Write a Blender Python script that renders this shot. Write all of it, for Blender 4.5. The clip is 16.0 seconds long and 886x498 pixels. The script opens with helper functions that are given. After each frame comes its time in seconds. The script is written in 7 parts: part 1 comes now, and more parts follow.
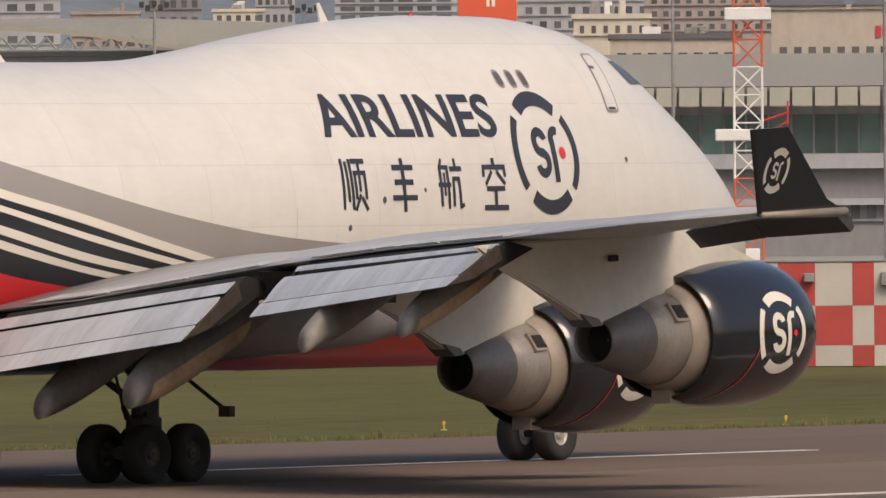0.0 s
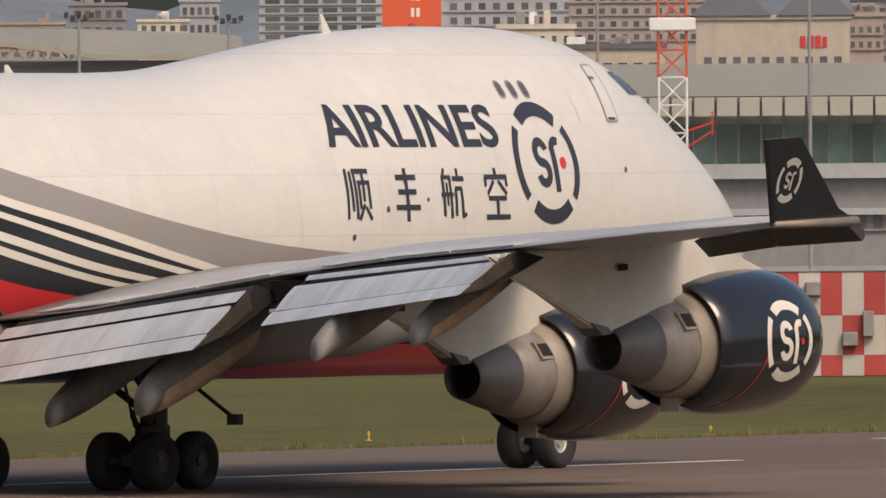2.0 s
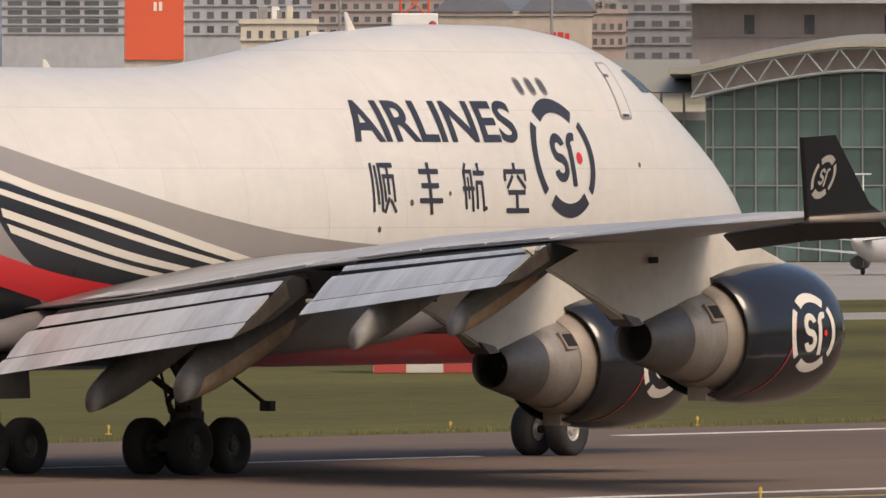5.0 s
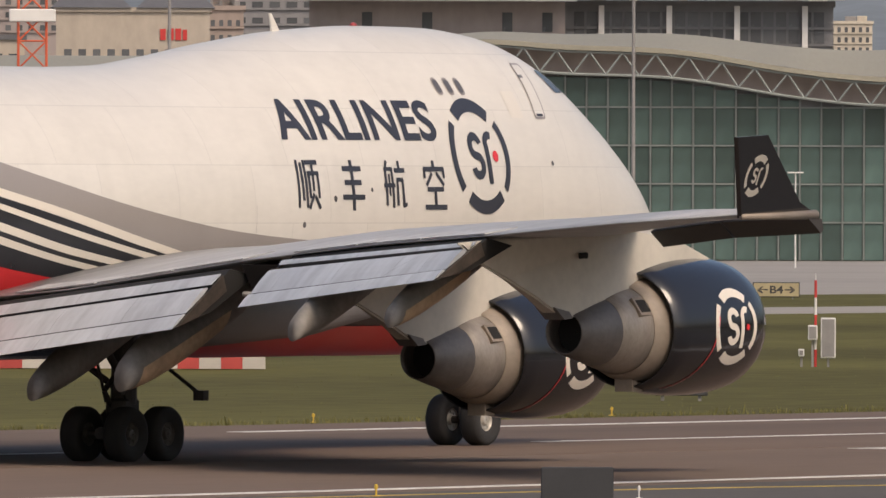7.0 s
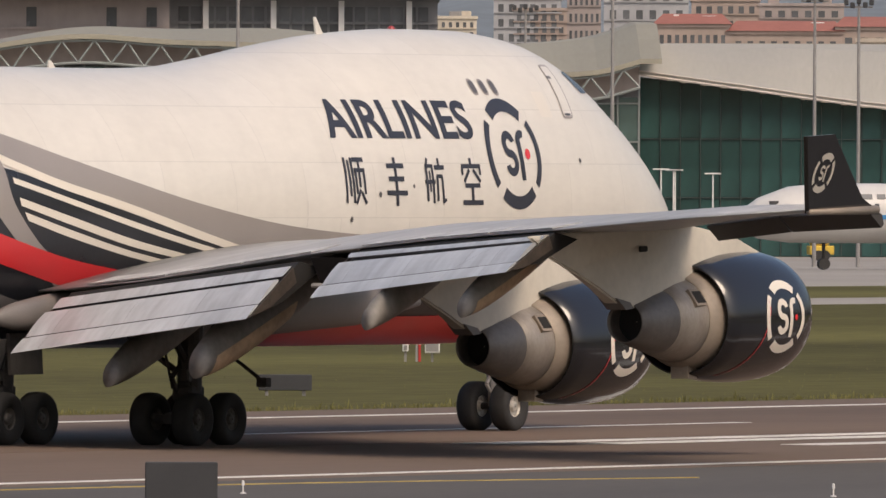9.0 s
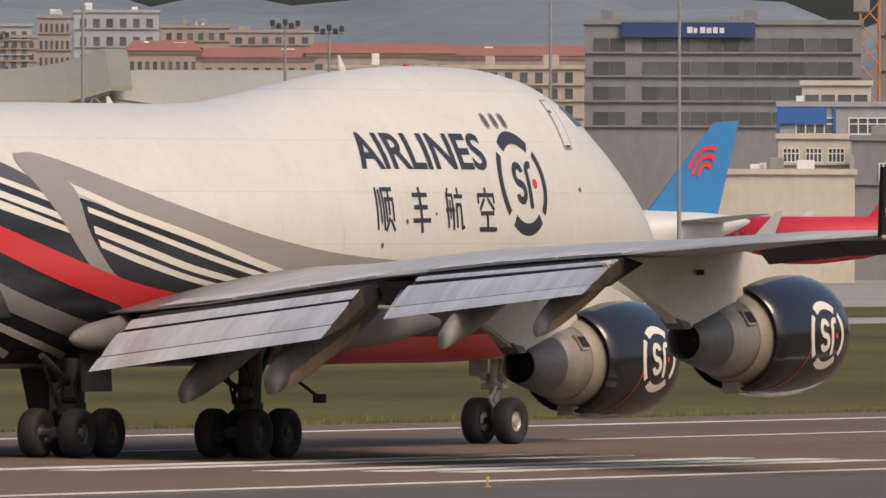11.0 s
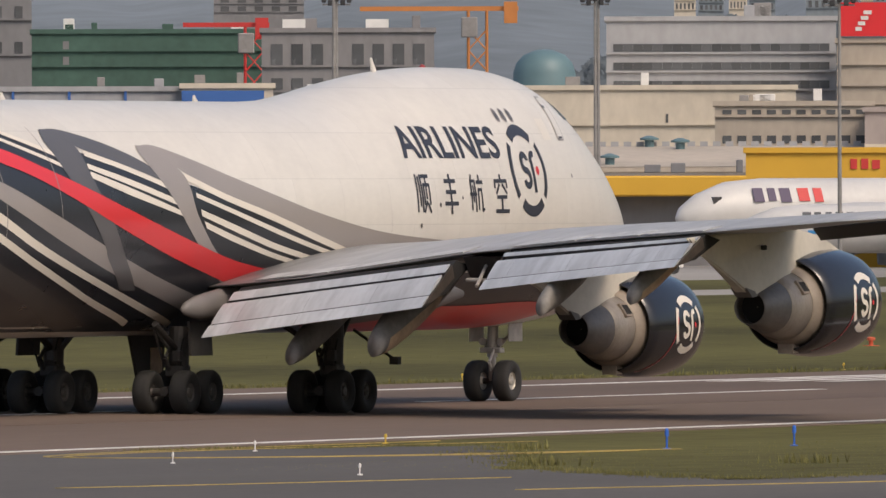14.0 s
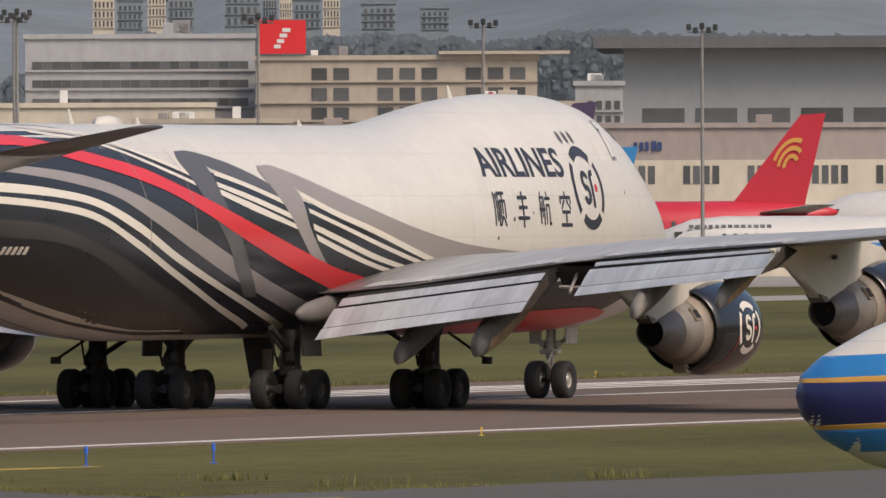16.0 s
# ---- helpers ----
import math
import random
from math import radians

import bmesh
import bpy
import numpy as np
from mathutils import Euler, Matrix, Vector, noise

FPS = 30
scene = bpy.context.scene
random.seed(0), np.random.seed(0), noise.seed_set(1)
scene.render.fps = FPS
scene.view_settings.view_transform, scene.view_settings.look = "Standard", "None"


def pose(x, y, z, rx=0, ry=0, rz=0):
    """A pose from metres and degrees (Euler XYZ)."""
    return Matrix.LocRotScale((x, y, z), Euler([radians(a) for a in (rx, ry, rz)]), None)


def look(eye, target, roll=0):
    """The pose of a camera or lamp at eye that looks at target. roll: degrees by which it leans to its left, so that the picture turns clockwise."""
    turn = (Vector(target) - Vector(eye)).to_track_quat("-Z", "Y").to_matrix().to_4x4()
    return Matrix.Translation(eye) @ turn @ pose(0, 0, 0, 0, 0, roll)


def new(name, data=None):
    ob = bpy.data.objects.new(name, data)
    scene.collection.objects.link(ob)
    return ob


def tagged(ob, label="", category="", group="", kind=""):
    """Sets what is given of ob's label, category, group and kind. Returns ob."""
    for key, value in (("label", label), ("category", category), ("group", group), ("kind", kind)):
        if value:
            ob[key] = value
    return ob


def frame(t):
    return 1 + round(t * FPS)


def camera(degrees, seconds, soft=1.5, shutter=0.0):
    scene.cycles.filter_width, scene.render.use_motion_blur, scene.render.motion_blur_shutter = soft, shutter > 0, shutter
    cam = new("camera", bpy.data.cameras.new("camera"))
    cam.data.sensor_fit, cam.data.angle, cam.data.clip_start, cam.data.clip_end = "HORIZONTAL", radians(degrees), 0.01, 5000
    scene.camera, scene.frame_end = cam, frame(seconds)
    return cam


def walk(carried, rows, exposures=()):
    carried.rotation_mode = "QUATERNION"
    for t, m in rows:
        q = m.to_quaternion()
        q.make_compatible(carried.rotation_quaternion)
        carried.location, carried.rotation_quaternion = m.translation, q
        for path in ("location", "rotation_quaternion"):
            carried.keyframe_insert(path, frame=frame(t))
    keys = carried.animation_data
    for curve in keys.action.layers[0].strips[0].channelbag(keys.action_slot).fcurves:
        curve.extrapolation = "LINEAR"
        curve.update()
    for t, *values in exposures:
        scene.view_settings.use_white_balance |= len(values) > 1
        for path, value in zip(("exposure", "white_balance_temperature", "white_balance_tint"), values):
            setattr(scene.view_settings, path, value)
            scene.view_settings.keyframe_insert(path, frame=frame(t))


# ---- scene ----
# A cargo jet rolls down a runway, watched from a fixed stand beside the airfield.
# The runway runs along +x; the stand is at (0, EYE_Y) and pans to the right.
EYE = (0.0, -191.68, 6.11)

# seconds, azimuth, tilt, roll (degrees)
CAMERA_ROWS = [
    (0.0, 33.2871, -0.2365, -0.414),
    (0.5, 33.2263, -0.2321, -0.391),
    (1.0, 33.1295, -0.2281, -0.442),
    (1.5, 33.0575, -0.2294, -0.439),
    (2.0, 33.0204, -0.2018, -0.424),
    (2.5, 32.9715, -0.2216, -0.404),
    (3.0, 32.8888, -0.2279, -0.205),
    (5.3, 31.9639, -0.2385, 0.015),
    (5.5, 31.8606, -0.2526, 0.085),
    (6.0, 31.4578, -0.2636, 0.146),
    (6.5, 31.1336, -0.2561, 0.053),
    (7.0, 30.7427, -0.2335, 0.197),
    (7.5, 30.3894, -0.2647, 0.193),
    (8.0, 30.0559, -0.2441, 0.219),
    (8.5, 29.7213, -0.2104, 0.255),
    (9.0, 29.3386, -0.2464, 0.234),
    (9.2, 29.1796, -0.2566, 0.337),
    (11.3, 27.1363, -0.1632, 0.089),
    (11.5, 26.9152, -0.1847, 0.111),
    (12.0, 26.3824, -0.1953, 0.136),
    (12.5, 25.9001, -0.2142, 0.148),
    (13.0, 25.3324, -0.2366, 0.087),
    (13.5, 24.7337, -0.2431, 0.120),
    (14.0, 24.1529, -0.2010, -0.161),
    (14.5, 23.6621, -0.1861, -0.227),
    (15.0, 23.2125, -0.1687, -0.284),
    (15.5, 22.6446, -0.1445, -0.261),
    (16.0, 22.0923, -0.1451, -0.223),
]
# seconds, x, y, heading (degrees) of the jet's main gear
PLANE_ROWS = [
    (0.0, 271.42, 0.77, 0.23),
    (0.5, 272.01, 0.77, 0.24),
    (1.0, 272.71, 0.76, 0.25),
    (1.5, 273.52, 0.76, 0.24),
    (2.0, 274.48, 0.76, 0.28),
    (2.5, 275.65, 0.75, 0.26),
    (3.0, 277.07, 0.75, 0.22),
    (5.3, 287.25, 0.74, -0.18),
    (5.5, 288.36, 0.72, -0.23),
    (6.0, 291.33, 0.70, -0.37),
    (6.5, 294.63, 0.66, -0.46),
    (7.0, 298.29, 0.61, -0.56),
    (7.5, 302.40, 0.56, -0.67),
    (8.0, 307.02, 0.49, -0.73),
    (8.5, 312.18, 0.41, -0.81),
    (9.0, 317.87, 0.32, -0.85),
    (9.2, 320.30, 0.27, -0.86),
    (11.3, 350.88, -0.03, -0.28),
    (11.5, 354.37, -0.05, -0.21),
    (12.0, 363.50, -0.08, -0.05),
    (12.5, 373.21, -0.08, 0.03),
    (13.0, 383.45, -0.07, 0.09),
    (13.5, 394.22, -0.03, 0.14),
    (14.0, 405.53, -0.00, 0.13),
    (14.5, 417.34, 0.03, 0.10),
    (15.0, 429.63, 0.05, 0.04),
    (15.5, 442.34, 0.04, -0.12),
    (16.0, 455.43, 0.00, -0.34),
]


def aim(az, tilt, roll):
    a, e = radians(az), radians(tilt)
    target = (EYE[0] + math.cos(a) * math.cos(e), EYE[1] + math.sin(a) * math.cos(e), EYE[2] + math.sin(e))
    return look(EYE, target, roll)


cam = camera(3.1417, 16.0, soft=1.5)
walk(cam, [(t, aim(az, tilt, roll)) for t, az, tilt, roll in CAMERA_ROWS], exposures=[(0.0, 0.09, 6520, 12), (9.0, 0.10, 6480, 12), (12.0, 0.05, 6360, 11), (16.0, 0.09, 6300, 11)])

# ---- sky and sun ----
SUN_ELEV, SUN_AZ = 48.0, -118.0
world = bpy.data.worlds.new("sky")
scene.world = world
world.use_nodes = True
wn = world.node_tree.nodes
sky = wn.new("ShaderNodeTexSky")
sky.sky_type, sky.sun_disc = "NISHITA", False
sky.sun_elevation, sky.sun_rotation = radians(SUN_ELEV), radians(90 - SUN_AZ)
sky.air_density, sky.dust_density, sky.ozone_density = 1.0, 5.0, 1.0
wn["Background"].inputs["Strength"].default_value = 0.126
world.node_tree.links.new(sky.outputs[0], wn["Background"].inputs["Color"])
sun_data = bpy.data.lights.new("sun", "SUN")
sun_data.energy, sun_data.angle, sun_data.color = 1.6, radians(24), (1.0, 0.80, 0.60)
sun = new("sun", sun_data)
sd = Vector((math.cos(radians(SUN_AZ)) * math.cos(radians(SUN_ELEV)), math.sin(radians(SUN_AZ)) * math.cos(radians(SUN_ELEV)), math.sin(radians(SUN_ELEV))))
sun.matrix_basis = look(sd * 200, (0, 0, 0))


# ---- materials ----
def mat(name, color, rough=0.5, metal=0.0, scale=3.0, var=0.12, bump=0.0, fine=40.0, coords="Object", stretch=(1, 1, 1), spec=0.5, coat=0.0, island=0.0, obvar=0.0):
    """A surface with its colour varied at two scales, and a fine relief."""
    m = bpy.data.materials.new(name)
    m.use_nodes = True
    nt = m.node_tree
    b = nt.nodes["Principled BSDF"]
    b.inputs["Roughness"].default_value = rough
    b.inputs["Metallic"].default_value = metal
    b.inputs["Specular IOR Level"].default_value = spec
    b.inputs["Coat Weight"].default_value = coat
    b.inputs["Coat Roughness"].default_value = 0.08
    tc = nt.nodes.new("ShaderNodeTexCoord")
    mp = nt.nodes.new("ShaderNodeMapping")
    mp.inputs["Scale"].default_value = stretch
    nt.links.new(tc.outputs[coords], mp.inputs["Vector"])
    vals = []
    for s, d in ((scale, 5), (fine, 3)):
        n = nt.nodes.new("ShaderNodeTexNoise")
        n.inputs["Scale"].default_value, n.inputs["Detail"].default_value = s, d
        nt.links.new(mp.outputs[0], n.inputs["Vector"])
        vals.append(n)
    add = nt.nodes.new("ShaderNodeMath")
    add.operation = "MULTIPLY_ADD"
    nt.links.new(vals[0].outputs["Fac"], add.inputs[0])
    add.inputs[1].default_value = 0.65
    half = nt.nodes.new("ShaderNodeMath")
    half.operation = "MULTIPLY"
    half.inputs[1].default_value = 0.35
    nt.links.new(vals[1].outputs["Fac"], half.inputs[0])
    nt.links.new(half.outputs[0], add.inputs[2])
    ramp = nt.nodes.new("ShaderNodeMapRange")
    ramp.inputs["From Min"].default_value, ramp.inputs["From Max"].default_value = 0.3, 0.7
    ramp.inputs["To Min"].default_value, ramp.inputs["To Max"].default_value = 1 - var, 1 + var * 0.6
    nt.links.new(add.outputs[0], ramp.inputs["Value"])
    last = ramp.outputs[0]
    if obvar or island:
        src = nt.nodes.new("ShaderNodeObjectInfo") if obvar else nt.nodes.new("ShaderNodeNewGeometry")
        r2 = nt.nodes.new("ShaderNodeMapRange")
        amount = obvar or island
        r2.inputs["To Min"].default_value, r2.inputs["To Max"].default_value = 1 - amount, 1 + amount
        nt.links.new(src.outputs["Random" if obvar else "Random Per Island"], r2.inputs["Value"])
        mul = nt.nodes.new("ShaderNodeMath")
        mul.operation = "MULTIPLY"
        nt.links.new(last, mul.inputs[0])
        nt.links.new(r2.outputs[0], mul.inputs[1])
        last = mul.outputs[0]
    vm = nt.nodes.new("ShaderNodeVectorMath")
    vm.operation = "SCALE"
    vm.inputs[0].default_value = color
    nt.links.new(last, vm.inputs["Scale"])
    nt.links.new(vm.outputs[0], b.inputs["Base Color"])
    rr = nt.nodes.new("ShaderNodeMapRange")
    rr.inputs["To Min"].default_value, rr.inputs["To Max"].default_value = max(0.02, rough - 0.1), min(1, rough + 0.1)
    nt.links.new(vals[0].outputs["Fac"], rr.inputs["Value"])
    nt.links.new(rr.outputs[0], b.inputs["Roughness"])
    if bump:
        bp = nt.nodes.new("ShaderNodeBump")
        bp.inputs["Strength"].default_value, bp.inputs["Distance"].default_value = bump, 0.02
        nt.links.new(vals[1].outputs["Fac"], bp.inputs["Height"])
        nt.links.new(bp.outputs[0], b.inputs["Normal"])
    return m


M_WHITE = mat("white_aircraft_paint", (0.69, 0.66, 0.60), 0.36, scale=0.35, var=0.07, fine=2.5, coat=0.3, stretch=(1, 1, 3))
M_NAVY = mat("near_black_navy_paint", (0.026, 0.027, 0.032), 0.3, scale=0.5, var=0.25, fine=6, spec=0.35, coat=0.1)
M_COWL = mat("glossy_black_cowl_paint", (0.014, 0.015, 0.019), 0.16, scale=0.5, var=0.25, fine=6, spec=0.4, coat=0.5)
M_CHREDB = mat("dull_red_lens", (0.30, 0.04, 0.04), 0.3, scale=2, var=0.1)
M_PATCH = mat("faded_cream_paint", (0.67, 0.63, 0.56), 0.4, scale=0.6, var=0.06)
M_DARK = mat("dark_navy_lettering", (0.035, 0.037, 0.05), 0.4, scale=1.0, var=0.2)
M_GREY = mat("warm_grey_paint", (0.30, 0.27, 0.25), 0.35, scale=0.5, var=0.1, coat=0.2)
M_DGREY = mat("dark_grey_paint", (0.10, 0.095, 0.095), 0.35, scale=0.5, var=0.12, coat=0.2)
M_SMOKE = mat("smoke_grey_paint", (0.062, 0.058, 0.056), 0.4, scale=0.5, var=0.2, spec=0.35)
M_RED = mat("bright_red_paint", (0.68, 0.03, 0.035), 0.33, scale=0.5, var=0.08, coat=0.2)
M_CREAM = mat("cream_stripe_paint", (0.74, 0.68, 0.58), 0.35, scale=0.5, var=0.06, coat=0.2)
M_WING = mat("grey_wing_skin", (0.46, 0.46, 0.455), 0.45, 0.1, scale=0.7, var=0.18, fine=5, stretch=(1, 0.35, 1))
M_FLAP = mat("silver_flap_skin", (0.60, 0.625, 0.645), 0.40, 0.1, scale=0.6, var=0.22, fine=4, stretch=(0.5, 1.6, 0.5))
M_FAIR = mat("weathered_fairing_paint", (0.22, 0.205, 0.185), 0.55, scale=0.9, var=0.45, fine=6)
M_TAN2 = mat("tan_paint", (0.50, 0.36, 0.23), 0.6, scale=1.3, var=0.35, fine=7)
M_METAL = mat("bare_nozzle_metal", (0.19, 0.174, 0.16), 0.5, 0.4, scale=1.2, var=0.3, fine=9)
M_CORE = mat("pale_core_cowl_metal", (0.36, 0.32, 0.275), 0.45, 0.35, scale=1.4, var=0.3, fine=9, stretch=(2.5, 1, 1))
M_METAL2 = mat("tan_reverser_metal", (0.31, 0.26, 0.21), 0.55, 0.25, scale=1.5, var=0.2, fine=9)
M_PYLON = mat("pale_pylon_paint", (0.60, 0.555, 0.47), 0.45, scale=0.8, var=0.15, fine=5)
# black for soot, and for shade in slots, ducts and openings
M_BLACK = mat("soot_and_shade_black", (0.016, 0.015, 0.014), 0.85, scale=4, var=0.4)
M_STEEL = mat("dirty_gear_steel", (0.075, 0.07, 0.066), 0.55, 0.4, scale=5, var=0.35)
M_GEARL = mat("pale_gear_paint", (0.42, 0.39, 0.35), 0.5, 0.1, scale=4, var=0.3)
M_TYRE = mat("tyre_rubber", (0.03, 0.029, 0.028), 0.8, scale=6, var=0.3, bump=0.3)
M_HUB = mat("wheel_hub_metal", (0.55, 0.52, 0.46), 0.45, 0.3, scale=7, var=0.3)
M_HUBD = mat("dusty_dark_hub", (0.13, 0.12, 0.11), 0.6, 0.3, scale=7, var=0.3)
M_GLASS = mat("dark_window_glass", (0.06, 0.06, 0.062), 0.2, scale=1, var=0.1, spec=0.4)



def panel_lines(m, axes, width, height, line, shade):
    """Thin darker joints between skin panels, in the plane of two of the object's axes."""
    nt = m.node_tree
    b = nt.nodes["Principled BSDF"]
    old = b.inputs["Base Color"].links[0].from_socket
    tc, sep, comb = nt.nodes.new("ShaderNodeTexCoord"), nt.nodes.new("ShaderNodeSeparateXYZ"), nt.nodes.new("ShaderNodeCombineXYZ")
    nt.links.new(tc.outputs["Object"], sep.inputs[0])
    nt.links.new(sep.outputs[axes[0]], comb.inputs[0])
    nt.links.new(sep.outputs[axes[1]], comb.inputs[1])
    br = nt.nodes.new("ShaderNodeTexBrick")
    br.inputs["Color1"].default_value, br.inputs["Color2"].default_value = (1, 1, 1, 1), (0.965, 0.96, 0.95, 1)
    br.inputs["Mortar"].default_value = (shade, shade, shade, 1)
    br.inputs["Scale"].default_value, br.inputs["Mortar Size"].default_value = 1.0, line
    br.inputs["Brick Width"].default_value, br.inputs["Row Height"].default_value = width, height
    nt.links.new(comb.outputs[0], br.inputs["Vector"])
    streak, mp = nt.nodes.new("ShaderNodeTexNoise"), nt.nodes.new("ShaderNodeMapping")
    mp.inputs["Scale"].default_value = (1.6, 1.6, 0.25) if axes == "XZ" else (0.3, 2.2, 0.3)
    streak.inputs["Scale"].default_value, streak.inputs["Detail"].default_value = 1.0, 6
    nt.links.new(tc.outputs["Object"], mp.inputs["Vector"])
    nt.links.new(mp.outputs[0], streak.inputs["Vector"])
    rg = nt.nodes.new("ShaderNodeMapRange")
    rg.inputs["From Min"].default_value, rg.inputs["From Max"].default_value = 0.35, 0.6
    rg.inputs["To Min"].default_value, rg.inputs["To Max"].default_value = 0.965 if axes == "XZ" else 0.84, 1.0
    nt.links.new(streak.outputs["Fac"], rg.inputs["Value"])
    m1, m2 = nt.nodes.new("ShaderNodeVectorMath"), nt.nodes.new("ShaderNodeVectorMath")
    m1.operation, m2.operation = "MULTIPLY", "SCALE"
    nt.links.new(old, m1.inputs[0])
    nt.links.new(br.outputs["Color"], m1.inputs[1])
    nt.links.new(m1.outputs[0], m2.inputs[0])
    nt.links.new(rg.outputs[0], m2.inputs["Scale"])
    nt.links.new(m2.outputs[0], b.inputs["Base Color"])


panel_lines(M_WHITE, "XZ", 3.2, 1.3, 0.012, 0.86)
panel_lines(M_FLAP, "YX", 2.4, 9.0, 0.012, 0.7)
panel_lines(M_WING, "YX", 2.6, 1.4, 0.012, 0.75)


# ---- helpers for building ----
def link_mesh(name, bm, material, smooth=False):
    me = bpy.data.meshes.new(name)
    bm.to_mesh(me)
    bm.free()
    for m in material if isinstance(material, (list, tuple)) else [material]:
        me.materials.append(m)
    if smooth:
        me.shade_smooth()
    return me


def part(name, bm, material, parent, label="", smooth=False, m=None):
    ob = new(name, link_mesh(name, bm, material, smooth))
    ob.parent = parent
    if m is not None:
        ob.matrix_basis = m
    return tagged(ob, label)


def thing(name, label, category, m=None, group="", kind=""):
    ob = new(name)
    ob.empty_display_size = 0.5
    if m is not None:
        ob.matrix_basis = m
    return tagged(ob, label, category, group, kind)


def solid(name, bm, material, label, category, m=None, group="", kind="", smooth=False):
    ob = new(name, link_mesh(name, bm, material, smooth))
    if m is not None:
        ob.matrix_basis = m
    return tagged(ob, label, category, group, kind)


def box(bm, x0, x1, y0, y1, z0, z1, mi=0, bevel=0.0, m=None):
    v = [bm.verts.new((x, y, z)) for x in (x0, x1) for y in (y0, y1) for z in (z0, z1)]
    if m is not None:
        for a in v:
            a.co = m @ a.co
    faces = [bm.faces.new([v[i] for i in q]) for q in ((0, 1, 3, 2), (4, 6, 7, 5), (0, 4, 5, 1), (2, 3, 7, 6), (0, 2, 6, 4), (1, 5, 7, 3))]
    for f in faces:
        f.material_index = mi
    if bevel:
        bmesh.ops.bevel(bm, geom=list({e for f in faces for e in f.edges}), offset=bevel, segments=1, affect="EDGES")
    return bm


def one_box(*a, **k):
    return box(bmesh.new(), *a, **k)


def loft(bm, rings, closed=True, cap=True, mi=0):
    """Skin between rings of points with equal counts."""
    vs = [[bm.verts.new(p) for p in r] for r in rings]
    n = len(vs[0])
    for a, b in zip(vs, vs[1:]):
        for i in range(n if closed else n - 1):
            j = (i + 1) % n
            f = bm.faces.new((a[i], a[j], b[j], b[i]))
            f.material_index = mi
    if cap and closed:
        bm.faces.new(list(reversed(vs[0]))).material_index = mi
        bm.faces.new(vs[-1]).material_index = mi
    return bm


def turned(bm, profile, axis="x", n=40, cap=False, mi=0, at=(0, 0, 0)):
    """A body turned from (along, radius) pairs about an axis."""
    rings = []
    for a, r in profile:
        ring = []
        for i in range(n):
            c, s = math.cos(2 * math.pi * i / n) * r, math.sin(2 * math.pi * i / n) * r
            p = {"x": (a, c, s), "y": (s, a, c), "z": (c, s, a)}[axis]
            ring.append((p[0] + at[0], p[1] + at[1], p[2] + at[2]))
        rings.append(ring)
    return loft(bm, rings, True, cap, mi)


def tube(bm, p0, p1, r, n=10, r1=None, mi=0):
    p0, p1 = Vector(p0), Vector(p1)
    d = (p1 - p0).normalized()
    u = d.orthogonal().normalized()
    w = d.cross(u)
    rings = [[p + (u * math.cos(2 * math.pi * i / n) + w * math.sin(2 * math.pi * i / n)) * rad for i in range(n)] for p, rad in ((p0, r), (p1, r if r1 is None else r1))]
    return loft(bm, rings, True, True, mi)


def smooth_curve(pts, n):
    """Points along a Catmull-Rom curve through pts."""
    pts = [Vector(p) for p in pts]
    pts = [pts[0] * 2 - pts[1]] + pts + [pts[-1] * 2 - pts[-2]]
    out = []
    segs = len(pts) - 3
    for k in range(n):
        s = k / (n - 1) * segs
        i = min(int(s), segs - 1)
        t = s - i
        a, b, c, d = pts[i:i + 4]
        out.append(0.5 * ((2 * b) + (c - a) * t + (2 * a - 5 * b + 4 * c - d) * t * t + (3 * b - a - 3 * c + d) * t ** 3))
    return out


def lerp_table(x, table):
    if x <= table[0][0]:
        return table[0][1:]
    for a, b in zip(table, table[1:]):
        if x <= b[0]:
            t = (x - a[0]) / (b[0] - a[0])
            t = t * t * (3 - 2 * t) * 0.35 + t * 0.65
            return tuple(p + (q - p) * t for p, q in zip(a[1:], b[1:]))
    return table[-1][1:]


# ---- the jet: fuselage form ----
# x of the station, half width, centre height, crown, keel
STATIONS = [
    (33.30, 0.02, 4.40, 4.42, 4.38), (33.15, 0.42, 4.42, 4.95, 3.98), (32.60, 0.98, 4.50, 5.62, 3.52), (31.60, 1.62, 4.66, 6.42, 3.06),
    (30.20, 2.14, 4.85, 7.36, 2.68), (28.50, 2.54, 5.05, 8.33, 2.42), (26.90, 2.80, 5.20, 9.10, 2.28), (25.20, 3.00, 5.32, 9.54, 2.20),
    (23.00, 3.15, 5.40, 9.72, 2.16), (20.50, 3.25, 5.42, 9.73, 2.15), (17.50, 3.25, 5.42, 9.60, 2.15), (14.50, 3.25, 5.42, 9.30, 2.15),
    (12.00, 3.25, 5.42, 8.97, 2.15), (9.50, 3.25, 5.42, 8.73, 2.15), (7.00, 3.25, 5.42, 8.68, 2.15), (0.00, 3.25, 5.42, 8.68, 2.15),
    (-10.0, 3.25, 5.42, 8.68, 2.15), (-14.0, 3.22, 5.45, 8.68, 2.35), (-19.0, 3.00, 5.65, 8.66, 3.02), (-24.0, 2.55, 6.02, 8.58, 4.00),
    (-29.0, 1.90, 6.50, 8.40, 5.05), (-33.0, 1.10, 6.95, 8.05, 6.00), (-35.3, 0.35, 7.20, 7.60, 6.85)]


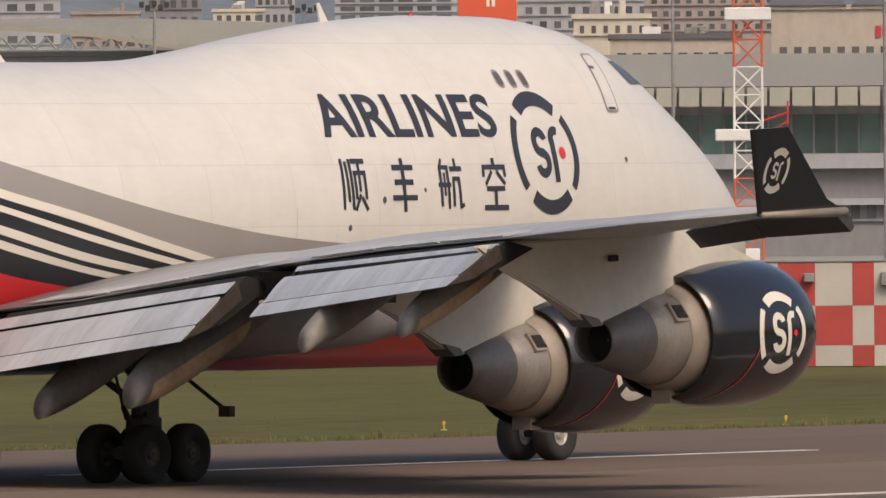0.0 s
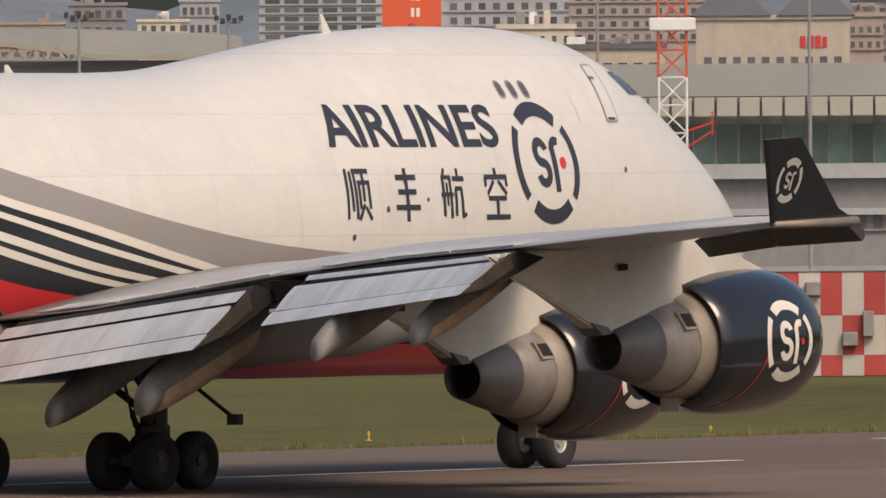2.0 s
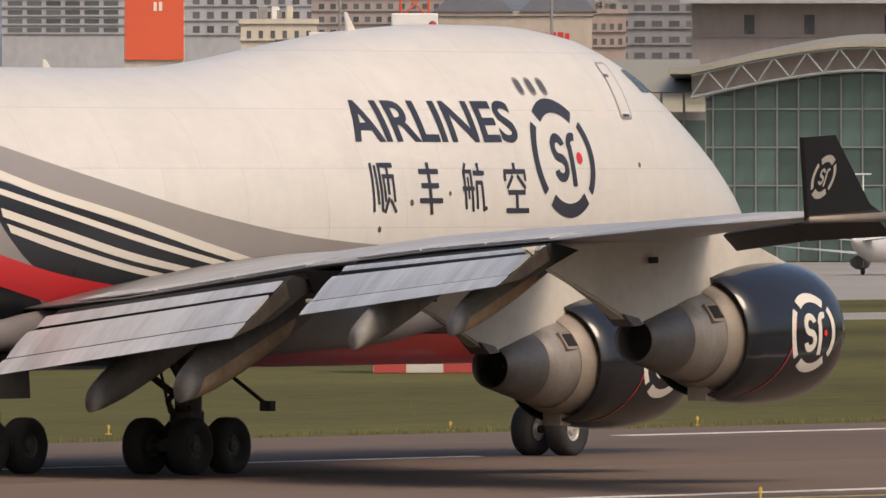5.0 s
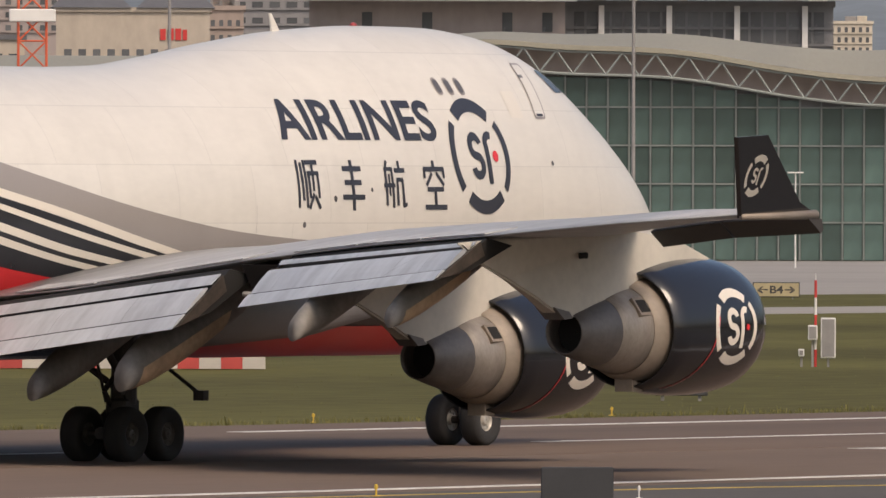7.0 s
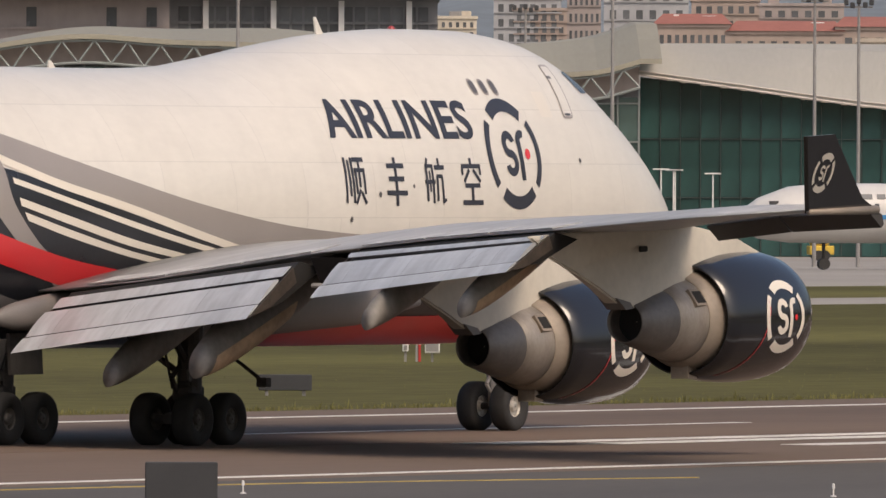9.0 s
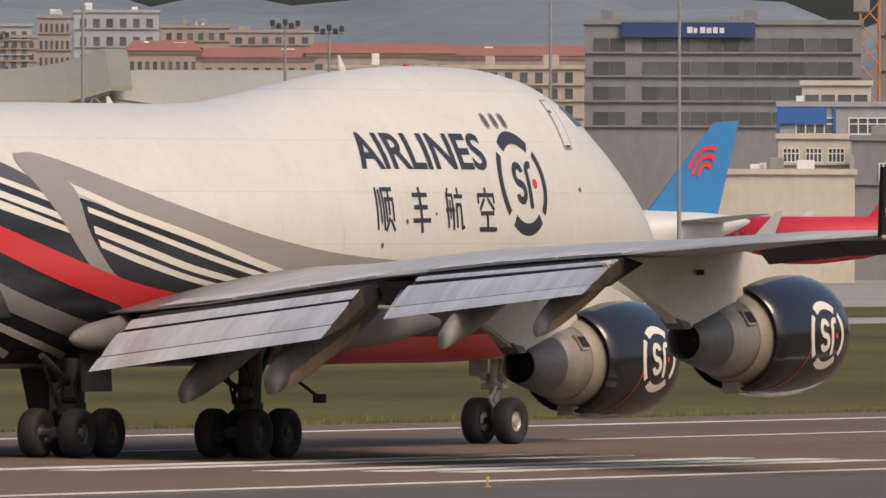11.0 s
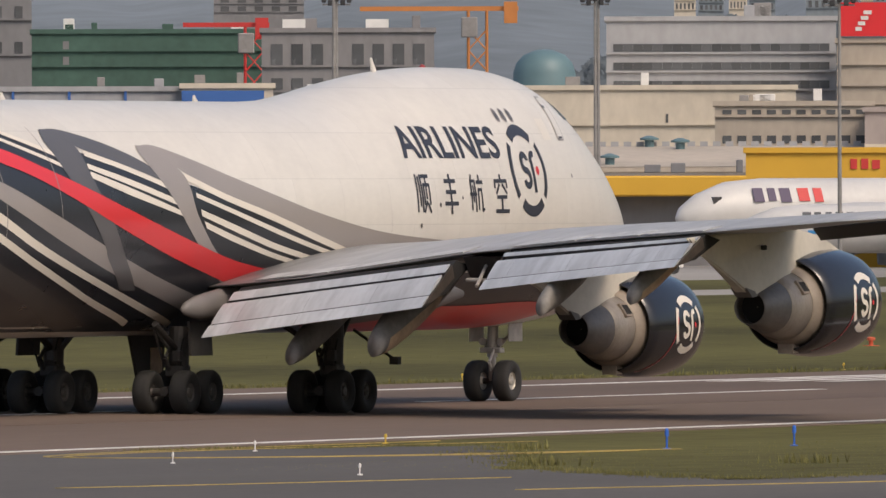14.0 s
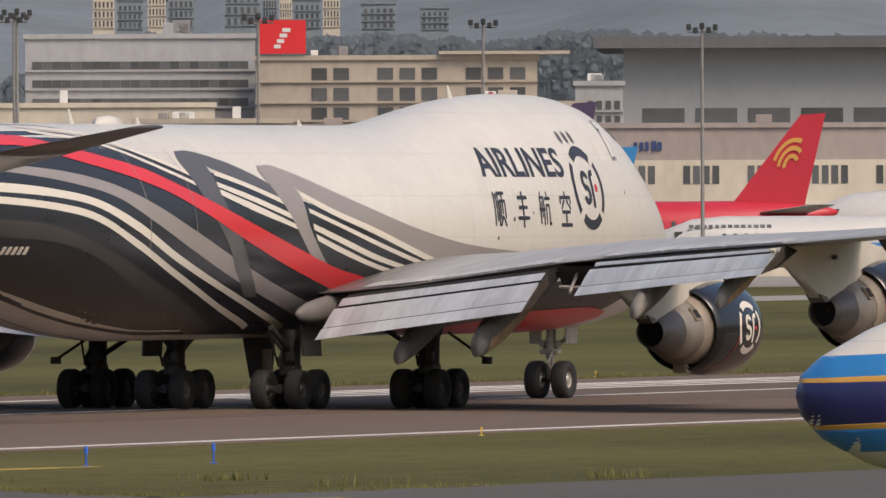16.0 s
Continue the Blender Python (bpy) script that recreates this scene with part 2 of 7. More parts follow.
def hermite(x, k):
    """The k-th column of STATIONS at x, on a smooth curve."""
    s = STATIONS
    x = min(max(x, s[-1][0]), s[0][0])
    i = 0
    while i < len(s) - 2 and x < s[i + 1][0]:
        i += 1

    def slope(j):
        if j == 0 or j == len(s) - 1:
            a, b = (0, 1) if j == 0 else (-2, -1)
            return (s[b][k] - s[a][k]) / (s[b][0] - s[a][0])
        d0 = (s[j][k] - s[j - 1][k]) / (s[j][0] - s[j - 1][0])
        d1 = (s[j + 1][k] - s[j][k]) / (s[j + 1][0] - s[j][0])
        return 0.0 if d0 * d1 <= 0 else 2 * d0 * d1 / (d0 + d1)

    h = s[i + 1][0] - s[i][0]
    t = (x - s[i][0]) / h
    return (s[i][k] * (2 * t ** 3 - 3 * t * t + 1) + slope(i) * h * (t ** 3 - 2 * t * t + t)
            + s[i + 1][k] * (3 * t * t - 2 * t ** 3) + slope(i + 1) * h * (t ** 3 - t * t))


def body_y(x, z, out=0.0):
    """Half width of the body at station x and height z."""
    w, c, top, keel = (hermite(x, k) for k in (1, 2, 3, 4))
    h = (top - c) if z > c else (c - keel)
    q = max(0.0, 1 - ((z - c) / h) ** 2)
    return w * math.sqrt(q) + out


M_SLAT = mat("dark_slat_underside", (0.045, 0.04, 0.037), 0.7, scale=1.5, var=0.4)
jet = thing("cargo_airplane", "white four-engined cargo jet with grey, red and black stripes", "airplane")

# fuselage skin, as one closed loft
bm = bmesh.new()
xs = [33.30 - 0.02 - 3.3 * (i / 16) ** 1.7 for i in range(16)] + [30 - i * 0.55 for i in range(0, 119)]
xs = [x for x in xs if x > -35.3] + [-35.3]
rings = []
for x in xs:
    w, c, top, keel = (hermite(x, k) for k in (1, 2, 3, 4))
    ring = []
    for i in range(72):
        a = 2 * math.pi * i / 72
        s, cs = math.sin(a), math.cos(a)
        ring.append((x, w * cs, c + (s * (top - c) if s > 0 else s * (c - keel))))
    rings.append(ring)
loft(bm, rings)
fuselage = part("fuselage", bm, M_WHITE, jet, "white painted fuselage with a short upper deck", smooth=True)


def skin(x, z, side, out):
    """A point on the body's skin, lifted by out along the outward normal."""
    y = body_y(x, z)
    e = 0.03
    p = Vector((x, side * y, z))
    c, top, keel, w = hermite(x, 2), hermite(x, 3), hermite(x, 4), hermite(x, 1)
    h = (top - c) if z > c else (c - keel)
    nrm = Vector((0, side * y / (w * w), (z - c) / (h * h)))
    dydx = (body_y(x + e, z) - body_y(x - e, z)) / (2 * e)
    nrm.normalize()
    nrm.x = -dydx * abs(nrm.y)
    return p + nrm.normalized() * out


def stripe(upper, lower, material, out, label="", sides=(-1, 1), n=70, rows=10):
    """A painted band between two curves of (x, z) on the body's side."""
    up, lo = smooth_curve([(a, b, 0) for a, b in upper], n), smooth_curve([(a, b, 0) for a, b in lower], n)
    for side in sides:
        bm = bmesh.new()
        grid = []
        for a, b in zip(up, lo):
            col = []
            for j in range(rows + 1):
                p = a.lerp(b, j / rows)
                top, keel = hermite(p.x, 3), hermite(p.x, 4)
                z = min(max(p.y, keel + 0.002), top - 0.002)
                col.append(bm.verts.new(skin(p.x, z, side, out)))
            grid.append(col)
        for a, b in zip(grid, grid[1:]):
            for j in range(rows):
                bm.faces.new((a[j], b[j], b[j + 1], a[j + 1]) if side < 0 else (a[j], a[j + 1], b[j + 1], b[j]))
        bmesh.ops.recalc_face_normals(bm, faces=bm.faces)
        part("stripe", bm, material, fuselage, label, smooth=True)


# the dark flank of the rear body and its belly
stripe([(-35.2, 7.5), (-33, 8.0), (-29, 8.35), (-24, 8.5), (-19, 8.62), (-16, 8.55), (-14.3, 8.06), (-11.7, 7.60), (-9.9, 7.15), (-8.2, 7.2), (-6.1, 6.9), (-3.9, 6.42), (-2.2, 6.35), (0.1, 5.90), (3.0, 5.35), (6.3, 4.74), (9, 4.30), (13, 3.95), (18, 3.8), (23, 3.75), (26.5, 3.55)],
       [(-35.2, 6.9), (-33, 6.0), (-29, 5.05), (-24, 4.0), (-19, 3.02), (-16, 2.55), (-14, 2.36), (-11.7, 2.2), (-9.9, 2.155), (-8, 2.151), (-6, 2.151), (-3.9, 2.151), (-2.2, 2.151), (0.1, 2.151), (3, 2.151), (6.3, 2.151), (9, 2.151), (13, 2.151), (18, 2.151), (23, 2.161), (26.5, 3.2)], M_NAVY, 0.006, "near-black navy flank", n=150, rows=26)
# grey sweep in front, with cream lines below it
stripe([(-4.42, 7.40), (-3.4, 7.42), (-1.70, 7.10), (0.50, 6.62), (3.22, 6.08), (6.20, 5.55), (9.40, 5.12), (12.0, 4.90), (15.5, 4.72)],
       [(-4.35, 7.25), (-3.0, 6.95), (-2.0, 6.6), (0.12, 6.08), (3.06, 5.54), (6.28, 4.92), (8.53, 4.5), (12.0, 4.5), (15.5, 4.66)], M_GREY, 0.012, "warm grey sweeping band")
for up, lo in (([(-2.24, 6.65), (0.12, 6.08), (3.06, 5.54), (6.28, 4.92), (9.2, 4.40)], [(-2.39, 6.48), (0.04, 5.90), (3.05, 5.35), (6.36, 4.72), (9.2, 4.27)]),
               ([(-1.86, 6.12), (0.59, 5.64), (3.40, 5.11), (6.09, 4.66), (8.3, 4.34)], [(-1.83, 5.98), (0.57, 5.51), (3.43, 4.97), (6.16, 4.52), (8.3, 4.22)]),
               ([(-1.66, 5.66), (0.58, 5.23), (3.23, 4.74), (5.64, 4.40), (7.3, 4.22)], [(-1.59, 5.47), (0.61, 5.04), (3.31, 4.56), (5.75, 4.25), (7.3, 4.09)]),
               ([(-1.44, 5.33), (0.65, 4.92), (3.38, 4.45), (6.3, 4.08)], [(-1.26, 5.13), (0.72, 4.74), (3.49, 4.30), (6.3, 3.97)]),
               ([(-8.09, 7.28), (-6.19, 6.92), (-3.94, 6.45), (-2.9, 6.25)], [(-8.17, 7.12), (-6.09, 6.74), (-3.82, 6.27), (-2.8, 6.07)]),
               ([(-8.29, 6.92), (-6.01, 6.51), (-3.31, 5.97), (-2.5, 5.82)], [(-8.31, 6.77), (-6.13, 6.35), (-3.21, 5.79), (-2.4, 5.64)]),
               ([(-8.27, 6.70), (-5.90, 6.23), (-2.95, 5.63), (-2.0, 5.45)], [(-8.33, 6.53), (-6.01, 6.03), (-2.75, 5.46), (-1.9, 5.28)]),
               ([(-18.5, 8.60), (-15.3, 8.45), (-13.57, 8.09), (-12.04, 7.72), (-9.6, 7.14)], [(-18.5, 8.53), (-15.4, 8.33), (-13.7, 7.98), (-12.1, 7.60), (-9.7, 7.02)]),
               ([(-18.5, 8.46), (-15.5, 8.23), (-13.8, 7.88), (-12.3, 7.50), (-9.8, 6.90)], [(-18.5, 8.38), (-15.5, 8.10), (-13.8, 7.76), (-12.3, 7.38), (-9.8, 6.78)]),
               ([(-30, 7.0), (-23.3, 6.90), (-19.74, 6.69), (-17.33, 6.40), (-14.91, 5.76), (-11.97, 4.81), (-8.39, 3.97), (-4.11, 3.18), (0, 2.55)], [(-30, 6.8), (-23.4, 6.63), (-19.88, 6.46), (-17.45, 6.17), (-14.94, 5.47), (-11.81, 4.54), (-8.01, 3.72), (-3.6, 2.95), (0.4, 2.38)]),
               ([(-30, 6.72), (-23.5, 6.50), (-19.95, 6.29), (-17.51, 5.97), (-14.92, 5.21), (-11.63, 4.27), (-7.41, 3.32), (-3, 2.6)], [(-30, 6.5), (-23.5, 6.29), (-20.04, 6.08), (-17.56, 5.75), (-14.84, 4.96), (-11.35, 4.01), (-7.0, 3.1), (-2.7, 2.44)])):
    stripe(up, lo, M_CREAM, 0.016, "cream line", n=40, rows=2)
# red band, over the whole length
stripe([(-30, 8.3), (-24, 8.40), (-20.73, 8.31), (-19.04, 8.20), (-15.93, 7.74), (-13.30, 7.33), (-11.10, 6.80), (-8.62, 6.21), (-5.84, 5.56), (-2.72, 4.90), (0.73, 4.28), (4.63, 3.84), (9, 3.20), (14, 2.92), (18.5, 2.86), (23.5, 2.95), (26, 2.8)],
       [(-30, 7.95), (-24, 8.10), (-21.7, 8.0), (-20.24, 7.96), (-17.2, 7.50), (-14.6, 7.10), (-12.1, 6.60), (-9.5, 5.90), (-6.6, 5.11), (-3.4, 4.40), (0.0, 3.80), (3.5, 3.25), (8, 2.5), (13, 2.17), (18, 2.165), (23.0, 2.18), (26, 2.6)], M_RED, 0.022, "bright red band", n=130, rows=8)
# grey hooks that sweep down through the bands
stripe([(-4.50, 7.42), (-3.9, 7.35), (-2.9, 6.95), (-2.24, 6.5), (-1.89, 5.55), (-0.80, 4.71), (0.6, 4.1)], [(-4.60, 7.25), (-4.5, 7.05), (-4.09, 6.62), (-3.33, 5.91), (-2.49, 5.19), (-1.27, 4.47), (-0.4, 4.2)], M_GREY, 0.019, "warm grey hook", n=50, rows=4)
stripe([(1.2, 3.85), (1.9, 3.55), (2.56, 3.37)], [(0.2, 3.85), (0.9, 3.55), (1.6, 3.30)], M_GREY, 0.019, "warm grey hook", n=12, rows=4)
stripe([(-9.91, 7.83), (-8.74, 7.85), (-6.95, 7.57), (-5.26, 7.16), (-3.97, 6.74), (-3.2, 6.5)], [(-9.95, 7.70), (-8.8, 7.5), (-7.9, 7.26), (-6.19, 6.93), (-3.94, 6.47), (-3.0, 6.25)], M_DGREY, 0.012, "dark grey sweeping band", n=40, rows=4)
stripe([(-9.8, 7.85), (-9.0, 7.75), (-8.4, 7.35), (-8.31, 6.63), (-7.86, 5.92), (-7.19, 5.21), (-6.22, 4.38), (-4.6, 3.45)], [(-10.05, 7.72), (-10.16, 7.45), (-9.91, 6.80), (-9.31, 6.04), (-8.39, 5.21), (-7.6, 4.6), (-7.18, 4.26), (-5.6, 3.45)], M_DGREY, 0.019, "dark grey hook", n=50, rows=4)
# grey bands on the lower flank
stripe([(-30, 7.55), (-24, 7.5), (-20.59, 7.35), (-17.98, 7.15), (-15.67, 6.80), (-13.31, 6.22), (-10.64, 5.45), (-7.43, 4.62), (-3.69, 3.83), (0.55, 3.15), (4, 2.7)], [(-30, 7.25), (-24, 7.25), (-21.58, 7.15), (-18.31, 6.84), (-15.96, 6.46), (-13.51, 5.69), (-10.51, 4.81), (-6.88, 3.97), (-2.69, 3.23), (1.4, 2.62), (4, 2.35)], M_GREY, 0.012, "warm grey lower band", n=80, rows=6)
stripe([(-30, 6.0), (-23.57, 5.83), (-20.08, 5.60), (-16.07, 4.77), (-12.69, 3.94), (-8.12, 2.97), (-5.5, 2.5)], [(-30, 5.6), (-23.36, 5.32), (-19.94, 5.13), (-17.25, 4.66), (-13.75, 3.71), (-8.9, 2.68), (-6.5, 2.32)], M_SMOKE, 0.010, "smoke grey lower band", n=60, rows=6)


# ---- lettering and emblem, wrapped on the skin ----
def wrap(bm, x0, z0, out, step=0.16):
    """Lay a flat drawing in (x, z) on the starboard skin at (x0, z0)."""
    zs = [v.co.y for v in bm.verts]
    xs_ = [v.co.x for v in bm.verts]
    z = min(zs) + step
    while z < max(zs):
        bmesh.ops.bisect_plane(bm, geom=bm.verts[:] + bm.edges[:] + bm.faces[:], plane_co=(0, z, 0), plane_no=(0, 1, 0))
        z += step
    x = min(xs_) + 0.5
    while x < max(xs_):
        bmesh.ops.bisect_plane(bm, geom=bm.verts[:] + bm.edges[:] + bm.faces[:], plane_co=(x, 0, 0), plane_no=(1, 0, 0))
        x += 0.5
    bmesh.ops.triangulate(bm, faces=bm.faces)
    for v in bm.verts:
        v.co = skin(x0 + v.co.x, z0 + v.co.y, -1, out)
    return bm


def letters(text, width, height, squash=1.0):
    """Filled outlines of text in the built-in font, fitted to a box."""
    cu = bpy.data.curves.new("letters", "FONT")
    cu.body, cu.size, cu.resolution_u, cu.offset = text, 1.0, 4, 0.022
    ob = bpy.data.objects.new("letters", cu)
    scene.collection.objects.link(ob)
    me = bpy.data.meshes.new_from_object(ob.evaluated_get(bpy.context.evaluated_depsgraph_get()))
    bm = bmesh.new()
    bm.from_mesh(me)
    bpy.data.objects.remove(ob)
    if not bm.verts:
        return bm
    xa, xb = min(v.co.x for v in bm.verts), max(v.co.x for v in bm.verts)
    ya, yb = min(v.co.y for v in bm.verts), max(v.co.y for v in bm.verts)
    for v in bm.verts:
        v.co = ((v.co.x - xa) / (xb - xa) * width, (v.co.y - ya) / (yb - ya) * height, 0)
    return bm


def flat_bars(bars):
    """Flat bars (x0, y0, x1, y1, thickness) drawn on a plane."""
    bm = bmesh.new()
    for x0, y0, x1, y1, w in bars:
        d = Vector((x1 - x0, y1 - y0, 0)).normalized() * w / 2
        nrm = Vector((-d.y, d.x, 0))
        a, b = Vector((x0, y0, 0)) - d * 0.6, Vector((x1, y1, 0)) + d * 0.6
        bm.faces.new([bm.verts.new(p) for p in (a - nrm, b - nrm, b + nrm, a + nrm)])
    return bm


part("lettering", wrap(letters("AIRLINES", 6.65, 0.93), 12.83, 7.07, 0.014), M_DARK, fuselage, "dark navy painted word AIRLINES")
# four sign-like marks, as plain bars
GLYPHS = (
    ((.08, 1.0, .02, .05, .1), (.24, .95, .24, .2, .1), (.4, 1.0, .4, .05, .1), (.5, .98, .98, .98, .11), (.55, .75, .55, .25, .1), (.95, .75, .95, .25, .1), (.52, .75, .98, .75, .1), (.75, .95, .72, .4, .1), (.7, .3, .5, .03, .1), (.78, .25, .97, .03, .1)),
    ((.12, .85, .9, .85, .12), (.16, .56, .86, .56, .12), (.03, .25, .98, .25, .12), (.5, 1.0, .5, .0, .13)),
    ((.2, 1.0, .14, .9, .09), (.1, .85, .1, .1, .1), (.4, .85, .4, .05, .1), (.08, .85, .42, .85, .09), (.02, .5, .48, .5, .1), (.25, .72, .25, .3, .08), (.55, .82, .98, .82, .11), (.75, 1.0, .75, .85, .1), (.62, .6, .6, .1, .1), (.62, .62, .86, .62, .1), (.86, .6, .88, .06, .1), (.88, .06, 1.0, .1, .09)),
    ((.5, 1.0, .5, .88, .12), (.05, .85, .95, .85, .11), (.06, .85, .04, .68, .1), (.94, .85, .94, .68, .1), (.38, .75, .12, .52, .1), (.62, .75, .9, .52, .1), (.16, .42, .86, .42, .11), (.5, .42, .5, .05, .12), (.03, .04, .98, .04, .12)))
for gx, glyph in zip((13.03, 14.93, 16.75, 18.50), GLYPHS):
    bm = flat_bars([(a * 0.93, b * 1.07, c * 0.93, d * 1.07, w * 0.95) for a, b, c, d, w in glyph])
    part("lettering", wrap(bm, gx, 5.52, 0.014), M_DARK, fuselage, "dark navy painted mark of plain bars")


def arc(bm, cx, cy, r0, r1, a0, a1, sx=1.0, sy=1.0, n=14):
    vs = []
    for i in range(n + 1):
        a = radians(a0 + (a1 - a0) * i / n)
        vs.append([bm.verts.new((cx + math.cos(a) * r * sx, cy + math.sin(a) * r * sy, 0)) for r in (r0, r1)])
    for p, q in zip(vs, vs[1:]):
        bm.faces.new((p[0], p[1], q[1], q[0]))
    return bm


def emblem_ring(r, w):
    bm = bmesh.new()
    for a0, a1, thick in ((50, 128, 1.25), (142, 218, 0.85), (232, 310, 1.25), (-38, 38, 0.85)):
        arc(bm, 0, 0, r - w * thick, r, a0, a1)
    return bm


def emblem_bars(s):
    bm = bmesh.new()
    arc(bm, -0.20 * s, 0.23 * s, 0.125 * s, 0.315 * s, 15, 270)
    arc(bm, -0.20 * s, -0.21 * s, 0.125 * s, 0.315 * s, -165, 90)
    bm.faces.new([bm.verts.new(p) for p in ((0.2 * s, -0.62 * s, 0), (0.39 * s, -0.62 * s, 0), (0.39 * s, 0.3 * s, 0), (0.2 * s, 0.3 * s, 0))])
    arc(bm, 0.50 * s, 0.24 * s, 0.14 * s, 0.32 * s, 65, 180)
    return bm


def disc(bm, cx, cy, r, n=20):
    bm.faces.new([bm.verts.new((cx + math.cos(2 * math.pi * i / n) * r, cy + math.sin(2 * math.pi * i / n) * r, 0)) for i in range(n)])
    return bm


EX, EZ = 21.22, 6.73
part("emblem", wrap(emblem_ring(1.33, 0.25), EX, EZ, 0.014), M_DARK, fuselage, "broken dark ring emblem")
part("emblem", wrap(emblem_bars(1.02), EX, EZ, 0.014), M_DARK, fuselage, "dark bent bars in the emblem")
part("emblem", wrap(disc(bmesh.new(), 0.66, 0.0, 0.13), EX, EZ, 0.016), M_RED, fuselage, "red dot in the emblem")


def plate(x0, z0, x1, z1, slant=0.0, r=0.08, n=5):
    """A flat plate with rounded corners."""
    bm = bmesh.new()
    pts = []
    for cx, cz, a0 in ((x1 - r, z1 - r, 0), (x0 + r, z1 - r, 90), (x0 + r, z0 + r, 180), (x1 - r, z0 + r, 270)):
        for i in range(n + 1):
            a = radians(a0 + 90 * i / n)
            px, pz = cx + r * math.cos(a), cz + r * math.sin(a)
            pts.append((px + slant * (pz - z0), pz, 0))
    bm.faces.new([bm.verts.new(p) for p in pts])
    return bm


for wx in (20.36, 20.86, 21.36):
    part("window", wrap(plate(-0.14, -0.20, 0.14, 0.20, r=0.12), wx, 8.33, 0.012), M_GREY, fuselage, "oval window with a grey blind")
    part("window_frame", wrap(plate(-0.10, -0.15, 0.10, 0.15, r=0.09), wx, 8.33, 0.018), M_DGREY, fuselage)
door = part("crew_door", wrap(plate(0, 0, 0.58, 1.30, 0.25, r=0.1), 24.42, 7.60, 0.010), M_GREY, fuselage, "outlined upper deck crew door")
part("door_panel", wrap(plate(0.05, 0.05, 0.53, 1.25, 0.25, r=0.08), 24.42, 7.60, 0.016), M_WHITE, fuselage)
part("door_handle", wrap(plate(0.12, 0.06, 0.46, 0.12, r=0.02), 24.42, 7.60, 0.022), M_DARK, fuselage)
part("door_handle", wrap(plate(0.22, 0.95, 0.48, 1.02, r=0.02), 24.42, 7.60, 0.022), M_DGREY, fuselage)
for cx, w, sl in ((26.45, 0.62, -0.6), (27.2, 0.62, -0.85)):
    part("cockpit_window", wrap(plate(0, 0, w, 0.52, sl, r=0.06), cx, 8.22, 0.012, 0.1), M_GLASS, fuselage, "dark cockpit pane")
for px, pz, r in ((24.69, 6.58, 0.06), (13.26, 5.16, 0.07), (16.2, 5.95, 0.05), (14.6, 5.75, 0.07)):
    part("port", wrap(disc(bmesh.new(), 0, 0, r), px, pz, 0.013), M_DGREY, fuselage, "small dark port")
part("faded_panel", wrap(plate(0, 0, 0.62, 0.62, r=0.05), 23.2, 7.62, 0.008), M_PATCH, fuselage, "faded cream skin panel")
# registration, as plain bars
for k in range(5):
    part("lettering", wrap(plate(0, 0, 0.2, 0.24, 0.1, r=0.03), -23.0 + 0.3 * k, 4.80, 0.02), M_CREAM, fuselage, "pale registration bars")
# thin outlines of the side cargo door and skin joints
for x0, z0, x1, z1 in ((-14.0, 4.9, -13.96, 7.9), (-10.6, 4.9, -10.56, 7.9), (11.2, 4.9, 11.21, 5.6)):
    part("skin_joint", wrap(plate(x0, z0, x1, z1, r=0.004), 0, 0, 0.024), M_GREY, fuselage)
# blade aerials on the crown
for ax, h, lean in ((17.2, 0.45, -0.22), (5.0, 0.22, -0.1), (-7.5, 0.25, -0.1), (-12.5, 0.5, -0.2)):
    bm = bmesh.new()
    z = hermite(ax, 3) - 0.05
    loft(bm, [[(ax - 0.16, -0.03, z), (ax + 0.18, -0.03, z), (ax + 0.18, 0.03, z), (ax - 0.16, 0.03, z)],
              [(ax + lean - 0.06, -0.012, z + h), (ax + lean + 0.04, -0.012, z + h), (ax + lean + 0.04, 0.012, z + h), (ax + lean - 0.06, 0.012, z + h)]])
    part("aerial", bm, M_WHITE, fuselage, "white blade aerial")
bm = bmesh.new()
turned(bm, [(-0.06, 0.10), (0.0, 0.10), (0.05, 0.07), (0.08, 0.02)], "z", 14, True, at=(20.6, 0, hermite(20.6, 3)))
part("beacon", bm, M_CHREDB, fuselage, "small red beacon", smooth=True)
bm = bmesh.new()
turned(bm, [(-0.9, 0.02), (-0.7, 0.2), (0, 0.26), (0.7, 0.2), (0.9, 0.02)], "x", 14, at=(-9.8, 0, 8.68))
part("fairing_dome", bm, M_WHITE, fuselage, smooth=True)


# ---- wings ----
def section(x_le, x_te, y, z_le, z_te, thick, n=11):
    """A closed wing section; n points on each side."""
    up_side, lo = [], []
    for i in range(n):
        s = (i / (n - 1)) ** 1.6
        x, z = x_le + (x_te - x_le) * s, z_le + (z_te - z_le) * s
        t = thick * (1.48 * math.sqrt(s) - 0.63 * s - 1.76 * s * s + 1.42 * s ** 3 - 0.5 * s ** 4) * 1.0
        up_side.append((x, y, z + t * 0.8))
        lo.append((x, y, z - t * 0.32 - 0.01))
    return up_side + lo[::-1]


# span, leading edge x, trailing edge x, z of both, thickness
WING = [(2.5, 15.0, 0.2, 3.90, 3.50, 2.15), (6.0, 11.7, -1.0, 4.16, 3.76, 1.75), (12.0, 6.0, -3.0, 4.66, 4.46, 1.3), (17.0, 1.35, -6.1, 4.92, 4.81, 1.0),
        (21.5, -2.9, -9.0, 5.16, 5.02, 0.72), (26.5, -8.0, -12.2, 5.43, 5.30, 0.48), (31.4, -13.0, -15.5, 5.56, 5.50, 0.22)]


def span_at(y):
    return lerp_lin(y, WING)


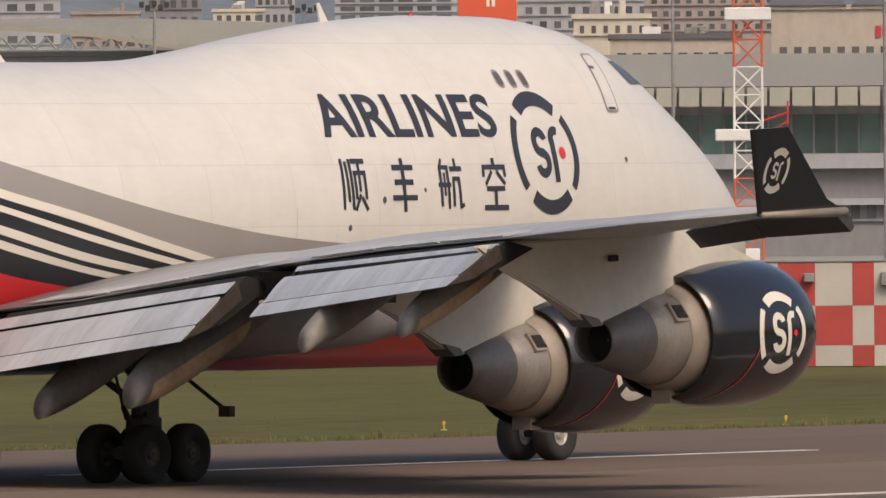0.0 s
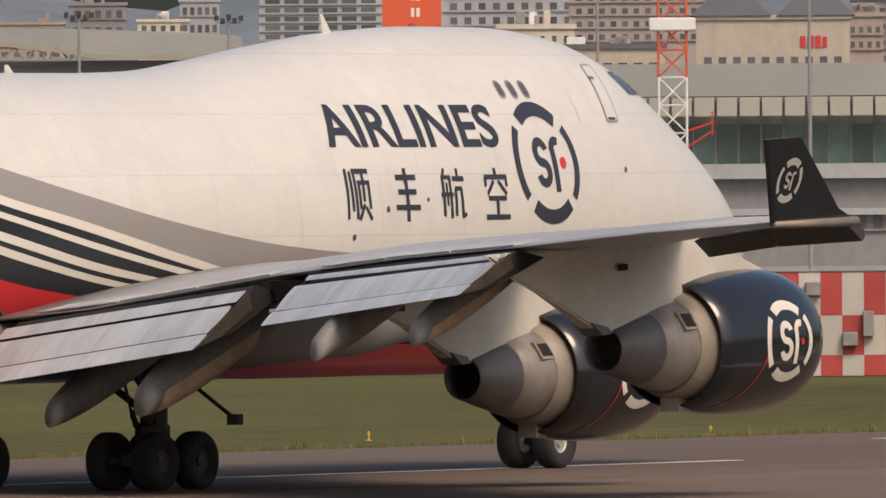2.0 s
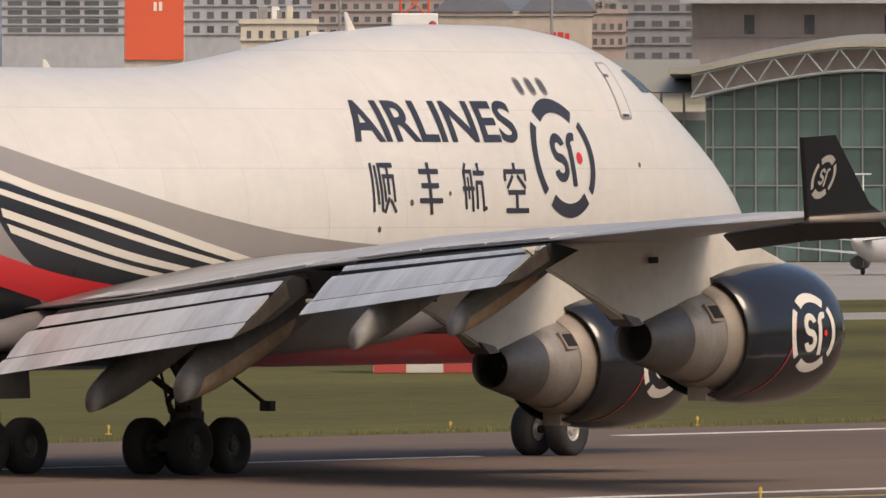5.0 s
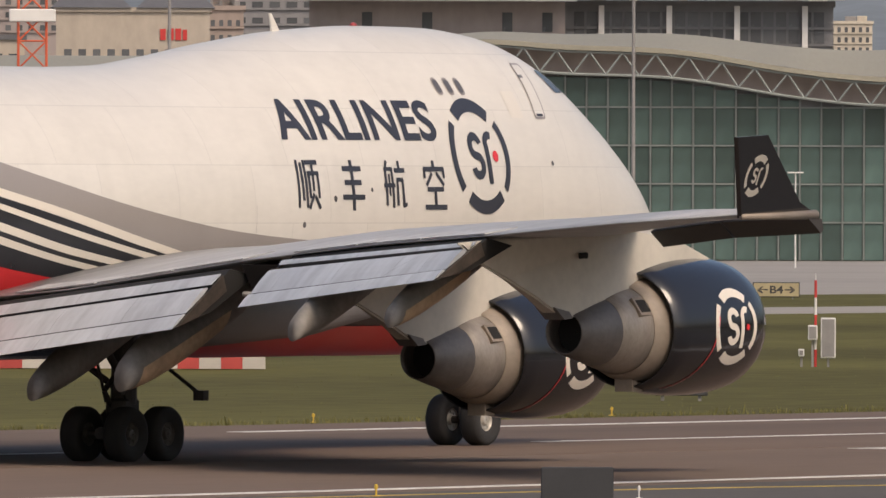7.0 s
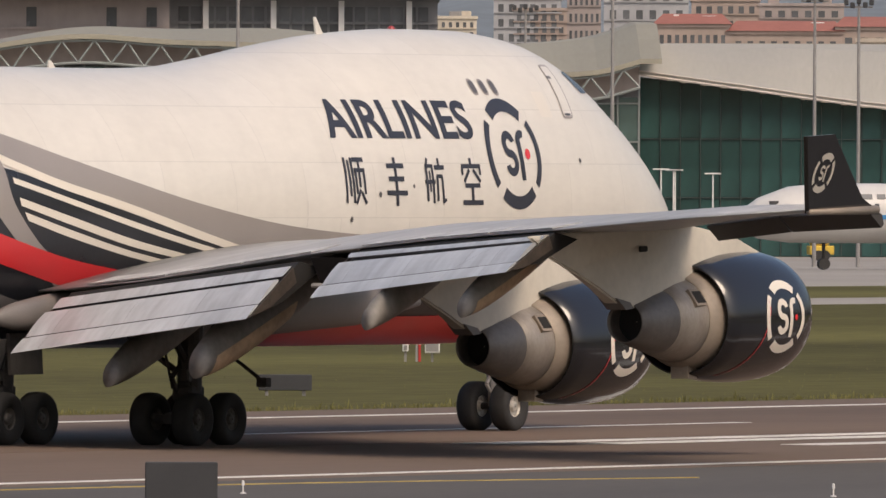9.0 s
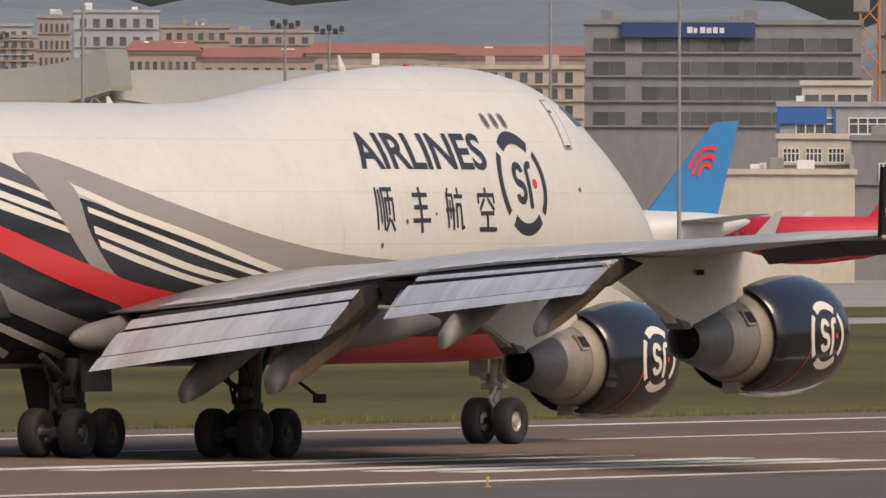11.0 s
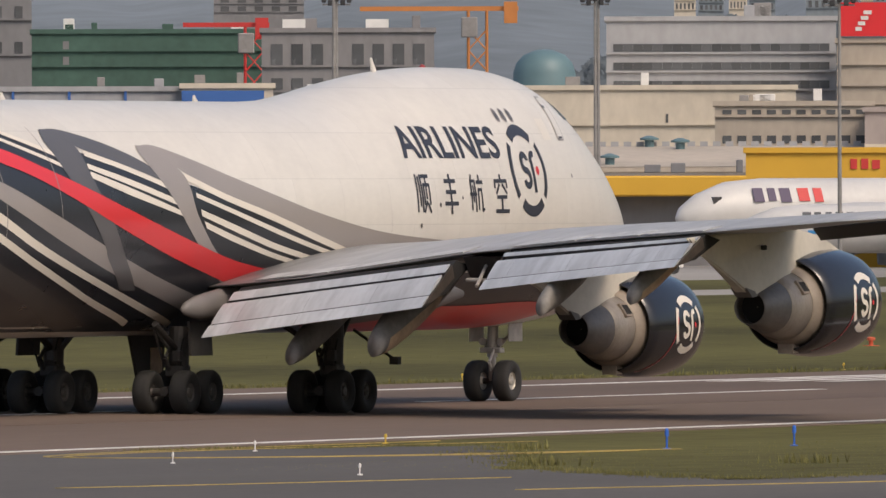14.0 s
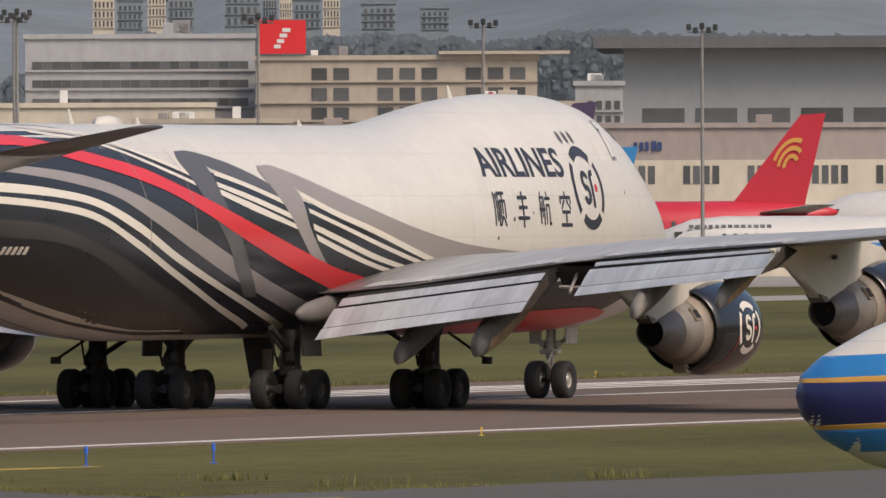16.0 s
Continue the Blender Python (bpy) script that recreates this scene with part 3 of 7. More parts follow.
def lerp_lin(y, table):
    for a, b in zip(table, table[1:]):
        if y <= b[0]:
            t = (y - a[0]) / (b[0] - a[0])
            return [p + (q - p) * t for p, q in zip(a[1:], b[1:])]
    return list(table[-1][1:])


M_SPOIL = mat("worn_spoiler_skin", (0.52, 0.515, 0.50), 0.5, scale=1.6, var=0.4, fine=7, stretch=(0.6, 1.4, 1))
M_SOOT = mat("soot_stained_metal", (0.055, 0.042, 0.032), 0.7, scale=2.2, var=0.6, fine=9)
M_FAIRING = mat("weathered_fairing_grey", (0.17, 0.155, 0.145), 0.5, scale=0.8, var=0.25)


def wing(side):
    bm = bmesh.new()
    loft(bm, [section(le, te, side * y, zl, zt, th) for y, le, te, zl, zt, th in WING])
    bmesh.ops.recalc_face_normals(bm, faces=bm.faces)
    w = part("wing", bm, M_WING, jet, "grey swept wing with its flaps lowered", smooth=True)
    # root fairing
    bm = bmesh.new()
    rings = []
    for x, y, z, r in ((17.5, 2.6, 3.2, 0.15), (14, 2.9, 3.25, 0.8), (8, 3.1, 3.2, 1.1), (2, 3.0, 3.05, 0.85), (-0.6, 3.0, 3.0, 0.52), (-1.5, 3.0, 2.95, 0.42), (-2.0, 2.95, 2.92, 0.26), (-2.2, 2.9, 2.9, 0.06)):
        rings.append([(x, side * (y + 0.55 * r * math.cos(a)), z + 0.75 * r * math.sin(a)) for a in [2 * math.pi * i / 20 for i in range(20)]])
    loft(bm, rings)
    part("root_fairing", bm, M_FAIRING, w, "weathered grey root fairing", smooth=True)
    # flap elements: (span, upper edge x, z, lower edge x, z), and the shares of the chord of the three panels
    for lines, shares in ((((3.9, -0.75, 3.42, -3.07, 2.12), (11.75, -3.75, 4.20, -5.80, 2.98)), ((0.04, 0.225), (0.30, 0.725), (0.74, 1.0))),
                          (((13.6, -4.15, 4.53, -6.12, 3.46), (21.5, -9.25, 4.95, -11.12, 4.10)), ((0.075, 0.165), (0.285, 0.735), (0.75, 1.0)))):
        for (a, b), lift, bend, name in zip(shares, (0.0, 0.02, 0.0), (0.03, 0.08, 0.04), ("fore_flap", "main_flap", "aft_flap")):
            bm = bmesh.new()
            rings = []
            for k in range(9):
                t = k / 8
                p = [u + (v - u) * t for u, v in zip(*lines)]
                dx, dz = p[3] - p[1], p[4] - p[2]
                ln = math.hypot(dx, dz)
                nx, nz = -dz / ln, dx / ln
                if nz < 0:
                    nx, nz = -nx, -nz
                ring = []
                prof = [(0, 0), (0.03, 0.45), (0.10, 0.85), (0.25, 1.0), (0.5, 0.92), (0.75, 0.6), (1, 0.05), (0.65, -0.25), (0.3, -0.35), (0.08, -0.3)]
                for q_, hgt in prof:
                    q = a + (b - a) * q_
                    off = lift * (1 - q) + bend * hgt
                    ring.append((p[1] + dx * q + nx * off, side * p[0], p[2] + dz * q + nz * off))
                rings.append(ring)
            loft(bm, rings)
            bmesh.ops.recalc_face_normals(bm, faces=bm.faces)
            part(name, bm, M_FLAP, w, "lowered silver flap panel")
        # cove and flap beam as a black block, standing in for the slots' shade
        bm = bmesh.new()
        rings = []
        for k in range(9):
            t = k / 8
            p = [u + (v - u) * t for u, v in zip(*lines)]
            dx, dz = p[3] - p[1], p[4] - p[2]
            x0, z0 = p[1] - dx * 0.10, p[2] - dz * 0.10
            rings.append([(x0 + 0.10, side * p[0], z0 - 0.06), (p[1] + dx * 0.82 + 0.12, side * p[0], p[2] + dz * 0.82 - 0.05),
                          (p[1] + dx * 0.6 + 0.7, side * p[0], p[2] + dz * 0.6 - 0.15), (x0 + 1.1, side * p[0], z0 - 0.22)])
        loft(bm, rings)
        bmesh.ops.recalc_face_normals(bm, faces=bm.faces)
        part("slot_shade_block", bm, M_BLACK, w)
        # end plates with a worn brown edge
        for yy in (lines[0][0] - 0.03, lines[1][0] + 0.03):
            t = (yy - lines[0][0]) / (lines[1][0] - lines[0][0])
            p = [u + (v - u) * t for u, v in zip(*lines)]
            dx, dz = p[3] - p[1], p[4] - p[2]
            bm = bmesh.new()
            loft(bm, [[(p[1] + dx * q + o, side * (yy + e), p[2] + dz * q - o * 0.35) for q, o in ((0.05, 0.05), (0.97, 0.02), (0.7, 0.35), (0.2, 0.5))] for e in (-0.02, 0.02)])
            bmesh.ops.recalc_face_normals(bm, faces=bm.faces)
            part("flap_end", bm, M_SOOT, w, "soot-stained flap end")
    # beam and links in the gap between the flaps
    bm = bmesh.new()
    loft(bm, [[(-3.1, side * y, 4.35), (-2.6, side * y, 3.75), (-0.8, side * y, 3.7), (-0.8, side * y, 4.45)] for y in (11.8, 13.6)])
    bmesh.ops.recalc_face_normals(bm, faces=bm.faces)
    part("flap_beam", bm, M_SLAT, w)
    bm = bmesh.new()
    tube(bm, (-3.3, side * 12.0, 3.72), (-3.6, side * 13.4, 3.68), 0.06, 8)
    tube(bm, (-2.9, side * 12.4, 4.1), (-4.0, side * 12.6, 3.55), 0.05, 8)
    part("flap_link", bm, M_GEARL, w, "pale link rods")
    # spoiler panels on the upper side
    for y0, y1 in ((4.3, 6.9), (7.0, 9.4), (9.5, 11.7), (13.7, 16.2), (16.3, 18.8), (18.9, 21.4)):
        bm = bmesh.new()
        quad = []
        for y in (y0, y1):
            le, te, zl, zt, th = span_at(y)
            quad.append((te + 0.02, y, zt))
            quad.append((te + 1.35, y, zt))
        pts = []
        for x, y, z in quad:
            le, te, zl, zt, th = span_at(y)
            s = (x - le) / (te - le)
            t = th * (1.48 * math.sqrt(s) - 0.63 * s - 1.76 * s * s + 1.42 * s ** 3 - 0.5 * s ** 4)
            pts.append(Vector((x, side * y, z + t * 0.8 + 0.02)))
        loft(bm, [[pts[0], pts[1], pts[1] + Vector((0, 0, 0.03)), pts[0] + Vector((0, 0, 0.03))], [pts[2], pts[3], pts[3] + Vector((0, 0, 0.03)), pts[2] + Vector((0, 0, 0.03))]])
        bmesh.ops.recalc_face_normals(bm, faces=bm.faces)
        part("spoiler", bm, M_SPOIL, w, "flat grey spoiler panel")
    # leading edge flaps, let down in front; shade underneath is put into their colour
    for y0, y1 in ((14.2, 19.2), (22.6, 26.8), (26.9, 31.6)):
        bm = bmesh.new()
        rings = []
        for y in (y0, y1):
            le, te, zl, zt, th = span_at(y)
            rings.append([(le + 0.1, side * y, zl - 0.04), (le + 0.42, side * y, zl - 0.16), (le + 0.5, side * y, zl - 0.36), (le + 0.40, side * y, zl - 0.44), (le + 0.2, side * y, zl - 0.32), (le - 0.15, side * y, zl - 0.12)])
        loft(bm, rings)
        bmesh.ops.recalc_face_normals(bm, faces=bm.faces)
        part("leading_edge_flap", bm, M_SLAT, w, "lowered leading edge flap, underside shade painted near black")
    # flap track fairings, drooped at the back
    for fy, tx, tz, ln, tall, two_tone in ((6.9, -3.65, 1.44, 5.0, 0.52, False), (10.0, -4.95, 1.75, 5.6, 0.64, True), (16.5, -8.5, 2.8, 4.4, 0.46, False), (19.8, -10.0, 3.1, 4.2, 0.44, True)):
        rings = []
        for k in range(17):
            t = k / 16
            r = tall * (math.sin(math.pi * min(1, t * 0.86 + 0.09) ** 0.75)) ** 0.75
            x = tx + ln * t
            z = tz + 0.25 + (1.55 * t - 0.35 * t * t) * ln / 5.0 * 1.35
            rings.append([(x + 0.3 * r * math.sin(a), side * (fy + 0.62 * r * math.cos(a)), z + 1.0 * r * math.sin(a)) for a in [2 * math.pi * i / 20 for i in range(20)]])
        bm = bmesh.new()
        loft(bm, rings)
        bmesh.ops.recalc_face_normals(bm, faces=bm.faces)
        fairing = part("flap_track_fairing", bm, M_FAIR, w, "weathered grey flap track fairing", smooth=True)
        # tan strip along the fairing's lower outer side
        if two_tone:
            bm = bmesh.new()
            cols = []
            for k in range(1, 12):
                mid = Vector((sum(p[0] for p in rings[k]) / 20, side * fy, sum(p[2] for p in rings[k]) / 20))
                cols.append([bm.verts.new(mid + (Vector(rings[k][i % 20]) - mid) * 1.015) for i in range(14, 21)])
            for a, b in zip(cols, cols[1:]):
                for i in range(len(a) - 1):
                    bm.faces.new((a[i], b[i], b[i + 1], a[i + 1]))
            bmesh.ops.recalc_face_normals(bm, faces=bm.faces)
            part("fairing_panel", bm, M_TAN2, fairing, "plain tan panel", smooth=True)
    # winglet
    wl = bmesh.new()
    pts = [(-12.6, 5.50), (-15.55, 5.42), (-17.15, 7.05), (-16.0, 7.10), (-13.5, 5.75)]
    def wy(z):
        return side * (31.42 + (z - 5.45) * 0.52)
    loft(wl, [[(x, wy(z) - 0.05, z) for x, z in pts], [(x, wy(z) + 0.05, z) for x, z in pts]])
    bmesh.ops.recalc_face_normals(wl, faces=wl.faces)
    part("winglet", wl, M_COWL, w, "black winglet with a white ring emblem")
    base = bmesh.new()
    tube(base, (-12.75, side * 31.55, 5.50), (-15.6, side * 31.48, 5.45), 0.10, 10, 0.06)
    part("wing_tip", base, M_METAL2, w, smooth=True)
    return w


def engine(side, ex, ey, ez, top):
    """One podded engine; its origin is at the middle of the fan cowl."""
    bm = bmesh.new()
    turned(bm, [(0.2, 1.02), (1.0, 1.06), (1.58, 1.10), (1.72, 1.17), (1.68, 1.26), (1.4, 1.37), (0.95, 1.44), (0.3, 1.47), (-0.4, 1.46), (-1.0, 1.42), (-1.6, 1.335), (-2.10, 1.24), (-2.11, 1.20), (-1.2, 1.21), (-0.4, 1.2)], "x", 56)
    cowl = part("engine", bm, M_COWL, jet, "glossy black engine cowl with a white emblem", smooth=True, m=pose(ex, ey, ez, 0, -1.4, 0))
    bm = bmesh.new()
    turned(bm, [(-1.0, 0.9), (-1.0, 1.17), (-2.0, 1.11), (-2.40, 0.98), (-2.43, 0.94)], "x", 48)
    part("reverser_ring", bm, M_METAL2, cowl, "tan metal reverser ring", smooth=True)
    bm = bmesh.new()
    turned(bm, [(-2.2, 0.85), (-2.3, 0.95), (-2.9, 0.85), (-3.35, 0.74), (-3.37, 0.70)], "x", 48)
    part("core_cowl", bm, M_CORE, cowl, "brushed metal core cowl", smooth=True)
    bm = bmesh.new()
    turned(bm, [(-3.2, 0.65), (-3.30, 0.715), (-3.36, 0.725), (-3.8, 0.64), (-4.2, 0.545), (-4.58, 0.455), (-4.60, 0.43), (-4.4, 0.44), (-3.8, 0.46)], "x", 48)
    part("nozzle", bm, M_METAL, cowl, "grey metal exhaust nozzle", smooth=True)
    bm = bmesh.new()
    turned(bm, [(-4.05, 0.02), (-4.05, 0.47)], "x", 24)
    part("exhaust_opening", bm, M_BLACK, cowl)
    # black ring across the duct stands in for the shade inside it
    bm = bmesh.new()
    turned(bm, [(-0.4, 0.3), (-0.42, 1.21)], "x", 32)
    part("fan_duct", bm, M_BLACK, cowl)
    for k in range(2):
        bm = bmesh.new()
        m = Matrix.Rotation(-side * radians(56), 4, "X")
        if k == 0:
            box(bm, -2.78, -2.42, -0.15, 0.15, 0.80, 0.925, m=m)
            part("vent", bm, M_BLACK, cowl, "black square vent")
        else:
            box(bm, -2.86, -2.34, -0.22, 0.22, 0.78, 0.912, m=m)
            part("vent_frame", bm, M_METAL2, cowl)
    bm = bmesh.new()
    box(bm, -2.15, -1.75, -0.22, 0.22, -1.32, -1.02)
    part("drain_mast", bm, M_METAL2, cowl)
    # white broken ring on the outer side of the cowl
    for src, material, lift in ((emblem_ring(0.86, 0.17), M_CREAM, 0.012), (emblem_bars(0.76), M_CREAM, 0.012), (disc(bmesh.new(), 0.45, -0.02, 0.07), M_RED, 0.016)):
        for i in range(1, 12):
            bmesh.ops.bisect_plane(src, geom=src.verts[:] + src.edges[:] + src.faces[:], plane_co=(0, -0.9 + i * 0.15, 0), plane_no=(0, 1, 0))
            bmesh.ops.bisect_plane(src, geom=src.verts[:] + src.edges[:] + src.faces[:], plane_co=(-0.9 + i * 0.15, 0, 0), plane_no=(1, 0, 0))
        for v in src.verts:
            x = 0.12 + v.co.x * (-side if side > 0 else 1)
            r = lerp_cowl(x) + lift
            a = v.co.y / r
            v.co = (x, side * r * math.cos(a), r * math.sin(a))
        part("emblem", src, material, cowl, "white emblem of plain shapes")
    # red hairline on the cowl
    bm = bmesh.new()
    vs = []
    for i in range(15):
        a = radians(14 - 84 * i / 14)
        x = -0.55 - 0.9 * (i / 14) ** 1.5
        r = lerp_cowl(x) + 0.012
        vs.append([bm.verts.new((x + d, side * r * math.cos(a), r * math.sin(a))) for d in (-0.02, 0.02)])
    for p, q in zip(vs, vs[1:]):
        bm.faces.new((p[0], p[1], q[1], q[0]))
    part("red_line", bm, M_RED, cowl)
    # pylon
    bm = bmesh.new()
    outline = [(1.2, 1.35), (-0.2, 1.80), (-2.4, top), (-8.9, top - 0.12), (-7.9, 1.50), (-6.9, 1.16), (-6.0, 0.80), (-5.3, 0.48), (-4.8, 0.32), (-4.2, 0.34), (-3.3, 0.55), (-2.0, 0.9), (0.0, 1.1)]
    half_w = [0.32 if x > -3.5 else max(0.05, 0.32 + (x + 3.5) * 0.075) for x, z in outline]
    loft(bm, [[(x, -h_, z) for (x, z), h_ in zip(outline, half_w)], [(x, h_, z) for (x, z), h_ in zip(outline, half_w)]])
    bmesh.ops.recalc_face_normals(bm, faces=bm.faces)
    bmesh.ops.bevel(bm, geom=bm.edges[:], offset=0.04, segments=2, affect="EDGES")
    part("pylon", bm, M_PYLON, cowl, "pale engine pylon")
    bm = bmesh.new()
    box(bm, -4.45, -4.1, side * 0.31 - 0.02, side * 0.31 + 0.03, 1.55, 1.68, bevel=0.02)
    part("pylon_port", bm, M_BLACK, cowl, "small black port")
    bm = bmesh.new()
    loft(bm, [[(-5.35, y, 0.56), (-4.75, y, 0.45), (-4.6, y, 0.31), (-4.95, y, 0.29)] for y in (-0.24, 0.24)])
    bmesh.ops.recalc_face_normals(bm, faces=bm.faces)
    part("heat_shield", bm, M_FAIRING, cowl, "scorched dark heat shield")
    return cowl


COWL = [(-2.10, 1.24), (-1.6, 1.335), (-1.0, 1.42), (-0.4, 1.46), (0.3, 1.47), (0.95, 1.44), (1.4, 1.37), (1.68, 1.26), (2.4, 1.1)]


def lerp_cowl(x):
    return lerp_lin(x, COWL)[0]


for side in (-1, 1):
    wing(side)
    engine(side, 8.1, side * 12.2, 2.40, 2.32)
    engine(side, -1.0, side * 21.34, 3.09, 2.12)

# white ring emblem on the winglet
bm = emblem_ring(0.45, 0.115)
for v in bm.verts:
    z = 6.28 + v.co.y * 0.95
    v.co = (-15.75 + v.co.x * 0.95 - v.co.y * 0.3, -(31.42 + (z - 5.45) * 0.52) - 0.06, z)
part("emblem", bm, M_CREAM, jet, "white ring emblem on the winglet")
bm = emblem_bars(0.32)
for v in bm.verts:
    z = 6.28 + v.co.y * 0.95
    v.co = (-15.75 + v.co.x * 0.95 - v.co.y * 0.3, -(31.42 + (z - 5.45) * 0.52) - 0.06, z)
part("emblem", bm, M_CREAM, jet)

# ---- tail ----
for side in (-1, 1):
    bm = bmesh.new()
    loft(bm, [section(-23.5, -32.0, side * 1.2, 6.9, 6.9, 0.8), section(-31.2, -34.2, side * 11.1, 8.45, 8.4, 0.22)])
    bmesh.ops.recalc_face_normals(bm, faces=bm.faces)
    part("tailplane", bm, M_DGREY, jet, "dark grey tailplane", smooth=True)
bm = bmesh.new()
loft(bm, [[(x, y * th, z) for x, y in ((le, 0), (le - ch * 0.25, 1), (le - ch, 0), (le - ch * 0.25, -1))] for le, ch, th, z in ((-20.5, 12.5, 0.5, 8.2), (-31.5, 4.3, 0.15, 19.2))])
part("tail_fin", bm, M_NAVY, jet)

# ---- landing gear ----
WHEELS = []


def wheel(x, y, hub_material, out):
    bm = bmesh.new()
    turned(bm, [(-0.17, 0.26), (-0.21, 0.33), (-0.25, 0.46), (-0.235, 0.555), (-0.16, 0.602), (0, 0.612), (0.16, 0.602), (0.235, 0.555), (0.25, 0.46), (0.21, 0.33), (0.17, 0.26)], "y", 40)
    ob = part("wheel", bm, M_TYRE, jet, "black tyre", smooth=True, m=pose(x, y, 0.60))
    for s in (-1, 1):
        bm = bmesh.new()
        turned(bm, [(s * 0.165, 0.31), (s * 0.19, 0.30), (s * 0.12, 0.25), (s * 0.10, 0.14), (s * 0.17, 0.11), (s * 0.19, 0.02)], "y", 28)
        for k in range(8):
            a = 2 * math.pi * k / 8
            box(bm, math.cos(a) * 0.2 - 0.025, math.cos(a) * 0.2 + 0.025, s * 0.115 - 0.015, s * 0.115 + 0.03, math.sin(a) * 0.2 - 0.025, math.sin(a) * 0.2 + 0.025)
        part("hub", bm, hub_material, ob, "pale metal wheel hub" if hub_material is M_HUB else "")
    WHEELS.append((ob, x, y))
    return ob


def bogie(x, y, top_z, material, hub):
    bm = bmesh.new()
    tube(bm, (x, y, 0.62), (x + 0.05, y, 1.6), 0.19, 14)
    tube(bm, (x + 0.05, y, 1.25), (x + 0.15, y, top_z), 0.29, 14)
    box(bm, x - 0.32, x + 0.34, y - 0.26, y + 0.26, 1.0, 1.38, bevel=0.06)
    gear = part("landing_gear", bm, material, jet, "dirty landing gear leg", smooth=False)
    bm = bmesh.new()
    tube(bm, (x - 0.9, y, 0.62), (x + 0.9, y, 0.62), 0.14, 10)
    for dx in (-0.735, 0.735):
        tube(bm, (x + dx, y - 0.5, 0.60), (x + dx, y + 0.5, 0.60), 0.11, 10)
    part("truck_beam", bm, M_STEEL, gear)
    bm = bmesh.new()
    tube(bm, (x + 0.1, y, 1.7), (x - 1.5, y, top_z + 0.1), 0.09, 8)
    tube(bm, (x - 0.1, y + 0.12, 1.0), (x - 0.55, y + 0.12, 1.55), 0.06, 8)
    tube(bm, (x - 0.55, y + 0.12, 1.55), (x, y + 0.12, 1.95), 0.06, 8)
    tube(bm, (x, y, 1.5), (x + 0.1, y * 0.45 + (0.3 if y > 0 else -0.3), top_z), 0.08, 8)
    part("brace", bm, M_STEEL, gear)
    bm = bmesh.new()
    tube(bm, (x + 0.1, y, 1.55), (x + 1.7, y, top_z + 0.05), 0.08, 8)
    tube(bm, (x - 0.2, y + 0.3, 1.3), (x - 0.95, y + 0.3, top_z), 0.035, 6)
    box(bm, x - 0.5, x - 0.3, y - 0.3, y - 0.05, 1.45, 1.75, bevel=0.03)
    part("drag_strut", bm, M_STEEL, gear, "dirty drag strut and fittings")
    bm = bmesh.new()
    tube(bm, (x - 0.12, y - 0.2, 0.9), (x - 0.3, y - 0.22, 1.7), 0.02, 6)
    tube(bm, (x - 0.3, y - 0.22, 1.7), (x, y - 0.2, 2.2), 0.02, 6)
    part("hose", bm, M_BLACK, gear)
    for dx in (-0.735, 0.735):
        for dy in (-0.56, 0.56):
            wheel(x + dx, y + dy, hub, dy)
    return gear


for side in (-1, 1):
    g = bogie(2.0, side * 5.55, 3.2, M_STEEL, M_HUBD)
    bm = bmesh.new()
    tube(bm, (2.7, side * 5.9, 2.3), (2.6, side * 7.15, 1.50), 0.045, 8)
    box(bm, 2.5, 2.72, side * 7.2 - 0.13, side * 7.2 + 0.13, 1.34, 1.56)
    part("door_link", bm, M_STEEL, g, "thin rod with a small block")
    g = bogie(-0.35, side * 1.92, 2.4, M_STEEL, M_HUBD)
    bm = bmesh.new()
    box(bm, -1.1, 0.3, side * 2.75 - 0.04, side * 2.75 + 0.04, 1.45, 2.4, m=Matrix.Rotation(side * 0.06, 4, "X"))
    part("gear_door", bm, M_STEEL, g, "hanging dark gear door")
bm = bmesh.new()
loft(bm, [[(0.5, y, 2.3), (2.9, y, 2.3), (2.7, y, 1.0), (1.1, y, 0.92)] for y in (-0.05, 0.05)])
bmesh.ops.recalc_face_normals(bm, faces=bm.faces)
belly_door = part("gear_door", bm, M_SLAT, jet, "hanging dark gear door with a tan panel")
part("door_panel", one_box(1.85, 2.6, -0.075, -0.052, 1.08, 1.8), M_TAN2, belly_door, "plain tan panel")

NX = 25.55
bm = bmesh.new()
tube(bm, (NX, 0, 0.6), (NX, 0, 1.5), 0.11, 12)
tube(bm, (NX, 0, 1.3), (NX + 0.1, 0, 2.6), 0.16, 12)
nose_leg = part("nose_gear", bm, M_GEARL, jet, "pale nose gear leg")
bm = bmesh.new()
tube(bm, (NX, -0.4, 0.6), (NX, 0.4, 0.6), 0.09, 10)
part("axle", bm, M_STEEL, nose_leg)
bm = bmesh.new()
box(bm, NX - 0.18, NX + 0.14, -0.34, 0.34, 1.42, 1.58, bevel=0.03)
tube(bm, (NX - 0.16, -0.12, 0.8), (NX - 0.5, -0.12, 1.15), 0.045, 8)
tube(bm, (NX - 0.5, -0.12, 1.15), (NX - 0.16, -0.12, 1.5), 0.045, 8)
tube(bm, (NX, -0.2, 1.6), (NX + 1.3, -0.45, 2.4), 0.055, 8)
tube(bm, (NX, 0.2, 1.6), (NX + 1.3, 0.45, 2.4), 0.055, 8)
for dy in (-0.28, 0.28):
    tube(bm, (NX + 0.05, dy, 1.75), (NX - 0.1, dy, 1.75), 0.11, 12)
part("steering_link", bm, M_GEARL, nose_leg)
for dy in (-0.62, 0.62):
    bm = bmesh.new()
    box(bm, NX - 0.25, NX + 0.75, dy - 0.02, dy + 0.02, 1.75, 2.3, bevel=0.01)
    part("gear_door", bm, M_GEARL, nose_leg)
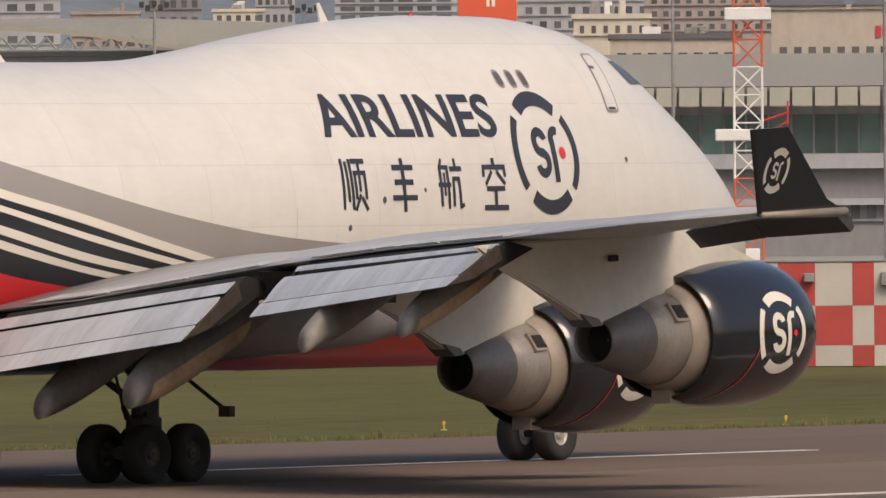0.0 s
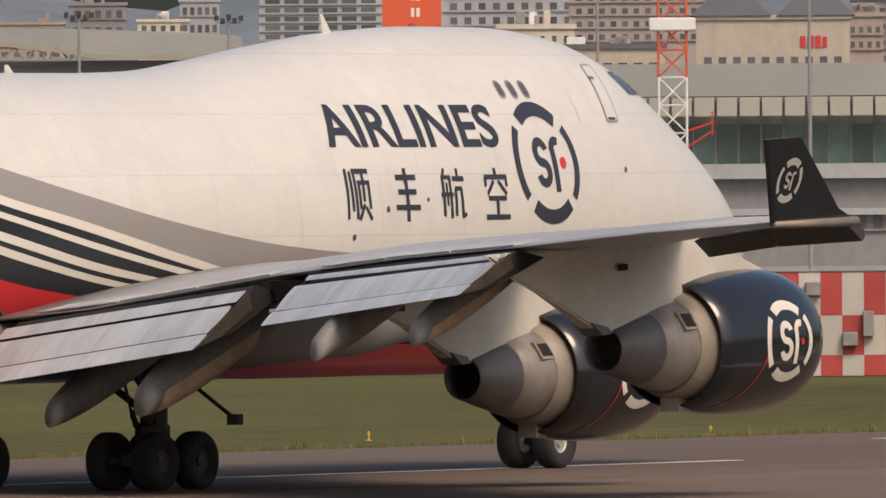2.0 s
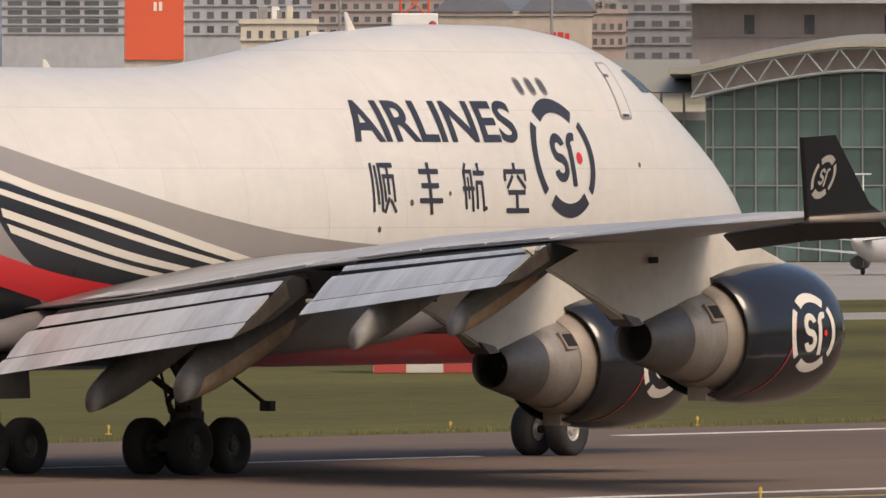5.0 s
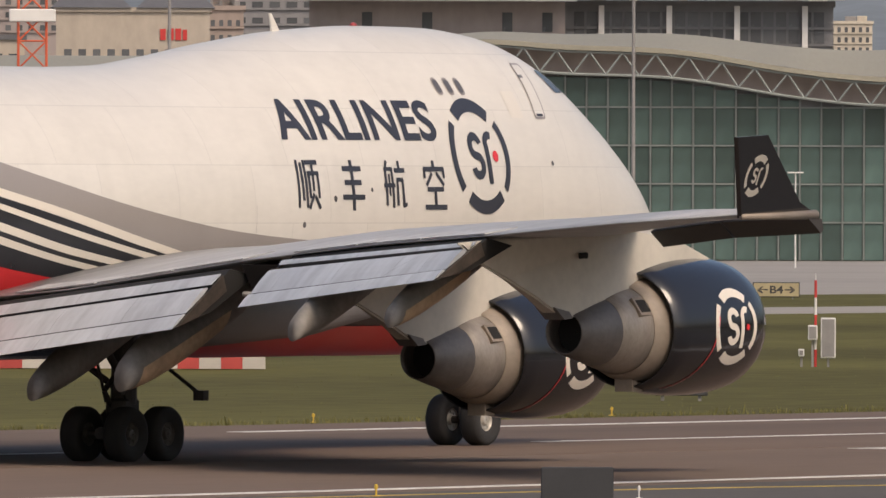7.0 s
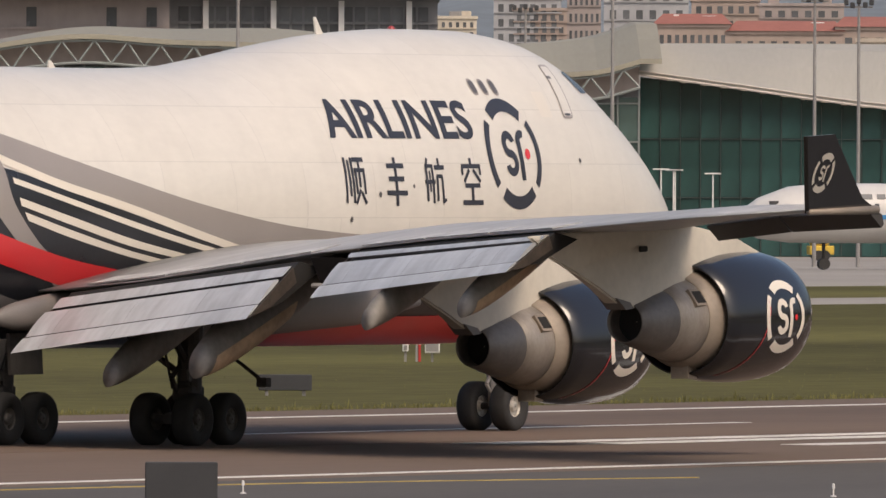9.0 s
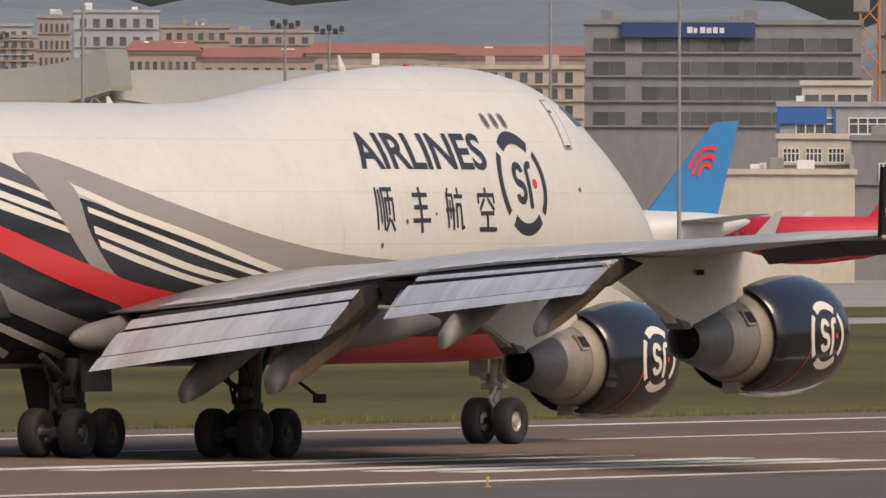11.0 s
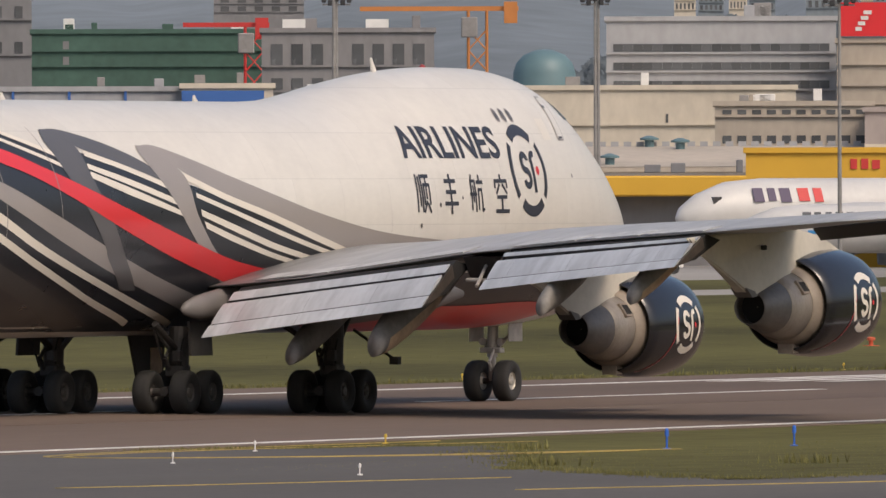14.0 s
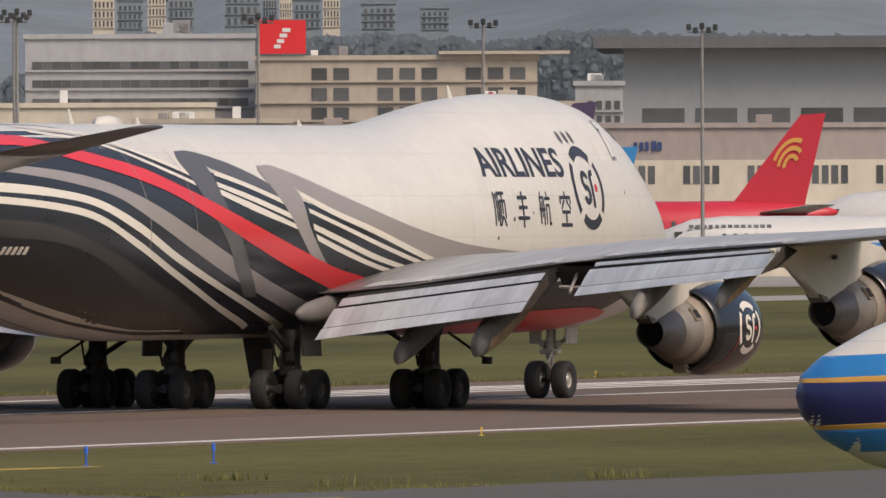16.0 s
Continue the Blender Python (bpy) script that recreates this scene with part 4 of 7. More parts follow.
for dy in (-0.46, 0.46):
    wheel(NX, dy, M_HUB, dy)

# ---- ground ----
M_GRASS = mat("airfield_grass", (0.103, 0.096, 0.034), 0.95, scale=0.03, var=0.6, fine=0.9, stretch=(0.5, 1, 1), spec=0.1)
M_ASPH = mat("worn_runway_asphalt", (0.155, 0.115, 0.088), 0.9, scale=0.05, var=0.28, fine=3, stretch=(0.10, 1, 1), spec=0.25)
M_RUBBER = mat("rubber_darkened_asphalt", (0.138, 0.100, 0.075), 0.85, scale=0.08, var=0.35, fine=3, stretch=(0.05, 1, 1), spec=0.25)
M_TAXI = mat("grey_taxiway_asphalt", (0.104, 0.097, 0.089), 0.9, scale=0.08, var=0.25, fine=4, stretch=(0.3, 1, 1), spec=0.25)
M_APRON = mat("pale_apron_concrete", (0.30, 0.28, 0.25), 0.85, scale=0.03, var=0.2, fine=0.5)
M_LINE = mat("worn_white_line", (0.62, 0.60, 0.56), 0.8, scale=0.6, var=0.35, fine=5)
M_YLINE = mat("worn_yellow_line", (0.38, 0.28, 0.08), 0.8, scale=0.6, var=0.35, fine=5)


def sheet(name, pts, z, material, label, category):
    bm = bmesh.new()
    loft(bm, [[(x, y, -0.3) for x, y in pts], [(x, y, z) for x, y in pts]])
    bmesh.ops.recalc_face_normals(bm, faces=bm.faces)
    return solid(name, bm, material, label, category, kind="structure")


def rect(x0, x1, y0, y1):
    return [(x0, y0), (x1, y0), (x1, y1), (x0, y1)]


bm = bmesh.new()
box(bm, -4800, 4800, -2500, 4800, -1.0, -0.02)
solid("ground", bm, M_GRASS, "dry green airfield grass", "ground", kind="structure")
sheet("runway", rect(-400, 3000, -27.8, 20.5), 0.0, M_ASPH, "brown-grey worn asphalt runway", "runway")
sheet("runway_strip", rect(-400, 3000, -7.5, 11.5), 0.006, M_RUBBER, "tyre-darkened middle of the runway", "runway")


def ragged(pts, n, amount):
    """Points along a broken line, pushed aside unevenly as where grass creeps over asphalt."""
    out = []
    for a, b in zip(pts, pts[1:]):
        for i in range(n):
            t = i / n
            x, y = a[0] + (b[0] - a[0]) * t, a[1] + (b[1] - a[1]) * t
            out.append((x + amount * 2.0 * noise.noise((x * 0.9, y * 0.9, 1.0)), y + amount * noise.noise((x * 0.7, y * 0.7, 5.0))))
    return out + [pts[-1]]


EDGE = ragged([(346, -28.4), (356, -33), (326, -47), (315, -57), (330, -59.0), (600, -68)], 24, 1.0)
sheet("taxiway", [(100, -27.9), (342, -27.9)] + EDGE + [(600, -90), (0, -90), (0, -27.9)], 0.0, M_TAXI, "dark grey taxiway beside the runway", "taxiway")
sheet("apron", rect(-600, 4000, 250, 1400), -0.006, M_APRON, "pale concrete apron before the terminal", "apron")
sheet("taxiway_far", rect(-600, 4000, 185, 205), -0.004, M_APRON, "pale far taxiway in the grass", "taxiway")


def mark(x0, x1, y0, y1, material=None, label="worn white painted runway line"):
    bm = bmesh.new()
    box(bm, x0, x1, y0, y1, 0.0, 0.014)
    ob = solid("painted_line", bm, material or M_LINE, label, "line", kind="structure")
    return ob


mark(337, 2500, 14.3, 14.9)
mark(-300, 2500, -26.4, -25.8)
for k in range(-2, 16):
    mark(279.4 + 50 * k, 309.4 + 50 * k, 1.35, 1.80, label="white dashed centre line")
for x0, x1, y0 in ((326, 356, -9.8), (328, 356, -12.0), (330, 354, -16.3), (331, 354, -18.6), (331, 353, -20.6)):
    mark(x0, x1, y0, y0 + 1.1, label="broad white touchdown bar")
for k in range(3):
    mark(478 - 0.01 * k, 540, 8.9 + 1.9 * k, 9.6 + 1.9 * k, label="broad white touchdown bar")


def curve_line(pts, w, material, label):
    c = smooth_curve([(x, y, 0) for x, y in pts], 40)
    bm = bmesh.new()
    rings = []
    for i, p in enumerate(c):
        d = (c[min(i + 1, len(c) - 1)] - c[max(i - 1, 0)]).normalized()
        nrm = Vector((-d.y, d.x, 0)) * w / 2
        rings.append([p - nrm + Vector((0, 0, z)) for z in (0.0, 0.016)] + [p + nrm + Vector((0, 0, z)) for z in (0.016, 0.0)])
    loft(bm, rings)
    bmesh.ops.recalc_face_normals(bm, faces=bm.faces)
    return solid("painted_line", bm, material, label, "line", kind="structure")


for off in (0.0, 2.6):
    curve_line([(362, -29.2 - off * 1.0), (354, -29.0 - off * 0.6), (345, -28.9 - off * 0.3), (338, -30 - off * 0.2), (337, -33 - off * 0.2), (342, -37 - off * 0.4), (352 - off, -40.0)], 0.15, M_YLINE, "yellow curved taxiway line")
curve_line([(240, -31.0), (262, -29.4), (280, -30.2), (292, -33.5)], 0.3, M_YLINE, "yellow taxiway line")
curve_line([(303, -57.5), (307, -58.8), (311, -60.2), (315, -61.5)], 0.22, M_YLINE, "yellow taxiway line")
curve_line([(302, -47.5), (306, -48.8), (311, -50.2), (316, -51.5)], 0.16, M_YLINE, "yellow taxiway line")

# ---- grass tufts near the edges ----
M_BLADE = mat("grass_blades", (0.19, 0.18, 0.07), 0.9, scale=0.2, var=0.4, fine=3, spec=0.1, island=0.4)
rng = random.Random(4)


def tufts(name, count, place, label):
    verts, faces = [], []
    for _ in range(count):
        x, y, s = place()
        for _ in range(5):
            a, ln = rng.uniform(0, 6.28), s * rng.uniform(0.5, 1.2)
            dx, dy = math.cos(a) * 0.35 * ln, math.sin(a) * 0.35 * ln
            k = len(verts)
            verts += [(x - dy * 0.35, y + dx * 0.35, -0.03), (x + dy * 0.35, y - dx * 0.35, -0.03), (x + dx + rng.uniform(-.1, .1) * s, y + dy, ln)]
            faces.append((k, k + 1, k + 2))
    me = bpy.data.meshes.new(name)
    me.from_pydata(verts, [], faces)
    me.materials.append(M_BLADE)
    return tagged(new(name, me), label, "grass", kind="stuff")


tufts("grass", 9000, lambda: (rng.uniform(300, 620), 20.7 + abs(rng.gauss(0, 1.0)), rng.uniform(0.03, 0.13) * (2.0 if rng.random() < 0.06 else 1.0)), "uneven grass fringe along the far runway edge")
tufts("grass", 6000, lambda: (rng.uniform(330, 760), rng.uniform(22, 120), rng.uniform(0.02, 0.055)), "scattered taller grass on the airfield")
tufts("grass", 12000, lambda: (lambda u: (322 + 150 * u, -61 + rng.uniform(0, 1) * (20 + 12 * u), rng.uniform(0.015, 0.04)))(rng.random()), "short grass beside the taxiway")
tufts("grass", 2600, lambda: (lambda c: (c[0] + abs(rng.gauss(0, 0.6)), c[1] + rng.gauss(0, 0.35), rng.uniform(0.03, 0.10)))(rng.choice(EDGE[:96])), "uneven grass creeping over the taxiway edge")
tufts("weeds", 160, lambda: (lambda c: (c[0] + rng.gauss(0, 0.5), c[1] + rng.gauss(0, 0.4), rng.uniform(0.1, 0.25)))(rng.choice([(331, -46), (329, -56), (340, -58.0), (336, -50), (352, -36)])), "clumps of weeds in the grass")


# ---- small airfield fixtures ----
M_YELLOW = mat("yellow_fixture_paint", (0.62, 0.42, 0.05), 0.5, scale=6, var=0.2)
M_BLUE = mat("blue_fixture_paint", (0.03, 0.13, 0.55), 0.4, scale=6, var=0.2)
M_POST = mat("galvanised_post", (0.26, 0.25, 0.24), 0.6, 0.1, scale=2, var=0.2)
M_SIGNB = mat("sign_back_dark", (0.035, 0.036, 0.038), 0.6, scale=2, var=0.2)
M_SIGNY = mat("yellow_sign_face", (0.40, 0.34, 0.20), 0.5, scale=2, var=0.15)
M_WHITEP = mat("white_painted_metal", (0.70, 0.69, 0.66), 0.5, scale=1, var=0.12)
M_REDP = mat("red_painted_metal", (0.52, 0.04, 0.035), 0.5, scale=1, var=0.15)
M_ORANGE = mat("orange_red_steel", (0.58, 0.11, 0.045), 0.55, scale=1, var=0.15)


def edge_light(x, y, material, label, h=0.4, r=0.04):
    bm = bmesh.new()
    turned(bm, [(0.0, 2 * r), (0.02, 2 * r), (0.03, 0.5 * r), (h * 0.6, 0.5 * r), (h * 0.62, r), (h * 0.9, 0.95 * r), (h, 0.4 * r)], "z", 12, True)
    return solid("edge_light", bm, material, label, "light fixture", pose(x, y, 0), "runway edge lights")


for fx, fy in ((332.6, 26.7), (341.6, 22.4), (352, 21.5), (368, 22), (384, 21.8), (415, 22), (446, 22), (478, 22), (510, 22), (541, 22)):
    edge_light(fx, fy, M_YELLOW, "small yellow runway edge light on the grass", 0.24)
for k in range(9):
    edge_light(270 + 44 * k, -29.6, M_YELLOW, "small yellow runway edge light", 0.24)
for x, y in ((352.1, -39.6), (357.5, -40.6)):
    edge_light(x, y, M_BLUE, "blue taxiway edge light in the grass", 0.5, 0.05)
for az, el in ((25.113, -0.959), (24.821, -0.917), (24.450, -1.002), (30.044, -1.117), (27.950, -1.119)):
    d = EYE[2] / math.tan(radians(-el))
    x, y = EYE[0] + d * math.cos(radians(az)), EYE[1] + d * math.sin(radians(az))
    edge_light(x, y, M_WHITEP, "small white marker light on the taxiway", 0.26, 0.03)


def sign(x, y, w, h, material, label, turn, z0=0.25, text="", face=None):
    th = thing("taxiway_sign", label, "sign", pose(x, y, 0, 0, 0, turn))
    part("board", one_box(-w / 2, w / 2, -0.14, 0.14, z0, z0 + h, bevel=0.02), material, th)
    for sx in (-w * 0.35, w * 0.35):
        part("leg", one_box(sx - 0.05, sx + 0.05, -0.05, 0.05, 0, z0), M_POST, th)
    if face:
        part("face", one_box(-w / 2 + 0.05, w / 2 - 0.05, -0.16, -0.135, z0 + 0.05, z0 + h - 0.05), face, th, "sign face")
    if text:
        bm = letters(text, w * 0.8, h * 0.52)
        for v in bm.verts:
            v.co = (v.co.x - w * 0.4, -0.166, z0 + h * 0.25 + v.co.y)
        part("lettering", bm, M_SIGNB, th, "black lettering")
    return th


# polar places round the stand: azimuth in degrees, distance in metres
def spot(az, d, z=0.0):
    return Vector((EYE[0] + d * math.cos(radians(az)), EYE[1] + d * math.sin(radians(az)), z))


def up(el, d):
    return EYE[2] + d * math.tan(radians(el))


def facing(az):
    return az - 90


def polar_sign(az, d, w, h, material, label, z0=0.25, text="", face=None):
    p = spot(az, d)
    return sign(p.x, p.y, w, h, material, label, facing(az), z0, text, face)

# ---- signs, poles and boxes on the airfield ----
polar_sign(30.263, 305, 1.37, 0.76, M_SIGNB, "back of a dark taxiway sign on short legs", 0.0)
polar_sign(29.896, 455, 1.5, 0.45, M_SIGNB, "back of a dark low taxiway sign in the grass", 0.15)
polar_sign(25.866, 288, 1.27, 0.74, M_SIGNB, "black and yellow distance sign with an arrow", 0.0, "2275→", M_SIGNY)
polar_sign(28.580, 838, 2.2, 0.75, M_SIGNB, "yellow taxiway sign with black letters", 0.1, "←B4 A", M_SIGNY)
polar_sign(28.811, 838, 2.0, 0.75, M_SIGNB, "yellow taxiway sign with black arrows", 0.1, "←8→", M_SIGNY)
polar_sign(29.56, 860, 2.5, 0.8, M_SIGNB, "yellow taxiway sign with black letters", 0.1, "←B4→", M_SIGNY)


def striped_pole(az, d, z1, label, bands=5, r=0.09, lattice=False):
    th = thing("striped_pole", label, "pole", pose(*spot(az, d), 0, 0, facing(az)))
    for k in range(bands):
        bm = bmesh.new()
        turned(bm, [(z1 * k / bands, r), (z1 * (k + 1) / bands, r)], "z", 10, True)
        part("pole_band", bm, M_REDP if k % 2 == 0 else M_WHITEP, th)
    bm = bmesh.new()
    tube(bm, (0, 0, z1), (0, 0, z1 + r * 5), r * 0.4, 8)
    part("lamp", bm, M_WHITEP, th)
    return th


striped_pole(29.072, 1150, up(0.24, 1150), "tall red and white striped pole", 3, 0.2)
striped_pole(28.676, 563, 4.1, "tall plain red frangible mast in the grass", 1, 0.08)
striped_pole(28.76, 563, 3.1, "red and white instrument mast in the grass", 5, 0.045)
striped_pole(29.42, 541, 2.9, "red and white instrument mast in the grass", 5, 0.045)
for az, d, w, h, z0 in ((29.375, 541, 0.5, 1.35, 0.3), (29.43, 541, 0.32, 0.5, 0.9), (28.765, 563, 0.4, 0.45, 1.0), (29.47, 541, 0.2, 0.25, 0.35)):
    th = thing("equipment_cabinet", "pale grey equipment cabinet on a post", "cabinet", pose(*spot(az, d), 0, 0, facing(az)))
    part("box", one_box(-w / 2, w / 2, -0.2, 0.2, z0, z0 + h, bevel=0.02), M_WHITEP, th)
    part("post", one_box(-0.04, 0.04, -0.04, 0.04, 0, z0), M_POST, th)
    part("door", one_box(-w / 2 + 0.04, w / 2 - 0.04, -0.215, -0.2, z0 + 0.05, z0 + h - 0.05), M_POST, th)


def lamp_mast(az, d, z1, lamps=True, r=0.12, label="tall grey floodlight mast"):
    th = thing("floodlight_mast", label, "lamp", pose(*spot(az, d), 0, 0, facing(az)), "apron floodlight masts")
    bm = bmesh.new()
    turned(bm, [(0, r * 1.3), (z1, r * 0.8)], "z", 10, True)
    part("pole", bm, M_POST, th)
    if lamps:
        part("crossbar", one_box(-1.0, 1.0, -0.12, 0.12, z1 - 0.5, z1 - 0.38), M_POST, th)
        for k in range(5):
            x, zk = -0.9 + k * 0.45, z1 + (0.12, -0.1, 0.2, -0.08, 0.1)[k]
            part("floodlight", one_box(x - 0.17, x + 0.17, -0.35, 0.1, zk - 0.42, zk, bevel=0.05), M_SIGNB, th)
    return th


for az, el, d, lamps in ((34.305, 0.642, 1150, True), (33.774, 0.627, 1200, True), (32.467, 0.770, 1150, False), (31.715, 0.764, 1000, False), (30.069, 0.773, 1050, False),
                         (28.740, 0.760, 1080, False), (29.049, 0.615, 1320, True), (28.023, 0.659, 1150, True), (27.867, 0.639, 1150, True), (27.082, 0.821, 1100, False), (26.625, 0.822, 1100, False),
                         (24.538, 0.733, 1050, False), (24.528, 0.689, 1150, True), (23.611, 0.687, 1150, True), (22.745, 0.684, 1050, True), (21.947, 0.662, 1150, True), (21.171, 0.643, 1100, True), (23.600, 0.704, 1150, True), (24.533, 0.721, 1150, False)):
    lamp_mast(az, d, up(el, d), lamps)
for az, el, d in ((28.566, 0.039, 1180), (28.516, 0.036, 1180), (28.382, 0.024, 1180), (30.611, 0.040, 1180), (29.493, 0.041, 1180), (28.522, 0.036, 1180)):
    th = thing("apron_lamp", "thin white apron lamp post", "lamp", pose(*spot(az, d), 0, 0, facing(az)), "apron lamp posts")
    z1 = up(el, d)
    bm = bmesh.new()
    tube(bm, (0, 0, 0), (0, 0, z1), 0.07, 8, 0.05)
    part("pole", bm, M_WHITEP, th)
    part("lamp_head", one_box(-0.6, 0.6, -0.2, 0.2, z1 - 0.04, z1 + 0.07, bevel=0.03), M_WHITEP, th)

# checkered red and white airfield building
M_CHRED = mat("red_checker_paint", (0.40, 0.055, 0.045), 0.6, scale=0.8, var=0.2, obvar=0.08)
M_CHWHITE = mat("white_checker_paint", (0.48, 0.445, 0.39), 0.6, scale=0.8, var=0.15, obvar=0.06)
AZC, DC = 31.86, 529
shed = thing("equipment_hut", "red and white chequered airfield equipment hut", "hut", pose(*spot(AZC, DC), 0, 0, facing(AZC)))
part("wall", one_box(-4.52, 4.52, 0.02, 3.5, 0, 3.40), M_CHWHITE, shed)
part("roof", one_box(-4.6, 4.6, -0.05, 3.6, 3.402, 3.47, bevel=0.02), M_POST, shed)
columns = [(max(-4.5, 0.22 + 1.22 * i), 0.22 + 1.22 * (i + 1)) for i in range(-4, 0)] + [(0.22 + 0.71 * i, min(4.5, 0.22 + 0.71 * (i + 1))) for i in range(6)]
for i, (xa, xb) in enumerate(columns):
    for j, (z0, z1) in enumerate(((0.0, 0.68), (0.68, 1.98), (1.98, 3.385))):
        part("panel", one_box(xa + 0.004, xb - 0.004, -0.014, 0.013, z0 + 0.004, z1 - 0.004), M_CHRED if (i + j) % 2 == 0 else M_CHWHITE, shed)
for x, z, w, h in ((3.2, 1.7, 0.35, 0.85), (1.4, 2.85, 0.5, 0.45), (2.6, 1.2, 0.5, 0.45), (-1.2, 2.9, 0.35, 0.3)):
    part("wall_box", one_box(x - w / 2, x + w / 2, -0.35, -0.012, z - h / 2, z + h / 2, bevel=0.03), M_POST, shed, "grey box on the wall")

# red and white lattice tower
AZT, DT = 32.201, 900
ZT = up(0.719, DT)
tower = thing("lattice_tower", "red and white steel lattice tower with white boxes", "tower", pose(*spot(AZT, DT), 0, 0, facing(AZT)))
hw, step = 0.78, 1.55
n = int(ZT / step) + 1
for k in range(n):
    z0, z1 = k * step, (k + 1) * step
    zone = M_WHITEP if 5.2 < z0 < 11.0 else M_ORANGE
    bm = bmesh.new()
    for sx in (-hw, hw):
        for sy in (-hw, hw):
            tube(bm, (sx, sy, z0), (sx, sy, z1), 0.075, 6)
    for sy in (-hw, hw):
        tube(bm, (-hw, sy, z0), (hw, sy, z1), 0.05, 6)
        tube(bm, (hw, sy, z0), (-hw, sy, z1), 0.05, 6)
        tube(bm, (-hw, sy, z1), (hw, sy, z1), 0.045, 6)
    for sx in (-hw, hw):
        tube(bm, (sx, -hw, z0), (sx, hw, z1), 0.05, 6)
    part("lattice_bay", bm, zone, tower)
for el0, el1, x0, x1 in ((0.566, 0.612, -1.3, 1.3), (0.139, 0.181, -1.85, 0.35), (-0.286, -0.242, -1.9, 0.6)):
    part("antenna_box", one_box(x0, x1, -1.1, -0.5, up(el0, DT), up(el1, DT), bevel=0.06), M_WHITEP, tower, "long white antenna box")
bm = bmesh.new()
zz = up(0.228, DT)
tube(bm, (hw, 0, zz - 0.3), (2.3, 0, zz + 0.2), 0.06, 6)
tube(bm, (hw, 0, zz - 1.2), (2.2, 0, zz - 0.3), 0.05, 6)
tube(bm, (2.2, 0, zz - 0.5), (2.2, 0, zz + 0.8), 0.05, 6)
part("arm", bm, M_REDP, tower)

# ---- buildings ----
def wallmat(name, c, rough=0.8, var=0.24):
    return mat(name, c, rough, scale=0.09, var=var, fine=1.2, stretch=(1, 1, 0.5))


M_BGREY = wallmat("grey_rendered_wall", (0.225, 0.22, 0.222))
M_BLGREY = wallmat("light_grey_wall", (0.36, 0.365, 0.375))
M_HANGAR = wallmat("blue_grey_hangar_sheet", (0.29, 0.30, 0.305), var=0.12)
M_BDGREY = wallmat("dark_grey_wall", (0.19, 0.19, 0.195))
M_BEIGE = wallmat("beige_wall", (0.44, 0.385, 0.315))
M_CREAMW = wallmat("cream_wall", (0.56, 0.505, 0.41))
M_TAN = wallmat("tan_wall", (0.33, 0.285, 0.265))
M_PINK = wallmat("pinkish_wall", (0.34, 0.275, 0.235))
M_TILE = wallmat("red_roof_tiles", (0.32, 0.13, 0.10))
M_ROOF = mat("grey_green_roof_sheet", (0.29, 0.275, 0.215), 0.6, scale=0.04, var=0.12, fine=0.8, stretch=(4, 0.5, 1))
M_PALEROOF = mat("pale_roof_sheet", (0.40, 0.38, 0.325), 0.6, scale=0.04, var=0.12, fine=0.8, stretch=(4, 0.5, 1))
M_NETG = mat("green_scaffold_net", (0.06, 0.115, 0.092), 0.9, scale=0.1, var=0.35, fine=1.0)
M_BANNER = mat("orange_red_banner", (0.62, 0.10, 0.04), 0.7, scale=0.2, var=0.1)
M_BSIGN = mat("deep_blue_sign", (0.03, 0.055, 0.15), 0.5, scale=0.3, var=0.15)
M_BLUEW = mat("blue_cladding", (0.04, 0.12, 0.36), 0.5, scale=0.2, var=0.15)
M_GLASSG = mat("green_tinted_glazing", (0.068, 0.112, 0.102), 0.18, scale=0.1, var=0.45, fine=0.6, spec=0.7, obvar=0.35)
M_PANE = mat("dark_building_pane", (0.10, 0.105, 0.11), 0.25, scale=0.4, var=0.3, spec=0.5, obvar=0.3)
M_BARRED = mat("barred_window_pane", (0.10, 0.105, 0.11), 0.25, scale=0.4, var=0.3, spec=0.5, obvar=0.3)
M_GLASSD = mat("dark_teal_glazing", (0.024, 0.066, 0.062), 0.12, scale=0.1, var=0.5, fine=0.6, spec=0.6, obvar=0.35)
M_MULLD = mat("dark_mullion", (0.05, 0.075, 0.072), 0.5, 0.2, scale=1, var=0.1)
M_TRIM = mat("pale_eave_trim", (0.55, 0.50, 0.45), 0.5, scale=1, var=0.1)
M_MULL = mat("pale_mullion", (0.26, 0.285, 0.27), 0.5, 0.2, scale=1, var=0.1)
M_YELLOWW = mat("yellow_cladding", (0.62, 0.36, 0.03), 0.6, scale=0.2, var=0.1)
M_TEAL = mat("teal_dome_sheet", (0.12, 0.20, 0.22), 0.5, scale=0.3, var=0.15)
M_DROOF = wallmat("dark_roof_fascia", (0.12, 0.12, 0.125))

PANES = {}


def pane(w, h, material):
    key = (round(w, 1), round(h, 1), material.name)
    if key not in PANES:
        PANES[key] = link_mesh("window", one_box(-key[0] / 2, key[0] / 2, -0.06, 0.1, -key[1] / 2, key[1] / 2), material)
    return PANES[key]


